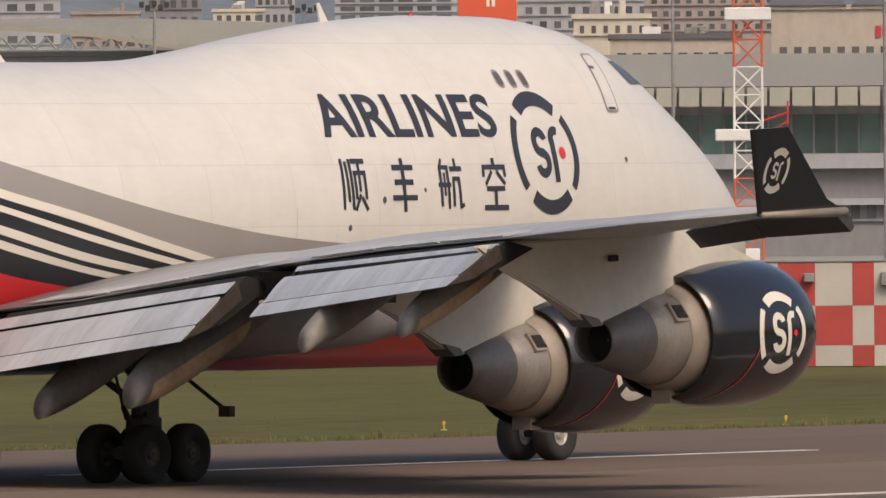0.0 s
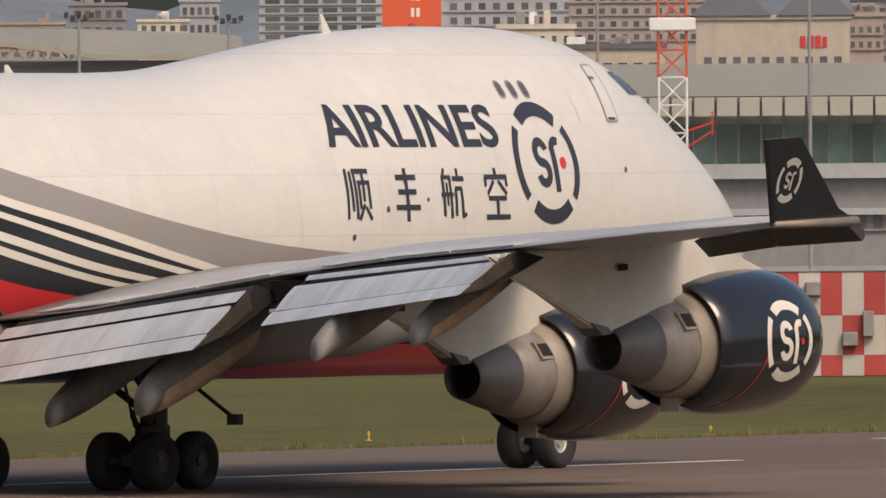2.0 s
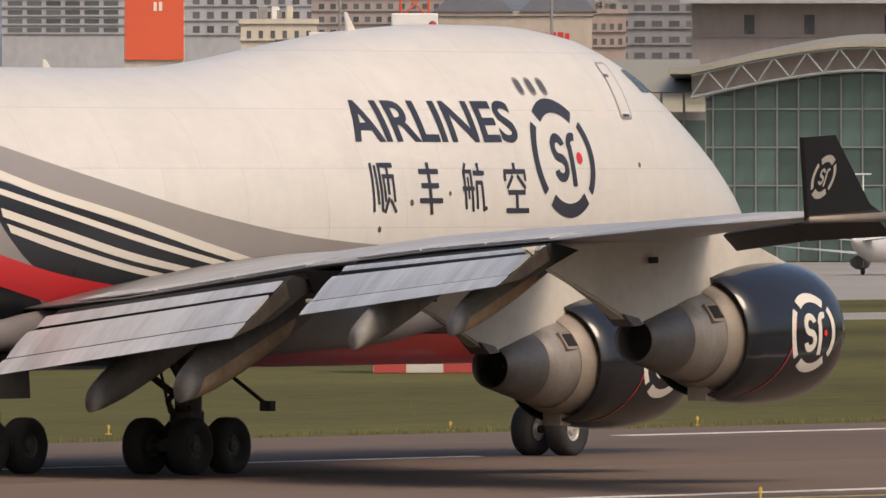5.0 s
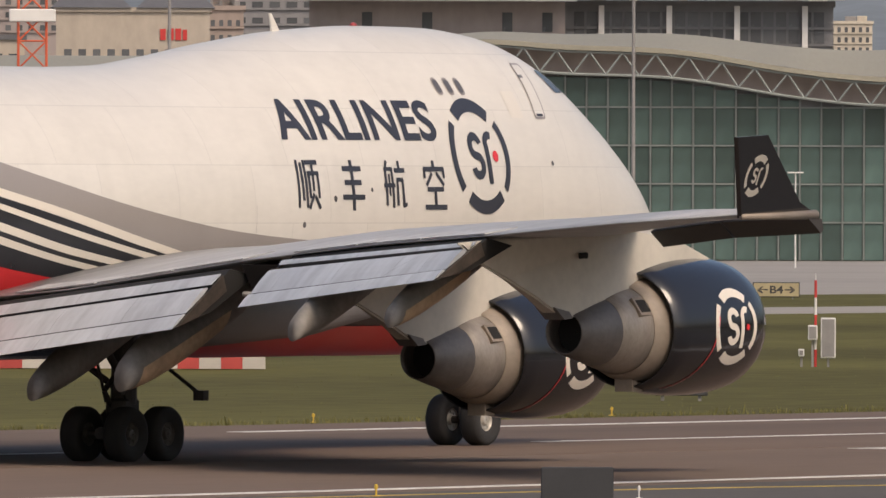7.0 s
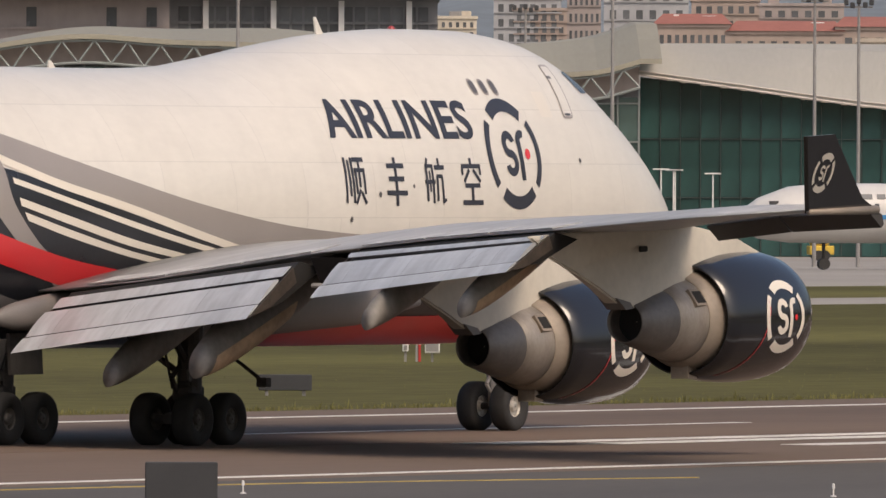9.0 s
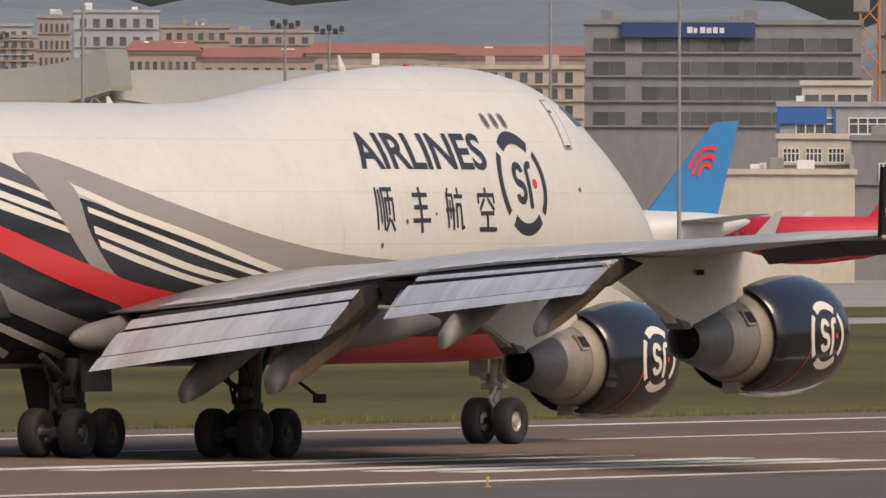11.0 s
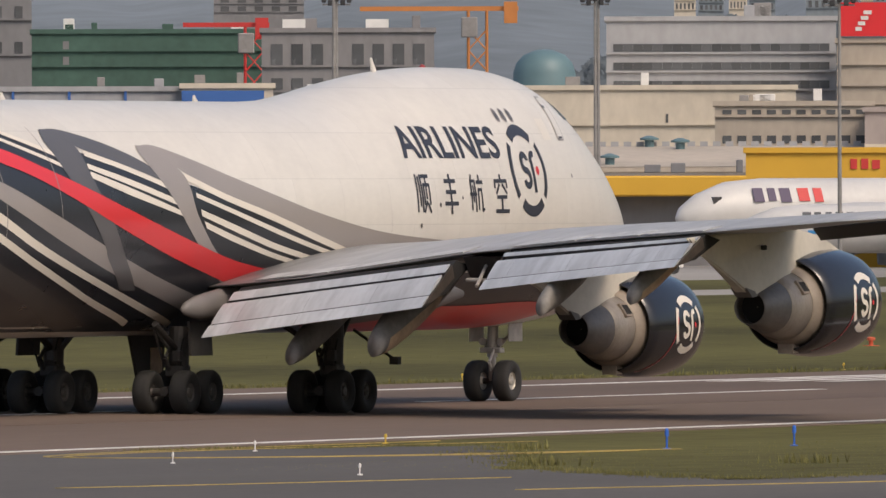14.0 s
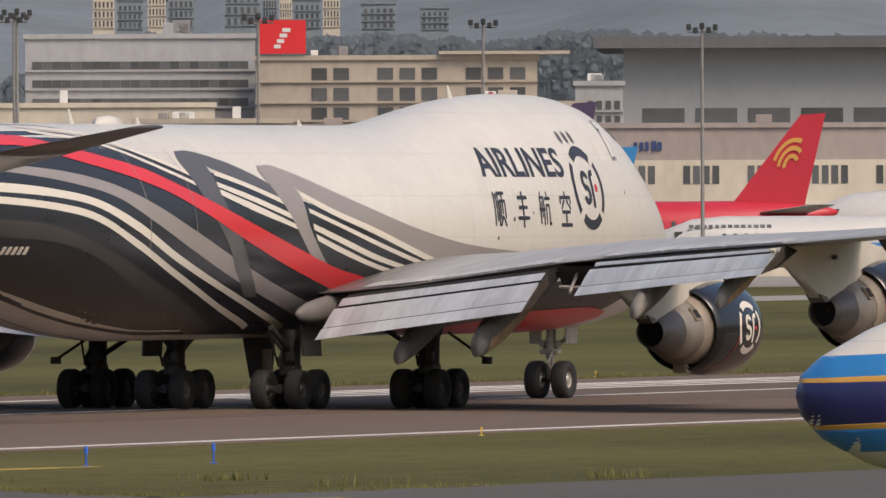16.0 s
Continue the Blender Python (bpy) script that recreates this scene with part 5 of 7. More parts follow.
def window_bars(ob, w, h):
    """White upright and cross bars in front of a window."""
    w, h = round(w, 1), round(h, 1)
    for key, bm in ((("upright", h), lambda: one_box(-0.055, 0.055, -0.12, -0.062, -h / 2, h / 2)), (("cross", w), lambda: one_box(-w / 2 - 0.05, w / 2 + 0.05, -0.126, -0.064, -0.05, 0.05))):
        if key not in PANES:
            PANES[key] = link_mesh("window_bar", bm(), M_WHITEP)
    places = [(("upright", h), -w / 2 + w * k / 4, 0.0) for k in range(5)] + [(("cross", w), 0.0, z) for z in (-h / 2, h / 8, h / 2)]
    for key, x, z in places:
        b = new("window_bar", PANES[key])
        b.parent, b.location = ob, (x, 0, z)


def building(name, label, az0, el0, az1, el1, d, material, rows=(), cols=0, fill=0.6, glass=None, depth=18.0, roof=None, inset=0.03, gap=(), category="building", group="", clutter=True):
    """A block seen from az0 to az1, its top at el0; rows of windows lie at shares of the height from el0 down to el1."""
    am = (az0 + az1) / 2
    w = d * (math.tan(radians(az0 - am)) * 2)
    zt, zb = up(el0, d), up(el1, d)
    th = thing(name, label, category, pose(*spot(am, d), 0, 0, facing(am)), group)
    part("wall", one_box(-w / 2, w / 2, 0, depth, -0.3, zt), material, th)
    part("roof", one_box(-w / 2 - 0.2, w / 2 + 0.2, -0.25, depth + 0.2, zt + 0.003, zt + 0.45), roof or material, th, "parapet")
    for f0, f1 in rows:
        za, zc = zt + (zb - zt) * f0, zt + (zb - zt) * f1
        cw = w * (1 - 2 * inset) / cols
        for k in range(cols):
            if k in gap:
                continue
            ob = new("window", pane(cw * fill, abs(za - zc), glass or M_PANE))
            ob.parent, ob.location = th, (-w / 2 + w * inset + cw * (k + 0.5), -0.02, (za + zc) / 2)
            if glass is M_BARRED:
                window_bars(ob, cw * fill, abs(za - zc))
    r = random.Random(int(az0 * 1000))
    for f0, f1 in rows if cols and w < 120 else ():
        zc = zt + (zb - zt) * f1
        part("ledge", one_box(-w / 2 - 0.05, w / 2 + 0.05, -0.28, -0.005, zc - 0.24, zc - 0.06), material, th)
    for k in range(r.randint(2, 5) if clutter else 0):
        x, s, hh = r.uniform(-w / 2 + 1, w / 2 - 2), r.uniform(0.5, 1.8), r.uniform(0.4, 1.3)
        part("roof_unit", one_box(x, x + s, depth * 0.2, depth * 0.2 + 1.5, zt + 0.45, zt + 0.45 + hh, bevel=0.05), r.choice((M_WHITEP, M_POST, material)), th)
    return th, w, zt, zb


def ridge_roof(th, x0, x1, z, rise, depth, material):
    bm = bmesh.new()
    loft(bm, [[(x0, -0.5, z), (x1, -0.5, z), (x1, depth, z), (x0, depth, z)], [(x0 + rise, depth * 0.4, z + rise), (x1 - rise, depth * 0.4, z + rise), (x1 - rise, depth * 0.6, z + rise), (x0 + rise, depth * 0.6, z + rise)]])
    part("tiled_roof", bm, material, th)


def bars_on(th, x, z, w, h, n, material, label="", y=-0.1, seed=1):
    """Writing too far off to read, as plain bars."""
    r = random.Random(seed)
    step_ = w / n
    for k in range(n):
        ww = step_ * r.uniform(0.55, 0.85)
        part("lettering", one_box(x + k * step_, x + k * step_ + ww, y - 0.05, y, z, z + h * r.uniform(0.8, 1.0)), material, th, label)


# around the lattice tower
th, w, zt, zb = building("terminal_hall", "long low terminal hall with a curved grey-green roof", 35.694, 0.456, 33.762, 0.390, 1350, M_BDGREY, depth=60, clutter=False)
bm = bmesh.new()
rings = []
for k in range(25):
    s = k / 24
    x = -w / 2 - 1 + (w + 2) * s
    front = zt + 0.5 + 1.75 * max(0.0, math.cos(max(0.0, s - 0.38) * 4.2)) if s < 0.75 else zt + 0.5
    back = zt + 3.6 - 3.4 * max(0, s - 0.62) ** 1.6
    rings.append([(x, -2.5, front), (x, -2.5, front + 0.4), (x, 12, back - 0.5), (x, 40, back), (x, 40, back - 0.6)])
loft(bm, rings)
bmesh.ops.recalc_face_normals(bm, faces=bm.faces)
part("vault", bm, M_ROOF, th, "curved roof sheet", smooth=False)
bm = bmesh.new()
for k in range(36):
    x0 = -w / 2 + w * 0.72 * k / 36
    x1 = -w / 2 + w * 0.72 * (k + 1) / 36
    tube(bm, (x0, -2.2, zt + (0.5 if k % 2 else 1.6)), (x1, -2.2, zt + (1.6 if k % 2 else 0.5)), 0.1, 6)
tube(bm, (-w / 2, -2.2, zt + 0.5), (w * 0.22, -2.2, zt + 0.5), 0.12, 6)
part("truss", bm, M_MULL, th, "pale roof truss")
building("apartment_tower", "grey city tower with many windows", 33.665, 0.819, 33.231, 0.537, 2100, M_BLGREY, [(k / 9 + 0.02, k / 9 + 0.075) for k in range(9)], 6, 0.75, M_PANE, group="city towers")
th, w, zt, zb = building("office_tower", "city tower with an orange-red banner", 33.230, 0.857, 32.854, 0.535, 2000, M_CREAMW, [(k / 8 + 0.02, k / 8 + 0.08) for k in range(8)], 10, 0.5, gap=(0, 1, 2, 3, 4, 5))
part("banner", one_box(-w / 2 + 0.05, w / 2 - 5.8, -0.5, -0.05, zb - 3, zt - 1), M_BANNER, th, "orange-red banner with pale marks")
bars_on(th, -w / 2 + 3.6, zt - 6.2, 1.3, 1.2, 2, M_CREAM, "pale marks", -0.52)
bars_on(th, -w / 2 + 3.6, zt - 8.2, 1.3, 1.2, 2, M_CREAM, "pale marks", -0.52, 3)
building("apartment_block", "white apartment block with rows of dark windows", 33.017, 0.834, 32.479, 0.530, 1900, M_BLGREY, [(k / 6 + 0.04, k / 6 + 0.12) for k in range(6)], 10, 0.5, M_PANE, group="city blocks")
building("roof_annex", "cream rooftop annex with small windows", 32.818, 0.576, 32.548, 0.492, 1500, M_CREAMW, [(0.3, 0.6)], 6, 0.4)
building("warehouse", "low dark-roofed warehouse with a cream wall", 32.689, 0.503, 32.228, 0.423, 1450, M_BEIGE, [(0.62, 0.95)], 8, 0.6, M_PANE, roof=M_DROOF)
building("apartment_block", "brown apartment block behind the tower", 32.567, 0.702, 32.047, 0.518, 1800, M_TAN, [(k / 4 + 0.05, k / 4 + 0.15) for k in range(4)], 12, 0.45, M_PANE, group="city blocks")
th, w, zt, zb = building("hotel_building", "beige building with dark hipped roofs", 32.117, 0.603, 31.572, 0.435, 1500, M_BEIGE, [(0.78, 0.95)], 10, 0.5, M_PANE)
ridge_roof(th, -w / 2 - 0.5, -w / 2 + 7, zt + 0.4, 1.6, 14, M_DROOF)
ridge_roof(th, -w / 2 + 7.5, w / 2 + 0.5, zt + 0.4, 1.9, 14, M_DROOF)
bars_on(th, w / 2 - 4.6, zt - 2.6, 2.8, 1.1, 4, M_REDP, "red marks on the wall", -0.08, 5)
building("apartment_block", "plain grey city apartment block", 31.571, 0.771, 31.051, 0.433, 1700, M_BGREY, [(k / 6 + 0.05, k / 6 + 0.11) for k in range(6)], 8, 0.6, M_PANE, group="city blocks")
building("apartment_block", "pinkish city block with dark windows", 31.611, 0.611, 31.452, 0.434, 1600, M_PINK, [(0.2, 0.32), (0.5, 0.62)], 5, 0.5, M_PANE, group="city blocks")
for xx, ww, yy, mm in ((-60, 170, -20, M_BLGREY), (130, 120, 8, M_PINK), (260, 100, -25, M_BGREY), (380, 90, 5, M_CREAMW), (455, 70, -30, M_BLGREY)):
    building("apartment_block", "distant pale city block", 33.287 - (xx - 784) * 0.002004, 0.62 - yy * 0.002, 33.287 - (xx + ww - 784) * 0.002004, 0.45, 2300, mm, [(0.08, 0.2), (0.35, 0.47), (0.62, 0.74)], 5, 0.55, M_PANE, group="city blocks")

# the long terminal with a glass band
th, w, zt, zb = building("terminal_building", "long grey terminal with a band of green glass", 32.770, 0.311, 31.167, -0.280, 1290, M_BGREY, [(0.67, 0.76)], 26, 0.5, M_PANE, depth=40, clutter=False)
H_ = zt - zb
part("roof_slope", loft(bmesh.new(), [[(-w / 2, -0.35, zt + 0.48), (-w / 2, 40, zt + 3.4), (-w / 2, 40, zt + 0.48)], [(w / 2, -0.35, zt + 0.48), (w / 2, 40, zt + 3.4), (w / 2, 40, zt + 0.48)]]), M_ROOF, th, "grey-green sloping roof")
nb = 20
for k in range(nb):
    x0 = -w / 2 + w * k / nb
    part("skylight_panel", loft(bmesh.new(), [[(x0 + 0.1, -3.2, zt - 1.15), (x0 + w / nb - 0.12, -3.2, zt - 1.15), (x0 + w / nb - 0.12, -0.4, zt + 0.3), (x0 + 0.1, -0.4, zt + 0.3)], [(x0 + 0.1, -3.2, zt - 1.05), (x0 + w / nb - 0.12, -3.2, zt - 1.05), (x0 + w / nb - 0.12, -0.4, zt + 0.4), (x0 + 0.1, -0.4, zt + 0.4)]]), M_ROOF, th)
    ob = new("window", pane(w / nb - 0.25, H_ * 0.23, M_GLASSG))
    ob.parent, ob.location = th, (x0 + w / nb / 2, -0.03, zt - H_ * 0.25)
part("ledge", one_box(-w / 2, w / 2, -1.2, -0.02, zt - H_ * 0.46, zt - H_ * 0.37), M_BLGREY, th, "concrete ledge")
part("ledge", one_box(-w / 2, w / 2, -1.0, -0.02, zt - H_ * 0.68, zt - H_ * 0.64), M_BLGREY, th)

# ---- the glazed halls ----
def glazed_hall(label, az0, az1, d, top, nx, nz, truss=True, overhang=2.5, eave=0.0, crest=None, glass=None, bar=None, thick=0.05):
    """A glass front under a curved roof; top gives the eave's height over the span as (share, el) rows."""
    am = (az0 + az1) / 2
    w = d * math.tan(radians(az0 - am)) * 2
    th = thing("terminal_hall", label, "terminal", pose(*spot(am, d), 0, 0, facing(am)))

    def zt(s):
        c = smooth_curve([(a, b, 0) for a, b in top], 60)
        for a, b in zip(c, c[1:]):
            if s <= b.x + 1e-6:
                return up(a.y + (b.y - a.y) * (s - a.x) / max(1e-6, b.x - a.x), d)
        return up(c[-1].y, d)

    zb = 0.0
    cell = w / nx
    ht = max(zt(k / 20) for k in range(21))
    dz = ht / nz
    for i in range(nx):
        s = (i + 0.5) / nx
        for j in range(nz):
            z0, z1 = zb + j * dz, zb + (j + 1) * dz
            zlim = min(zt(i / nx), zt((i + 1) / nx)) - 0.15 if truss else max(zt(i / nx), zt((i + 1) / nx)) + 0.3
            z1 = min(z1, zlim)
            if z1 - z0 < 0.5:
                continue
            ob = new("pane", pane(cell - 0.16, z1 - z0 - 0.14, glass or M_GLASSG))
            ob.parent, ob.location = th, (-w / 2 + cell * (i + 0.5), 0.1, (z0 + z1) / 2)
    for i in range(nx + 1):
        x = -w / 2 + cell * i
        part("mullion", one_box(x - thick, x + thick, -0.12, 0.2, 0, zt(i / nx) - 0.1), bar or M_MULL, th)
    for j in range(1, nz):
        part("transom", one_box(-w / 2, w / 2, -0.1, 0.18, j * dz - thick, j * dz + thick), bar or M_MULL, th)
    bm = bmesh.new()
    loft(bm, [[(-w / 2 + w * k / 20, 0.35, 0), (-w / 2 + w * k / 20, 0.8, 0), (-w / 2 + w * k / 20, 0.8, zt(k / 20) + 0.25), (-w / 2 + w * k / 20, 0.35, zt(k / 20) + 0.25)] for k in range(21)])
    bmesh.ops.recalc_face_normals(bm, faces=bm.faces)
    part("back_wall", bm, glass or M_BDGREY, th)
    # roof sheet over the eave
    bm = bmesh.new()
    m = 36
    rings = []
    for k in range(m + 1):
        s = -0.03 + 1.06 * k / m
        x = -w / 2 + w * s
        z = zt(min(max(s, 0), 1)) + (1.9 if truss else 0.3)
        back = z + 0.45 + eave * max(0.0, min(1.0, s)) ** 1.3 if crest is None else crest
        rings.append([(x, -overhang, z), (x, -overhang, z + 0.4), (x, 6, z + 0.4 + (back - z) * 0.45), (x, 15, z + 0.4 + (back - z) * 0.8), (x, 30, back), (x, 30, back - 1.1)])
    loft(bm, rings)
    bmesh.ops.recalc_face_normals(bm, faces=bm.faces)
    part("roof", bm, M_ROOF if truss else M_PALEROOF, th, "curved roof sheet", smooth=False)
    if crest is not None:
        for dz_, r_ in ((0.1, 0.09), (0.42, 0.06)):
            bm = bmesh.new()
            for a, b in zip(rings, rings[1:]):
                tube(bm, Vector(a[0]) + Vector((0, -0.1, dz_)), Vector(b[0]) + Vector((0, -0.1, dz_)), r_, 6)
            part("eave_trim", bm, M_TRIM, th, "thin pale eave trim")
    if truss:
        nt_ = int(nx * 0.65) * 2
        for k in range(nt_):
            s0, s1 = k / nt_, (k + 1) / nt_
            x0, x1 = -w / 2 + w * s0, -w / 2 + w * s1
            a0, a1 = zt(s0), zt(s1)
            bm = bmesh.new()
            tube(bm, (x0, -overhang + 0.3, a0), (x1, -overhang + 0.3, a1), 0.12, 6)
            tube(bm, (x0, -overhang + 0.3, a0 + 1.8), (x1, -overhang + 0.3, a1 + 1.8), 0.12, 6)
            if k % 2 == 0:
                tube(bm, (x0, -overhang + 0.3, a0), (x1, -overhang + 0.3, a1 + 1.8), 0.09, 6)
            else:
                tube(bm, (x0, -overhang + 0.3, a0 + 1.8), (x1, -overhang + 0.3, a1), 0.09, 6)
            part("truss_bay", bm, M_MULL, th, "pale steel truss")
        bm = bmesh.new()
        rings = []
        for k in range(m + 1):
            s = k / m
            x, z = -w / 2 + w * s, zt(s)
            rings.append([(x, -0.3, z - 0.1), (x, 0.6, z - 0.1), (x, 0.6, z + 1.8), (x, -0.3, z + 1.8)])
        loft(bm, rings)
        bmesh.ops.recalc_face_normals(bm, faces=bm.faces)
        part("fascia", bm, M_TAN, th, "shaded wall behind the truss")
    return th


A0, A1 = 31.219, 28.645


def share(az):
    return (A0 - az) / (A0 - A1)


def ae(az, el):
    return (share(az), el)


glazed_hall("glass-fronted terminal hall under a curved truss roof", A0, A1, 1290,
            [(0.0, 0.312), ae(30.928, 0.372), ae(30.627, 0.408), ae(30.307, 0.389), ae(29.911, 0.373), ae(29.510, 0.310), ae(29.190, 0.279), ae(28.824, 0.284), (1.0, 0.328)], 34, 5, True, 3.0, 3.2)
B0, B1 = 28.641, 27.426
glazed_hall("second glazed hall with a pale swept roof", B0, B1, 1300,
            [(0.0, 0.356), ((B0 - 28.307) / (B0 - B1), 0.311), ((B0 - 27.786) / (B0 - B1), 0.243), (1.0, 0.233)], 17, 3, False, 2.0, 0.0, up(0.485, 1330), M_GLASSD, M_MULLD, 0.03)
building("terminal_roof_hall", "pale terminal roof behind the glazed hall", 28.548, 0.468, 27.456, 0.375, 1340, M_PALEROOF, depth=50, clutter=False)
th, w, zt, zb = building("terminal_block", "grey terminal block with strip windows", 31.219, 0.772, 30.312, 0.471, 1420, M_TAN, [(0.55, 0.78)], 12, 0.5, M_PANE, gap=(0, 1, 3, 4, 6, 7, 8, 10))
part("canopy", one_box(-w / 2 - 1, w / 2 + 1, -4, -0.3, zb + (zt - zb) * 0.58, zb + (zt - zb) * 0.80), M_BLGREY, th, "pale overhanging storey")
th, w, zt, zb = building("terminal_block", "grey block with a glazed stair front", 30.313, 0.632, 29.361, 0.485, 1430, M_BDGREY, [(0.15, 0.5), (0.55, 0.9)], 20, 0.85, M_PANE)
for k in range(4):
    part("column", one_box(-w / 2 + 3 + k * 6, -w / 2 + 3.5 + k * 6, -0.6, -0.1, zb - 4, zt), M_WHITEP, th, "white column")
part("canopy", one_box(-w / 2, w / 2 + 1, -3, -0.3, zt + 0.5, zt + 1.5), M_BLGREY, th)
for xx, ww, yy, mm in ((1120, 80, 45, M_CREAMW), (1230, 120, 10, M_BLGREY), (1265, 95, 30, M_PINK), (1360, 60, -5, M_TAN), (1425, 150, -15, M_BLGREY), (1580, 120, 12, M_PINK), (1700, 150, 20, M_TAN)):
    a0_ = 30.056 - (xx - 784) * 0.002004
    building("apartment_block", "distant hazy apartment block", a0_, 0.66 - yy * 0.002, a0_ - ww * 0.002004, 0.42, 2500, mm, [(0.08, 0.2), (0.32, 0.44), (0.56, 0.68), (0.8, 0.92)], 6, 0.5, M_PANE, group="city blocks")

# ---- cargo side ----
for xx, ww, yy in ((60, 130, 58), (190, 200, 70), (380, 260, 62), (600, 290, 66)):
    a0_ = 27.136 - (xx - 784) * 0.002004
    th, w, zt, zb = building("apartment_block", "pinkish apartment block under red tiled roofs", a0_, 0.62 - (yy - 20) * 0.002, a0_ - ww * 0.002004, 0.36, 2000, M_PINK, [(0.15, 0.32), (0.5, 0.67), (0.8, 0.95)], 9, 0.5, M_PANE, group="red-roofed blocks")
    ridge_roof(th, -w / 2 - 0.4, w / 2 + 0.4, zt + 0.4, 1.3, 12, M_TILE)
building("terrace_block", "beige block with rows of windows", 27.873, 0.492, 26.962, 0.356, 1700, M_BEIGE, [(0.08, 0.36), (0.5, 0.78), (0.95, 1.22), (1.4, 1.67), (1.85, 2.12), (2.3, 2.57)], 16, 0.5, M_PANE)
th, w, zt, zb = building("office_building", "grey office building with dark ribbon windows and blue sign", 26.960, 0.651, 25.979, 0.158, 1500, M_BGREY, [(0.10, 0.19), (0.27, 0.36), (0.45, 0.54), (0.63, 0.72)], 16, 0.92, M_PANE, gap=(2,))
part("sign_board", one_box(-w / 2 + 3.4, -w / 2 + 15.8, -0.5, -0.1, zt - 1.2, zt + 0.2), M_BSIGN, th, "deep blue sign board")
bars_on(th, -w / 2 + 9.5, zt - 0.8, 3.6, 0.6, 6, M_WHITEP, "pale writing", -0.52, 2)
building("office_tower", "plain dark grey tower under construction", 25.921, 0.790, 25.609, 0.370, 1650, M_BDGREY, [(0.3, 0.4), (0.6, 0.7)], 4, 0.4, M_PANE)
building("construction_block", "unfinished building wrapped in green netting", 25.609, 0.566, 24.787, 0.292, 1600, M_NETG, [(0.1, 0.2), (0.3, 0.4)], 12, 0.35, M_BDGREY, gap=(0, 2, 3, 4, 5, 6, 7, 8, 9, 10, 11))
building("construction_block", "lower block wrapped in green netting", 24.787, 0.320, 24.376, 0.243, 1500, M_NETG)
th, w, zt, zb = building("workshop", "white and blue workshop with barred windows", 26.273, 0.361, 25.078, 0.247, 1420, M_BLGREY, [(0.35, 0.85)], 6, 0.72, M_BARRED)
for k in range(6):
    part("pilaster", one_box(-w / 2 + w * k / 6 - 0.12, -w / 2 + w * k / 6 + 0.12, -0.3, -0.02, 4, zt), M_BLUEW, th, "blue pilaster")
part("wall_panel", one_box(-w / 2 + 0.1, -w / 2 + w * 0.143, -0.34, -0.02, zt - 1.5, zt - 0.05), M_BLUEW, th, "blue wall panel")
building("roof_annex", "cream rooftop room with dark windows", 26.19, 0.436, 25.945, 0.360, 1450, M_CREAMW, [(0.42, 0.8)], 4, 0.8, M_PANE, depth=8, clutter=False)
building("workshop", "white two-storey annex with barred windows", 26.275, 0.247, 26.02, 0.128, 1412, M_CREAMW, [(0.28, 0.7), (1.2, 1.6)], 3, 0.7, M_BARRED, depth=6, clutter=False)
th, w, zt, zb = building("workshop", "cream workshop with a blue fascia", 25.078, 0.371, 24.753, 0.248, 1410, M_CREAMW, [(0.62, 0.92)], 5, 0.3, M_BARRED)
part("fascia", one_box(-w / 2, w / 2 - 0.8, -0.4, -0.05, zt - 1.6, zt - 0.2), M_BLUEW, th, "blue fascia")
th, w, zt, zb = building("cargo_terminal", "grey cargo terminal with paired windows", 26.013, 0.241, 24.27, -0.127, 1380, M_BGREY, [(0.22, 0.40), (0.62, 0.80)], 11, 0.38, M_BARRED, depth=30)
for k in range(12):
    part("pier", one_box(-w / 2 + w * k / 11 - 0.18, -w / 2 + w * k / 11 + 0.18, -0.35, -0.02, 0, zt - 1.2), M_BLGREY, th)
for k in (1, 2, 4, 5):
    part("air_conditioner", one_box(-w / 2 + w * (k + 0.5) / 11 - 0.5, -w / 2 + w * (k + 0.5) / 11 + 0.5, -0.7, -0.1, zt * 0.55, zt * 0.55 + 0.8), M_WHITEP, th)
bars_on(th, w / 2 - 6.9, zt - 1.5, 1.8, 1.0, 3, M_BSIGN, "dark blue sign block", -0.1, 8)
bars_on(th, w / 2 - 5.1, zt - 1.5, 1.4, 1.0, 2, M_ORANGE, "orange sign block", -0.1, 9)
building("shed", "low cream shed beside the apron", 26.503, 0.120, 26.002, 0.001, 1330, M_CREAMW, depth=12)
th, w, zt, zb = building("office_building", "pale grey office with tall dark windows", 24.794, 0.568, 24.182, 0.361, 1550, M_BGREY, [(0.2, 0.55), (0.78, 0.98)], 8, 0.55, M_PANE, gap=(3,))
for k in (1, 5):
    part("roof_unit", one_box(-w / 2 + k * 2, -w / 2 + k * 2 + 2.2, 2, 4, zt + 0.45, zt + 1.3), M_WHITEP, th)
building("warehouse", "long cream warehouse wall", 24.503, 0.361, 22.900, 0.173, 1480, M_CREAMW, [(0.45, 0.62)], 24, 0.14, M_PANE, depth=30, gap=tuple(k for k in range(24) if k not in (3, 8, 9, 17)))
th, w, zt, zb = building("warehouse", "lower beige warehouse with a sloping roof", 24.342, 0.070, 22.499, 0.054, 1400, M_BEIGE, depth=26, clutter=False)
zr = up(0.162, 1425)
part("roof_slope", loft(bmesh.new(), [[(x, -0.3, zt + 0.46), (x, 26, zr), (x, 26, zt + 0.46)] for x in (-w / 2, w / 2)]), M_BEIGE, th, "beige sloping roof sheet")
for k in range(40):
    part("ridge_louvre", one_box(-w / 2 + w * k / 40, -w / 2 + w * (k + 0.6) / 40, 25.5, 25.9, zr - 0.05, zr + 0.4), M_BLGREY, th)
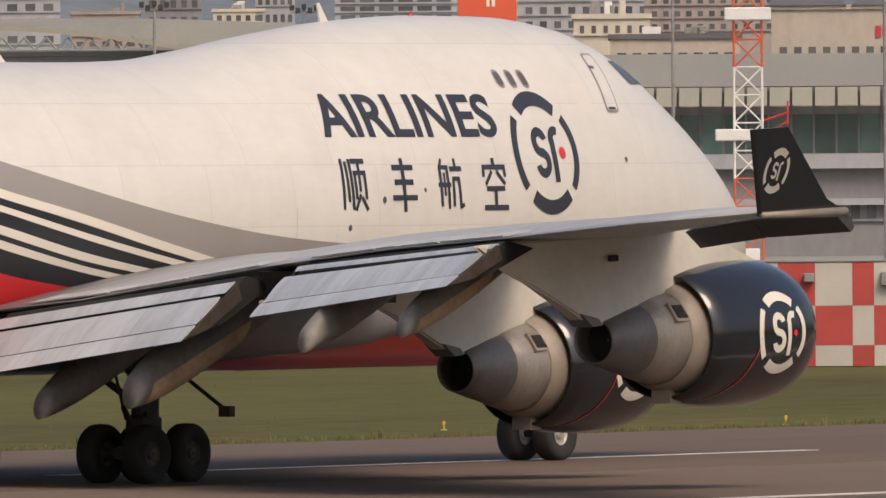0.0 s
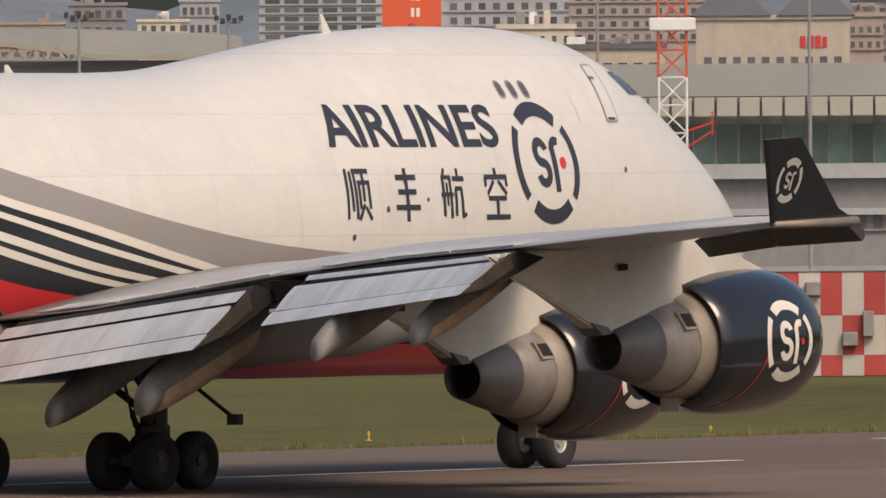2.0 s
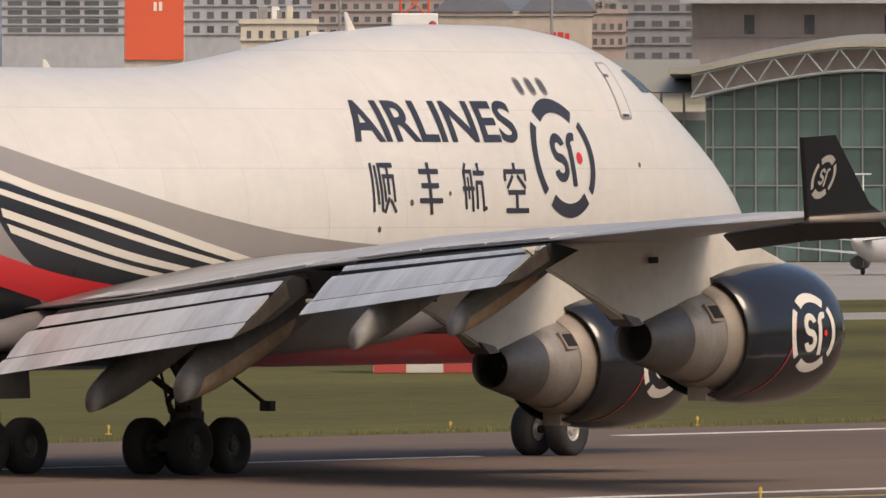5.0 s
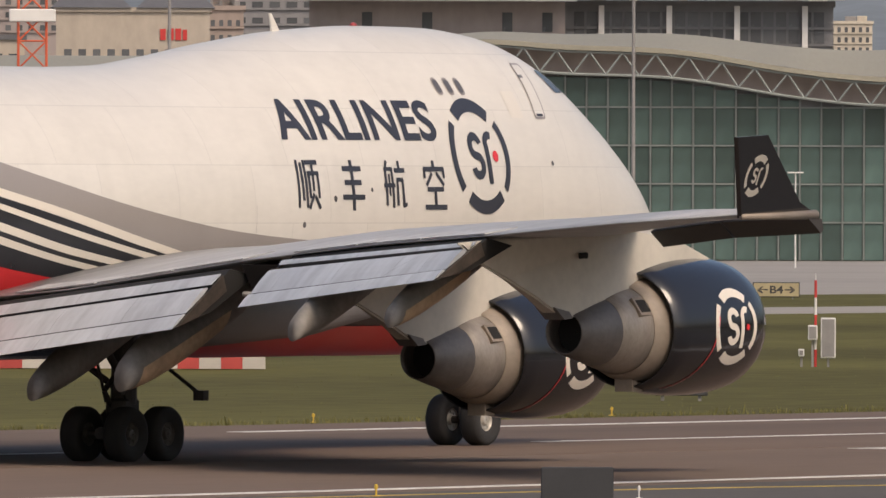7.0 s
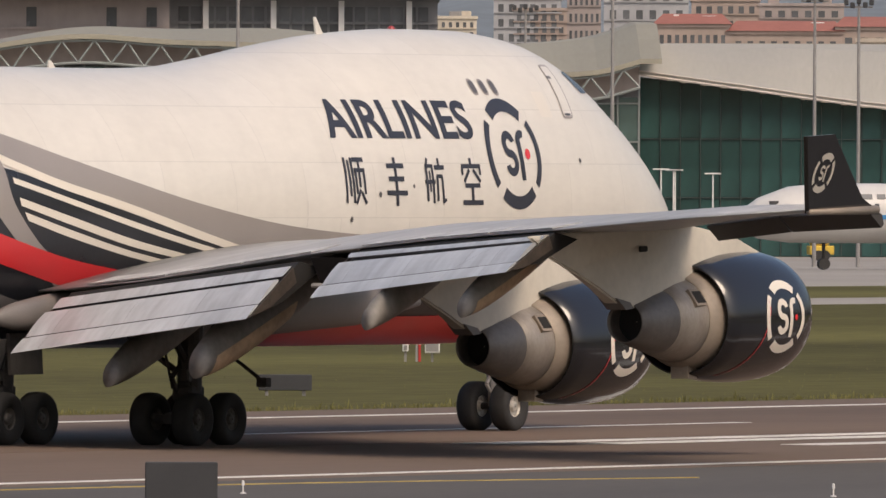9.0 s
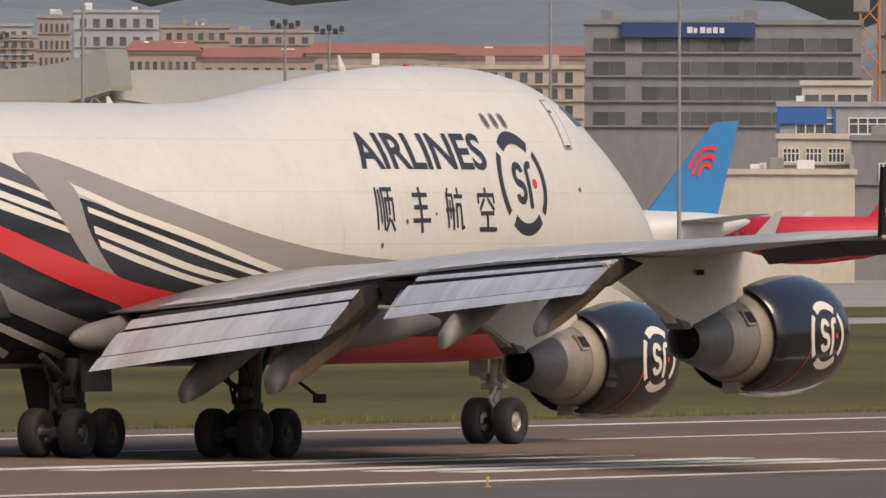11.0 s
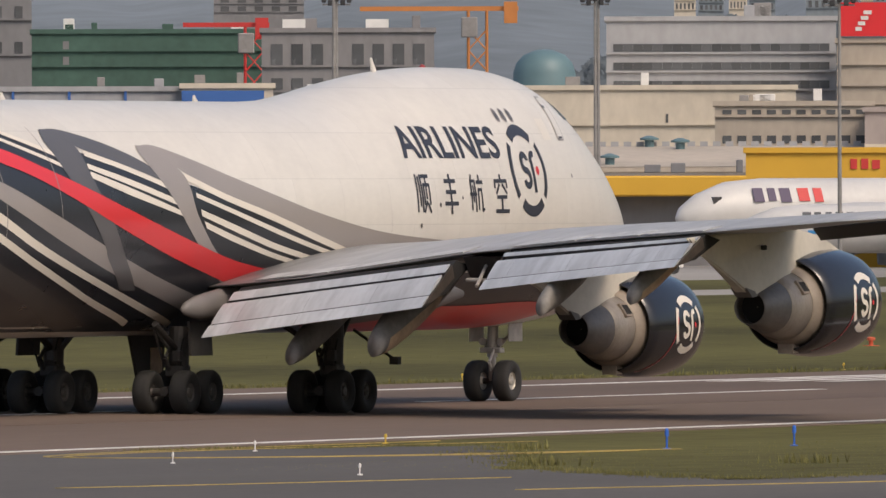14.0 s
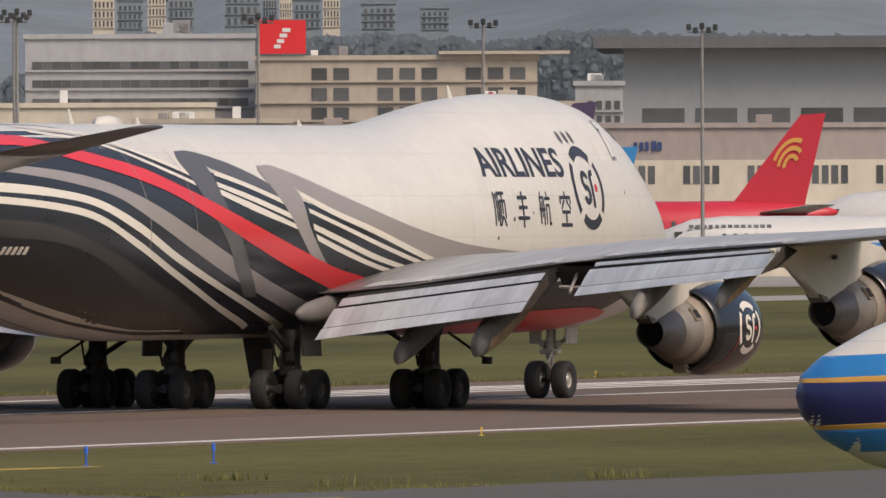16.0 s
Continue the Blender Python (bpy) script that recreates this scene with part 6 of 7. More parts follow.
th, w, zt, zb = building("cargo_shed", "cargo shed with a yellow and cream canopy", 24.342, 0.048, 22.517, -0.068, 1330, M_BDGREY, depth=20)
part("canopy", one_box(-w / 2, -w / 2 + w * 0.337, -2.5, -0.02, zt - 1.6, zt + 0.2, bevel=0.15), M_CREAMW, th, "cream canopy")
part("canopy", one_box(-w / 2 + w * 0.337, w / 2, -2.5, -0.02, zt - 1.5, zt + 0.2, bevel=0.15), M_YELLOWW, th, "yellow canopy")
for k in range(5):
    part("canopy_panel", one_box(-w / 2 + 1.5 + k * 3.6, -w / 2 + 4.3 + k * 3.6, -2.7, -2.52, zt - 2.3, zt - 1.7), M_WHITEP, th)
bars_on(th, w / 2 - 6, zt - 1.0, 3.0, 0.8, 3, M_REDP, "red sign marks", -2.52, 3)
th, w, zt, zb = building("cargo_canopy", "long yellow cargo canopy with red marks", 23.078, 0.136, 22.513, 0.064, 1300, M_YELLOWW, depth=8, clutter=False)
bars_on(th, w / 2 - 4.4, zt - 1.3, 2.6, 0.9, 3, M_REDP, "red sign marks", -0.06, 3)
for az, f in ((24.000, 0.35), (23.960, 0.12), (23.830, 0.30), (23.560, 0.10), (23.310, 0.85), (23.750, 0.97), (23.420, 0.97)):
    d = 1400 + 26 * f
    z = up(0.070, 1400) + 0.46 + (up(0.162, 1425) - up(0.070, 1400) - 0.46) * f
    bm = bmesh.new()
    turned(bm, [(-0.4, 0.42), (0.55, 0.42), (0.6, 0.85), (0.75, 0.85), (0.98, 0.2)], "z", 14, True)
    solid("roof_vent", bm, M_TEAL, "small green mushroom roof ventilator", "vent", pose(*spot(az, d, z)), "roof ventilators")
bm = bmesh.new()
turned(bm, [(-26, 3.3), (0, 3.3), (1.1, 2.95), (1.9, 2.2), (2.4, 1.0), (2.5, 0.1)], "z", 24, True)
solid("dome", bm, M_TEAL, "teal sheet dome on a roof", "dome", pose(*spot(23.791, 1700, up(0.422, 1700))), smooth=True)
th, w, zt, zb = building("office_building", "long grey office with louvred ribbon windows", 23.571, 0.605, 22.756, 0.293, 1500, M_BLGREY, [(0.26, 0.345), (0.47, 0.555), (0.68, 0.765)], 22, 0.985, M_PANE)
th, w, zt, zb = building("office_building", "beige concrete office with recessed balconies", 22.754, 0.526, 21.756, 0.293, 1480, M_BEIGE, [(0.12, 0.3), (0.42, 0.62), (0.72, 0.9)], 12, 0.7, M_PANE, gap=(0, 1, 4, 8))
part("billboard", one_box(-w / 2 + 0.2, -w / 2 + 4.6, -0.5, -0.1, zt + 0.6, zt + 3.7), M_RED, th, "red billboard with a white mark")
for k in range(4):
    part("billboard_mark", one_box(-w / 2 + 1.7 + 0.25 * k, -w / 2 + 2.3 + 0.3 * k, -0.56, -0.5, zt + 1.1 + 0.5 * k, zt + 1.45 + 0.5 * k), M_WHITEP, th)
part("roof_frame", one_box(w / 2 - 9, w / 2 + 3, -1, 3, zt + 0.5, zt + 0.8), M_BEIGE, th)
building("low_block", "low beige block with roof clutter", 23.187, 0.303, 22.627, 0.168, 1440, M_BEIGE, [(0.1, 0.22), (0.78, 0.98)], 10, 0.6, M_PANE)
th, w, zt, zb = building("cargo_warehouse", "tan and cream cargo warehouse", 22.656, 0.281, 20.376, 0.279, 1420, M_TAN, depth=25)
zc = up(0.167, 1420)
part("lower_wall", one_box(-w / 2, w / 2, -0.3, -0.02, 0, zc), M_CREAMW, th, "cream lower wall")
for k in range(10):
    x = -w / 2 + w * (k + 0.5) / 10
    for j in range(4):
        part("window", one_box(x - 1.6 + j * 0.85, x - 1.0 + j * 0.85, -0.36, -0.28, zc - 2.1, zc - 0.5), M_PANE, th)
bars_on(th, 2.5, zt - 2.0, 2.6, 0.9, 5, M_BSIGN, "dark sign writing", -0.1, 4)
th, w, zt, zb = building("hangar", "large grey hangar with a dark overhanging roof", 21.450, 0.560, 19.855, 0.273, 1650, M_HANGAR, [(0.73, 0.98)], 8, 0.8, M_PANE, depth=60, clutter=False)
part("eave", one_box(-w / 2 - 3, w / 2 + 3, -3.5, 60, zt + 0.1, zt + 1.3), M_DROOF, th, "dark roof eave")
building("low_block", "pale low block beside the hangar", 21.621, 0.432, 21.451, 0.279, 1500, M_BLGREY, [(0.35, 0.55), (0.7, 0.85)], 5, 0.6, M_PANE)
building("low_block", "beige low block with many windows", 21.996, 0.361, 21.595, 0.287, 1470, M_BEIGE, [(0.3, 0.8)], 14, 0.6, M_PANE)
M_BLUEGL = wallmat("blue_grey_glass_wall", (0.20, 0.235, 0.26))
for xx, ww, yy, mm, tone in ((165, 38, -60, M_CREAMW, "cream"), (208, 45, -50, M_BLUEGL, "blue-grey"), (262, 32, -70, M_CREAMW, "cream"), (298, 46, -60, M_BLUEGL, "blue-grey"), (398, 62, -75, M_BLUEGL, "blue-grey"), (465, 26, -60, M_BLUEGL, "blue-grey"),
                             (495, 22, -55, M_CREAMW, "cream"), (520, 48, -50, M_BLUEGL, "blue-grey"), (572, 30, -60, M_CREAMW, "cream"), (640, 60, -40, M_BLUEGL, "blue-grey"), (745, 50, -30, M_BLUEGL, "blue-grey"), (-650, 160, -50, M_BDGREY, "grey")):
    a0_ = 22.09 - (xx - 784) * 0.002004
    building("apartment_block", "distant %s tower before the wooded hill" % tone, a0_, 0.66 - yy * 0.0016, a0_ - ww * 0.002004, 0.62, 3300, mm, [(0.15, 0.3), (0.4, 0.55), (0.65, 0.8)], 5, 0.5, M_PANE, group="far towers", clutter=False)


def crane(az, el0, d, jib0, jib1, label, material):
    z = up(el0, d)
    th = thing("tower_crane", label, "crane", pose(*spot(az, d), 0, 0, facing(az)))
    bm = bmesh.new()
    for sx in (-0.9, 0.9):
        tube(bm, (sx, -0.9, 0), (sx, -0.9, z), 0.11, 6)
        tube(bm, (sx, 0.9, 0), (sx, 0.9, z), 0.16, 6)
    k = 0.0
    while k < z - 2:
        tube(bm, (-0.9, -0.9, k), (0.9, -0.9, k + 2), 0.08, 5)
        tube(bm, (0.9, -0.9, k), (-0.9, -0.9, k + 2), 0.08, 5)
        k += 2
    part("mast", bm, material, th, "lattice mast")
    bm = bmesh.new()
    box(bm, jib0, jib1, -0.25, 0.25, z, z + 0.45)
    part("jib", bm, material, th)
    part("cab", one_box(-1.6, 0, -1.2, -0.6, z - 2.6, z - 0.6, bevel=0.1), M_POST, th)
    part("counterweight", one_box(jib1 - 1.4, jib1 - 0.1, -0.7, 0.7, z - 1.2, z + 0.9), material, th)
    return th


M_CRANE = mat("orange_crane_steel", (0.52, 0.20, 0.05), 0.6, scale=0.5, var=0.2)
crane(24.028, 0.643, 1580, -11.5, 4.0, "orange tower crane with a long jib", M_CRANE)
crane(25.950, 0.790, 1560, -8, 4.0, "orange tower crane over a site", M_CRANE)
crane(24.820, 0.588, 1590, -7, 1.5, "red tower crane over a site", M_REDP)

# ---- parked airliners ----
def airliner(label, az, d, heading, body, tail_paint, scale=1.0, stripe_paint=None, rear_paint=None, mark_paint=None, group="parked airliners", fin=True, rear_x=19.0, cabin=True):
    """A parked twin-jet; the place is that of its tail."""
    th = thing("parked_airliner", label, "airplane", pose(*spot(az, d), 0, 0, heading), group)
    k = scale

    def P(bm):
        bmesh.ops.scale(bm, vec=(k, k, k), verts=bm.verts)
        return bm
    bm = bmesh.new()
    prof = [(36.0, 0.1, 3.2), (35.6, 0.7, 3.25), (34.5, 1.35, 3.4), (32.5, 1.85, 3.65), (30, 1.98, 3.75), (10, 1.98, 3.75), (6, 1.75, 4.0), (2, 1.1, 4.5), (-0.5, 0.45, 4.9), (-1.3, 0.1, 5.0)]
    loft(bm, [[(x, r * math.cos(2 * math.pi * i / 24), z + r * math.sin(2 * math.pi * i / 24)) for i in range(24)] for x, r, z in prof])
    fz = part("fuselage", P(bm), body, th, "painted fuselage", smooth=True)
    if rear_paint:
        bm = bmesh.new()
        edge = lerp_lin(-rear_x, [(-30.0, 2.0, 3.75), (-10.0, 2.0, 3.75), (-6.0, 1.77, 4.0), (-2.0, 1.12, 4.5)])
        prof2 = [(rear_x, *edge)] + ([(10, 2.0, 3.75)] if rear_x > 10 else []) + [(6, 1.77, 4.0), (2, 1.12, 4.5), (-0.5, 0.47, 4.9), (-1.32, 0.11, 5.0)]
        loft(bm, [[(x + (1.5 * math.sin(2 * math.pi * i / 24) if x == rear_x else 0), r * math.cos(2 * math.pi * i / 24), z + r * math.sin(2 * math.pi * i / 24)) for i in range(24)] for x, r, z in prof2])
        part("rear_paint", P(bm), rear_paint, th, "coloured rear body", smooth=True)
    if fin:
        bm = bmesh.new()
        loft(bm, [[(6.0, -0.2, 5.4), (1.0, -0.12, 5.2), (1.0, 0.12, 5.2), (6.0, 0.2, 5.4)], [(1.2, -0.06, 11.6), (-0.5, -0.05, 11.7), (-0.5, 0.05, 11.7), (1.2, 0.06, 11.6)]])
        part("tail_fin", P(bm), tail_paint, th, "painted tail fin")
    if mark_paint:
        for s in (-1, 1):
            for q in range(3):
                bm = bmesh.new()
                arc(bm, 0, 0, 0.35 + 0.42 * q, 0.58 + 0.42 * q, 30 + 20 * q, 200 - 15 * q)
                for v in bm.verts:
                    v.co = (1.9 - v.co.x * 0.9 - v.co.y * 0.3, s * (0.2 - v.co.y * 0.02), 8.2 + v.co.y * 1.3)
                part("tail_mark", P(bm), mark_paint, th)
    for s in (-1, 1):
        bm = bmesh.new()
        loft(bm, [section(4.5, 0.8, s * 0.6, 4.9, 4.9, 0.3), section(0.6, -1.0, s * 6.2, 5.5, 5.5, 0.12)])
        bmesh.ops.recalc_face_normals(bm, faces=bm.faces)
        part("tailplane", P(bm), M_WING, th, smooth=True)
        bm = bmesh.new()
        loft(bm, [section(22.5, 15.5, s * 1.5, 2.7, 2.7, 0.7), section(14.0, 12.4, s * 17.0, 4.2, 4.2, 0.2)])
        bmesh.ops.recalc_face_normals(bm, faces=bm.faces)
        part("wing", P(bm), M_WING, th, smooth=True)
        bm = bmesh.new()
        loft(bm, [[(14.0, s * 17.0 - 0.05, 4.2), (12.4, s * 17.0 - 0.05, 4.2), (12.4, s * 17.0 + 0.05, 4.2), (14.0, s * 17.0 + 0.05, 4.2)], [(12.2, s * 17.5 - 0.03, 6.2), (11.6, s * 17.5 - 0.03, 6.2), (11.6, s * 17.5 + 0.03, 6.2), (12.2, s * 17.5 + 0.03, 6.2)]])
        part("winglet", P(bm), M_TAILBLUE if tail_paint is M_TAILBLUE else body, th)
        bm = bmesh.new()
        turned(bm, [(19.5, 0.6), (23.4, 0.85), (23.6, 0.95), (22.5, 1.1), (20.5, 1.0), (18.8, 0.7)], "x", 18, True, at=(0, s * 5.7, 1.75))
        part("engine", P(bm), M_POST, th, smooth=True)
        bm = bmesh.new()
        turned(bm, [(-0.2, 0.2), (-0.2, 0.55), (0.2, 0.55), (0.2, 0.2)], "y", 16, True, at=(16.5, s * 3.8, 0.55))
        part("wheel", P(bm), M_TYRE, th)
        bm = bmesh.new()
        tube(bm, (16.5, s * 3.7, 0.5), (16.5, s * 3.6, 2.4), 0.14, 8)
        part("leg", P(bm), M_POST, th)
        if stripe_paint:
            bm = bmesh.new()
            box(bm, 10, 30, s * 1.99 - 0.01, s * 1.99 + 0.01, 3.35, 3.65)
            part("body_stripe", P(bm), stripe_paint, th)
    bm = bmesh.new()
    tube(bm, (30, 0, 0.4), (30, 0, 2.4), 0.12, 8)
    turned(bm, [(-0.35, 0.38), (0.35, 0.38)], "y", 14, True, at=(30, 0, 0.4))
    part("nose_leg", P(bm), M_TYRE, th)
    for j in range(26 if cabin else 0):
        for s in (-1, 1):
            ob = new("window", pane_small)
            ob.parent, ob.location, ob.scale = th, ((9 + j * 0.85) * k, s * 1.965 * k, 4.2 * k), (k, k, k)
    bm = bmesh.new()
    box(bm, 33.4, 34.0, -1.35, 1.35, 4.1, 4.55)
    part("cockpit_window", P(bm), M_GLASS, th)
    return th


pane_small = link_mesh("window", one_box(-0.14, 0.14, -0.03, 0.03, -0.2, 0.2), M_PANE)
M_TAILRED = mat("red_tail_paint", (0.50, 0.025, 0.045), 0.4, scale=0.5, var=0.08)
M_TAILBLUE = mat("blue_tail_paint", (0.03, 0.20, 0.46), 0.4, scale=0.5, var=0.08)
M_TAILPURP = mat("purple_tail_paint", (0.05, 0.032, 0.08), 0.4, scale=0.5, var=0.08)
M_GOLD = mat("gold_mark_paint", (0.60, 0.33, 0.07), 0.4, scale=0.5, var=0.08)
AW = mat("parked_airliner_white", (0.54, 0.53, 0.51), 0.4, scale=0.3, var=0.1, fine=2)
airliner("white and red parked airliner with a red tail", 25.712, 1290, 112, AW, M_TAILRED, 0.95, M_TAILRED, M_TAILRED, M_GOLD)
airliner("white and red parked airliner with a red tail", 24.70, 1290, 72, AW, M_TAILRED, 0.95, M_TAILRED, M_TAILRED, M_GOLD)
airliner("white and red parked airliner with a red tail", 20.76, 1250, 112, AW, M_TAILRED, 1.14, M_TAILRED, M_TAILRED, M_GOLD)
freighter = airliner("white parked freighter with a purple tail and red marks", 21.57, 1300, 141, AW, M_TAILPURP, 1.25, M_TAILPURP, M_TAILPURP, None, rear_x=8.5, cabin=False)
southern = airliner("white parked airliner with a blue tail and dark title marks", 21.56, 1180, 118, AW, M_TAILBLUE, 0.9, M_TAILBLUE, None, M_RED)
airliner("white parked airliner with a blue tail", 21.42, 1230, 118, AW, M_TAILBLUE, 0.92, M_TAILBLUE, None, M_RED)
southern_twin = airliner("white parked airliner with small dark windows and title marks", 19.72, 1180, 118, AW, M_TAILBLUE, 0.95, M_TAILBLUE)
airliner("white parked airliner with a red body line", 18.76, 1290, 112, AW, M_TAILRED, 1.3, M_TAILRED)
belly_line = airliner("white parked airliner with a blue belly line and dark title marks", 26.44, 1120, 132, AW, M_TAILBLUE, 1.04, M_TAILBLUE, None, M_RED)
airliner("small white parked business jet", 30.64, 1100, 14, AW, M_WHITE, 0.48, None, None, None)



def title_bars(th, k, x0, x1, z, h, n, material, label, seed=1):
    """Plain bars along the upper side of a parked airliner's body, in the body's own units."""
    r = random.Random(seed)
    rise = z - 3.75
    lean = math.asin(rise / 1.98)
    step_ = (x1 - x0) / n
    for i in range(n):
        m = Matrix.Translation((k * (x0 + step_ * (i + 0.5)), k * 2.0 * math.cos(lean), k * z)) @ Matrix.Rotation(lean, 4, "X")
        hw_ = k * step_ * r.uniform(0.28, 0.4)
        part("lettering", one_box(-hw_, hw_, -0.02, 0.02, -k * h / 2 * r.uniform(0.8, 1), k * h / 2, m=m), material, th, label)


title_bars(freighter, 1.25, 26.2, 28.3, 4.65, 1.0, 2, M_REDP, "red block mark")
title_bars(freighter, 1.25, 28.6, 31.5, 4.65, 1.0, 3, M_TAILPURP, "purple block mark", 2)
# black block stands in for the shade inside the open door
part("cargo_door", one_box(15.0 * 1.25, 17.2 * 1.25, 1.25 * 1.75, 1.25 * 2.02, 1.25 * 3.0, 1.25 * 5.2, bevel=0.1), M_BLACK, freighter, "open cargo door, its shade painted black")
title_bars(southern, 0.9, 17.9, 23.2, 4.95, 0.3, 13, M_PANE, "dark title bars")
title_bars(southern, 0.9, 25.2, 30.5, 4.95, 0.38, 6, M_PANE, "dark title bars", 3)
title_bars(southern_twin, 0.95, 26.5, 33.0, 4.95, 0.3, 13, M_PANE, "dark title bars", 5)
title_bars(belly_line, 1.04, 24.0, 31.0, 4.85, 0.4, 7, M_PANE, "dark title bars", 4)

# nose of a waiting airliner close to the stand
M_NBLUE = mat("mid_blue_stripe_paint", (0.03, 0.20, 0.50), 0.35, scale=0.5, var=0.08, coat=0.3)
M_NNAVY = mat("deep_navy_stripe_paint", (0.018, 0.02, 0.10), 0.35, scale=0.5, var=0.08, coat=0.3)
near_az, near_d = 20.844, 266
near = thing("waiting_airliner", "white airliner nose with blue and navy stripes", "airplane", pose(*spot(near_az, near_d), 0, 0, near_az + 100))
prof = [(0.0, 0.03, 3.02), (-0.1, 0.33, 3.0), (-0.45, 0.68, 2.97), (-1.2, 1.10, 2.97), (-2.2, 1.45, 3.05), (-3.6, 1.76, 3.25), (-5.5, 1.93, 3.55), (-9, 1.98, 3.75), (-30, 1.98, 3.75)]
dense = []
for a, b in zip(prof, prof[1:]):
    for i in range(4):
        dense.append(tuple(p_ + (q_ - p_) * i / 4 for p_, q_ in zip(a, b)))
dense.append(prof[-1])


def nose_band(z_lo, z_hi, out):
    """A band of the nose's skin between two heights that rise towards the tail."""
    bm = bmesh.new()
    rings = []
    for x, r, z in dense:
        lo = max(-1, min(1, (z_lo(x) - z) / r))
        hi = max(-1, min(1, (z_hi(x) - z) / r))
        a0, a1 = math.asin(lo), math.asin(hi)
        ring = []
        for i in range(9):
            a = a0 + (a1 - a0) * i / 8
            ring.append((x, (r + out) * math.cos(a), z + (r + out) * math.sin(a)))
        rings.append(ring + [(x_, -y_, z_) for x_, y_, z_ in reversed(ring)])
    loft(bm, rings, closed=False)
    return bm


bm = bmesh.new()
loft(bm, [[(x, r * math.cos(2 * math.pi * i / 40), z + r * math.sin(2 * math.pi * i / 40)) for i in range(40)] for x, r, z in dense])
part("fuselage", bm, M_WHITE, near, "white fuselage", smooth=True)
for lo, hi, m_, out in ((2.50, 3.20, M_NNAVY, 0.008), (3.20, 3.27, M_GOLD, 0.010), (3.27, 3.62, M_NBLUE, 0.008), (2.43, 2.50, M_GOLD, 0.010), (2.05, 2.43, M_NBLUE, 0.008)):
    part("nose_stripe", nose_band(lambda x, v=lo: v - 0.03 * x, lambda x, v=hi: v - 0.05 * x, out), m_, near, "painted stripe", smooth=True)
bm = bmesh.new()
tube(bm, (-5.0, 0, 0.4), (-5.0, 0, 2.2), 0.12, 8)
for dy in (-0.25, 0.25):
    turned(bm, [(-0.1, 0.2), (-0.12, 0.38), (0.12, 0.38), (0.1, 0.2)], "y", 16, True, at=(-5.0, dy, 0.38))
part("nose_leg", bm, M_TYRE, near)

# ---- ground vehicles on the apron ----
def ground_vehicle(az, d, length, body, label):
    th = thing("ground_vehicle", label, "vehicle", pose(*spot(az, d), 0, 0, facing(az) + 8), "apron vehicles")
    part("body", one_box(-length / 2, length / 2, -0.9, 0.9, 0.45, 1.15, bevel=0.08), body, th)
    part("cab", one_box(-length / 2 + 0.2, -length / 2 + 1.5, -0.85, 0.85, 1.152, 2.0, bevel=0.12), body, th)
    part("windscreen", one_box(-length / 2 + 0.35, -length / 2 + 1.35, -0.88, -0.855, 1.3, 1.8), M_GLASS, th)
    for sx in (-length / 2 + 0.7, length / 2 - 0.7):
        for sy in (-0.8, 0.8):
            bm = bmesh.new()
            turned(bm, [(-0.12, 0.15), (-0.13, 0.4), (0.13, 0.4), (0.12, 0.15)], "y", 14, True, at=(sx, sy, 0.4))
            part("wheel", bm, M_TYRE, th)
    return th


for az, d, ln, m_ in ((28.0, 1240, 1.9, M_YELLOW), (23.4, 1200, 4.0, M_WHITEP), (22.9, 1210, 3.4, M_YELLOW)):
    ground_vehicle(az, d, ln, m_, "small %s apron vehicle" % ("yellow four-wheeled" if m_ is M_YELLOW else "white four-wheeled"))
edge_light(588.7, 53.8, M_ORANGE, "low orange marker in the grass", 0.36, 0.17)

# ---- trees and far hill ----
M_LEAF = mat("dark_green_leaves", (0.055, 0.075, 0.035), 0.9, scale=0.4, var=0.4, fine=3, island=0.45, spec=0.1)
M_BARK = mat("grey_brown_bark", (0.10, 0.08, 0.065), 0.9, scale=2, var=0.3)


def tree(az, d, el, size, n=900, seed=1):
    r = random.Random(seed)
    th = thing("tree", "small round-crowned dark green tree", "tree", pose(*spot(az, d)), "trees")
    z1 = up(el, d)
    bm = bmesh.new()
    tube(bm, (0, 0, 0), (0.1, 0, z1 - size), 0.22, 8, 0.14)
    for k in range(6):
        a = k * 1.05
        tube(bm, (0.1, 0, z1 - size * 1.2), (math.cos(a) * size * 0.6, math.sin(a) * size * 0.6, z1 - size * 0.35), 0.09, 6, 0.03)
    part("trunk", bm, M_BARK, th)
    verts, faces = [], []
    for _ in range(n):
        c = Vector((r.gauss(0, 1), r.gauss(0, 1), r.gauss(0, 1))).normalized() * size * r.uniform(0.5, 1.0) ** 0.6 * r.choice((0.75, 0.9, 1.0, 1.1))
        c = Vector((c.x * 1.25, c.y * 1.1, c.z * 0.72 + z1 - size * 0.7))
        u = Vector((r.gauss(0, 1), r.gauss(0, 1), r.gauss(0, 1))).normalized() * r.uniform(0.12, 0.3)
        w_ = u.orthogonal().normalized() * r.uniform(0.1, 0.22)
        k = len(verts)
        verts += [c - u, c + w_, c + u, c - w_]
        faces.append((k, k + 1, k + 2, k + 3))
    me = bpy.data.meshes.new("crown")
    me.from_pydata([tuple(v) for v in verts], [], faces)
    me.materials.append(M_LEAF)
    ob = new("crown", me)
    ob.parent = th
    return th


tree(24.10, 1440, 0.318, 2.5, 800, 2)
tree(22.436, 1380, 0.156, 2.8, 900, 3)
tree(24.242, 1435, 0.241, 1.6, 500, 4)

# the hill's pale blue-grey carries the distance haze in its colour
M_HILL = mat("haze_tinted_hill", (0.19, 0.22, 0.245), 0.95, scale=0.006, var=0.25, fine=0.06, spec=0.0)
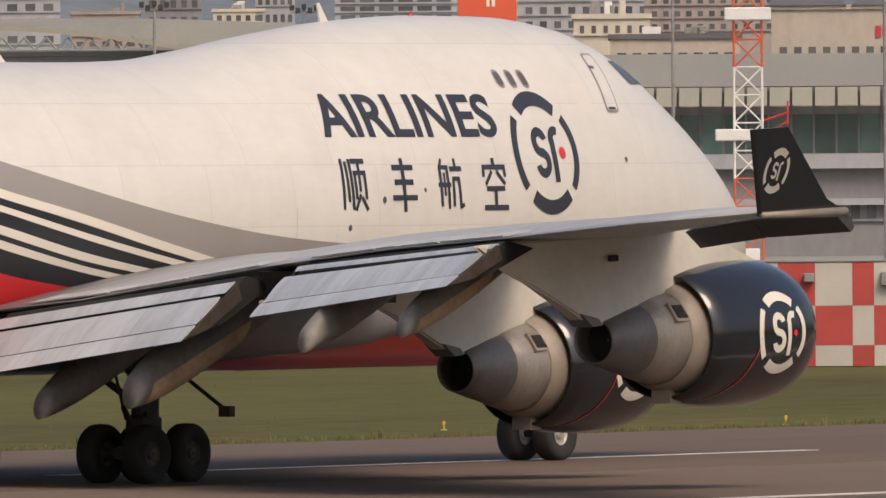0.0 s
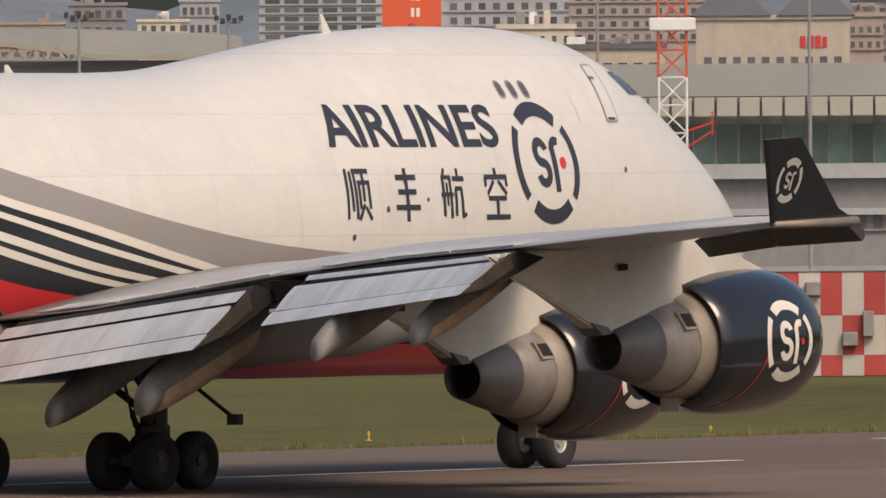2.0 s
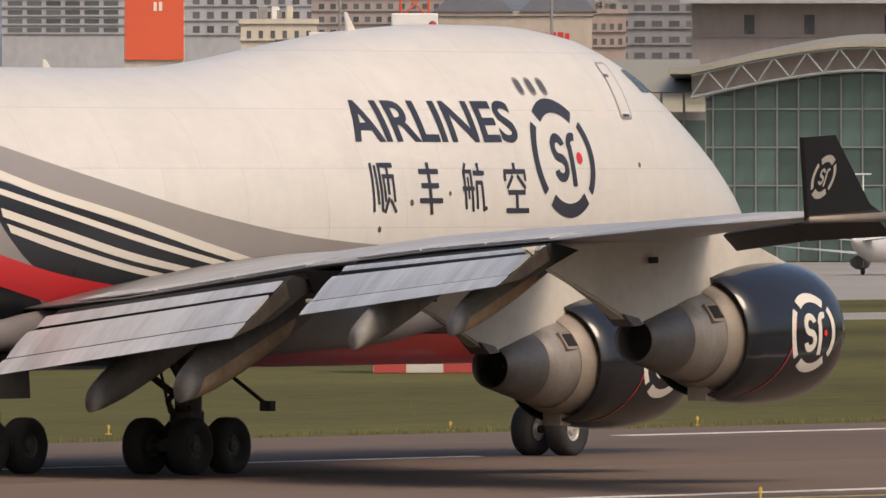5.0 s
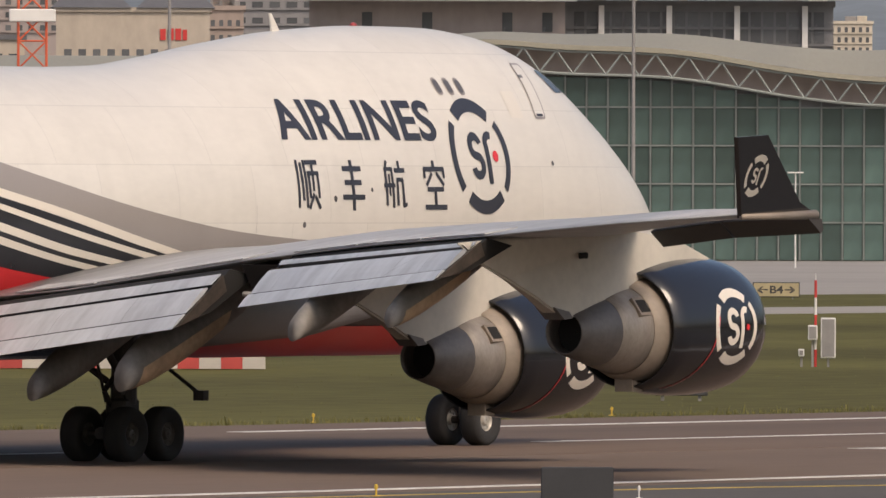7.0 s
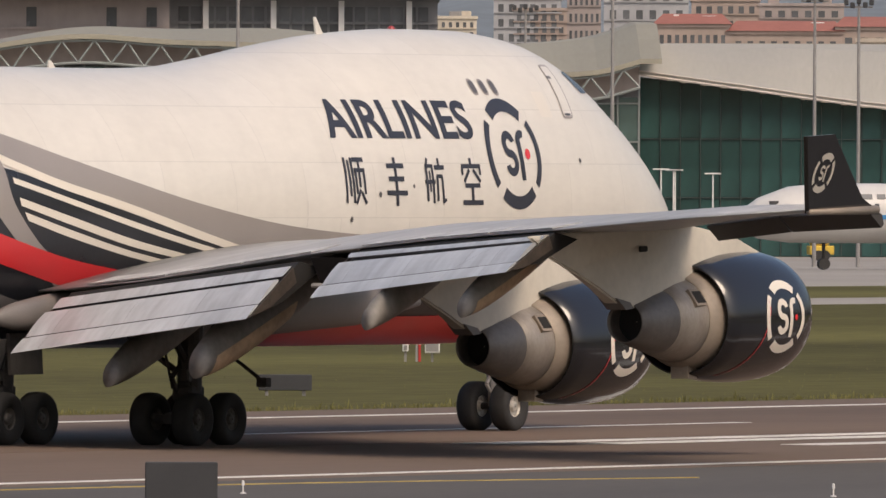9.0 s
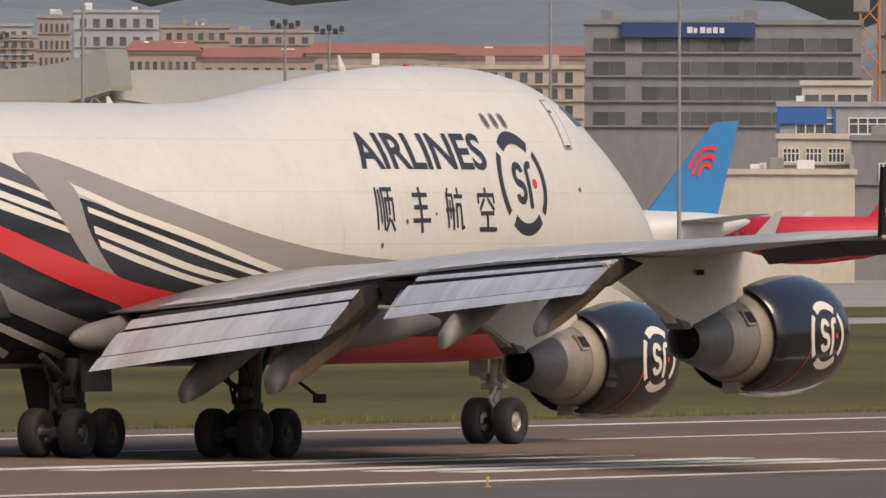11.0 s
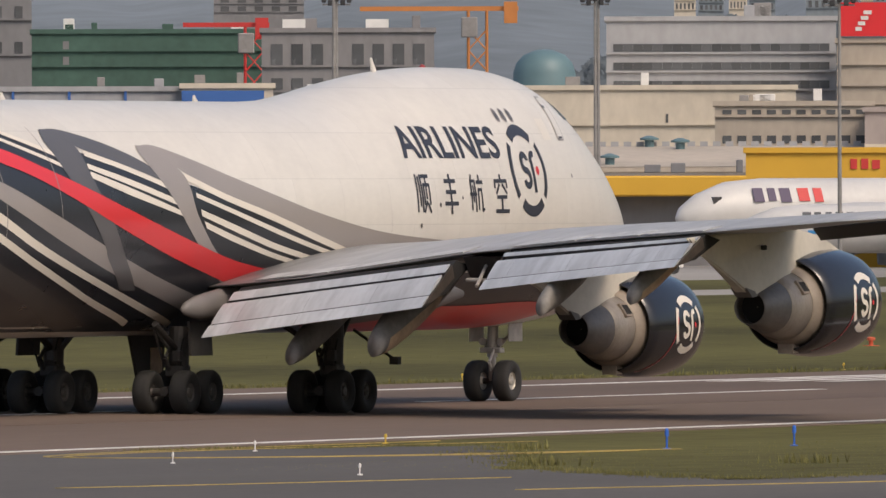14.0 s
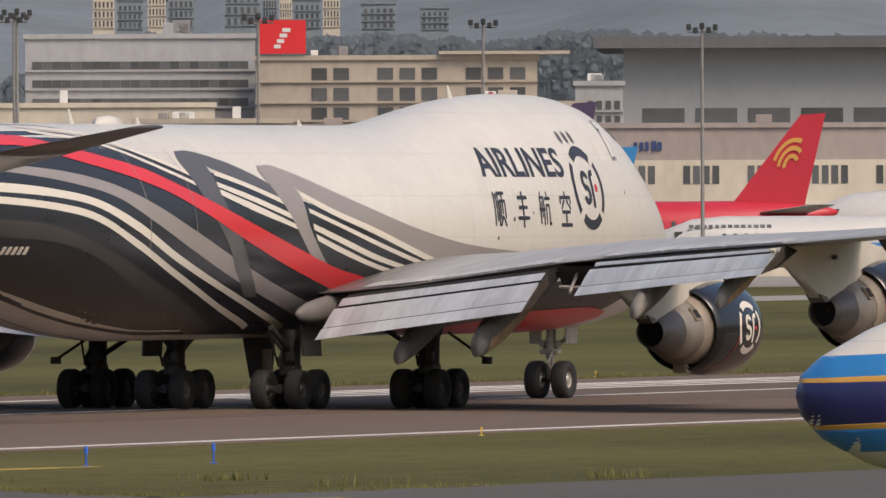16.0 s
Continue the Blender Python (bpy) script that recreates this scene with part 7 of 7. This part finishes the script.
bm = bmesh.new()
grid = []
for i in range(161):
    az = 8 + 40 * i / 160
    crest = (0.80 + 0.22 * noise.noise((az * 0.9, 0.3, 0)) + 0.10 * noise.noise((az * 3.1, 1.7, 0)) + 0.03 * noise.noise((az * 17, 4.0, 0)))
    if az < 22.5:
        crest += min(0.5, (22.5 - az) * 0.35)
    col = []
    for j in range(13):
        d = 3600 + 70 * j
        s = j / 12
        z = up(crest, 4400) * (s ** 0.8) + 3 * noise.noise((az * 9, j * 0.7, 2))
        col.append(bm.verts.new(spot(az, d, z if j else -2)))
    grid.append(col)
for a, b in zip(grid, grid[1:]):
    for j in range(12):
        bm.faces.new((a[j], b[j], b[j + 1], a[j + 1]))
bmesh.ops.recalc_face_normals(bm, faces=bm.faces)
solid("far_hill", bm, M_HILL, "wooded hill behind the city, haze painted into its colour", "hill", kind="structure", smooth=True)


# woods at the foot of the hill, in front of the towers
# blue-grey haze is mixed into the leaf colour
M_WOODS = mat("haze_tinted_leaves", (0.145, 0.172, 0.195), 0.95, scale=0.02, var=0.15, fine=0.3, spec=0.0, island=0.09)
wr = random.Random(21)
verts, faces = [], []
for _ in range(20000):
    az = wr.uniform(20.2, 23.75)
    top_el = 0.60 - 0.5 * max(0.0, az - 23.3) + 0.035 * noise.noise((az * 2.3, 0.0, 7.0)) + 0.03 * noise.noise((az * 11.0, 3.0, 1.0)) + 0.02 * noise.noise((az * 37.0, 5.0, 2.0))
    d = wr.uniform(3180, 3260)
    el = top_el - 0.26 * wr.random() ** 1.8
    c = spot(az, d, up(el, d))
    side_ = Vector((math.sin(radians(az)), -math.cos(radians(az)), 0))
    turn_ = wr.uniform(0, 3.14)
    u = (side_ * math.cos(turn_) + Vector((0, 0, 1)) * math.sin(turn_)) * wr.uniform(0.4, 1.1)
    v = (Vector((0, 0, 1)) * math.cos(turn_) - side_ * math.sin(turn_)) * wr.uniform(0.4, 0.9) + spot(az, 1.0, 0).normalized() * wr.uniform(-0.3, 0.3)
    k = len(verts)
    verts += [tuple(c - u), tuple(c + v), tuple(c + u), tuple(c - v)]
    faces.append((k, k + 1, k + 2, k + 3))
for _ in range(260):
    az = wr.uniform(20.2, 23.5)
    d = wr.uniform(3180, 3260)
    c = spot(az, d)
    k = len(verts)
    verts += [tuple(c), (c.x + 0.5, c.y - 0.5, 0.0), (c.x + 0.25, c.y - 0.25, up(0.56, d))]
    faces.append((k, k + 1, k + 2))
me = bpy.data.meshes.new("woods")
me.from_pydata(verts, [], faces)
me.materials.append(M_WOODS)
tagged(new("woods", me), "dark woods below the far towers, haze painted into their colour", "trees", kind="stuff")


def motions():
    """The jet gathers speed along the runway; its wheels roll with it."""
    walk(jet, [(t, pose(x, y, 0, 0, 0, head)) for t, x, y, head in PLANE_ROWS])
    ts = [r[0] for r in PLANE_ROWS]
    run = [r[1] for r in PLANE_ROWS]
    rows, last = [(0.0, 0.0)], 0.0
    for k in range(1, 481):
        t = k / FPS
        i = max(j for j in range(len(ts) - 1) if ts[j] <= t + 1e-6)
        x = run[i] + (run[i + 1] - run[i]) * (t - ts[i]) / (ts[i + 1] - ts[i])
        a = math.degrees((x - run[0]) / 0.60)
        if a - last > 42 or k == 480:
            rows.append((t, a))
            last = a
    for ob, x, y in WHEELS:
        walk(ob, [(t, pose(x, y, 0.60, 0, a % 360, 0)) for t, a in rows])


motions()
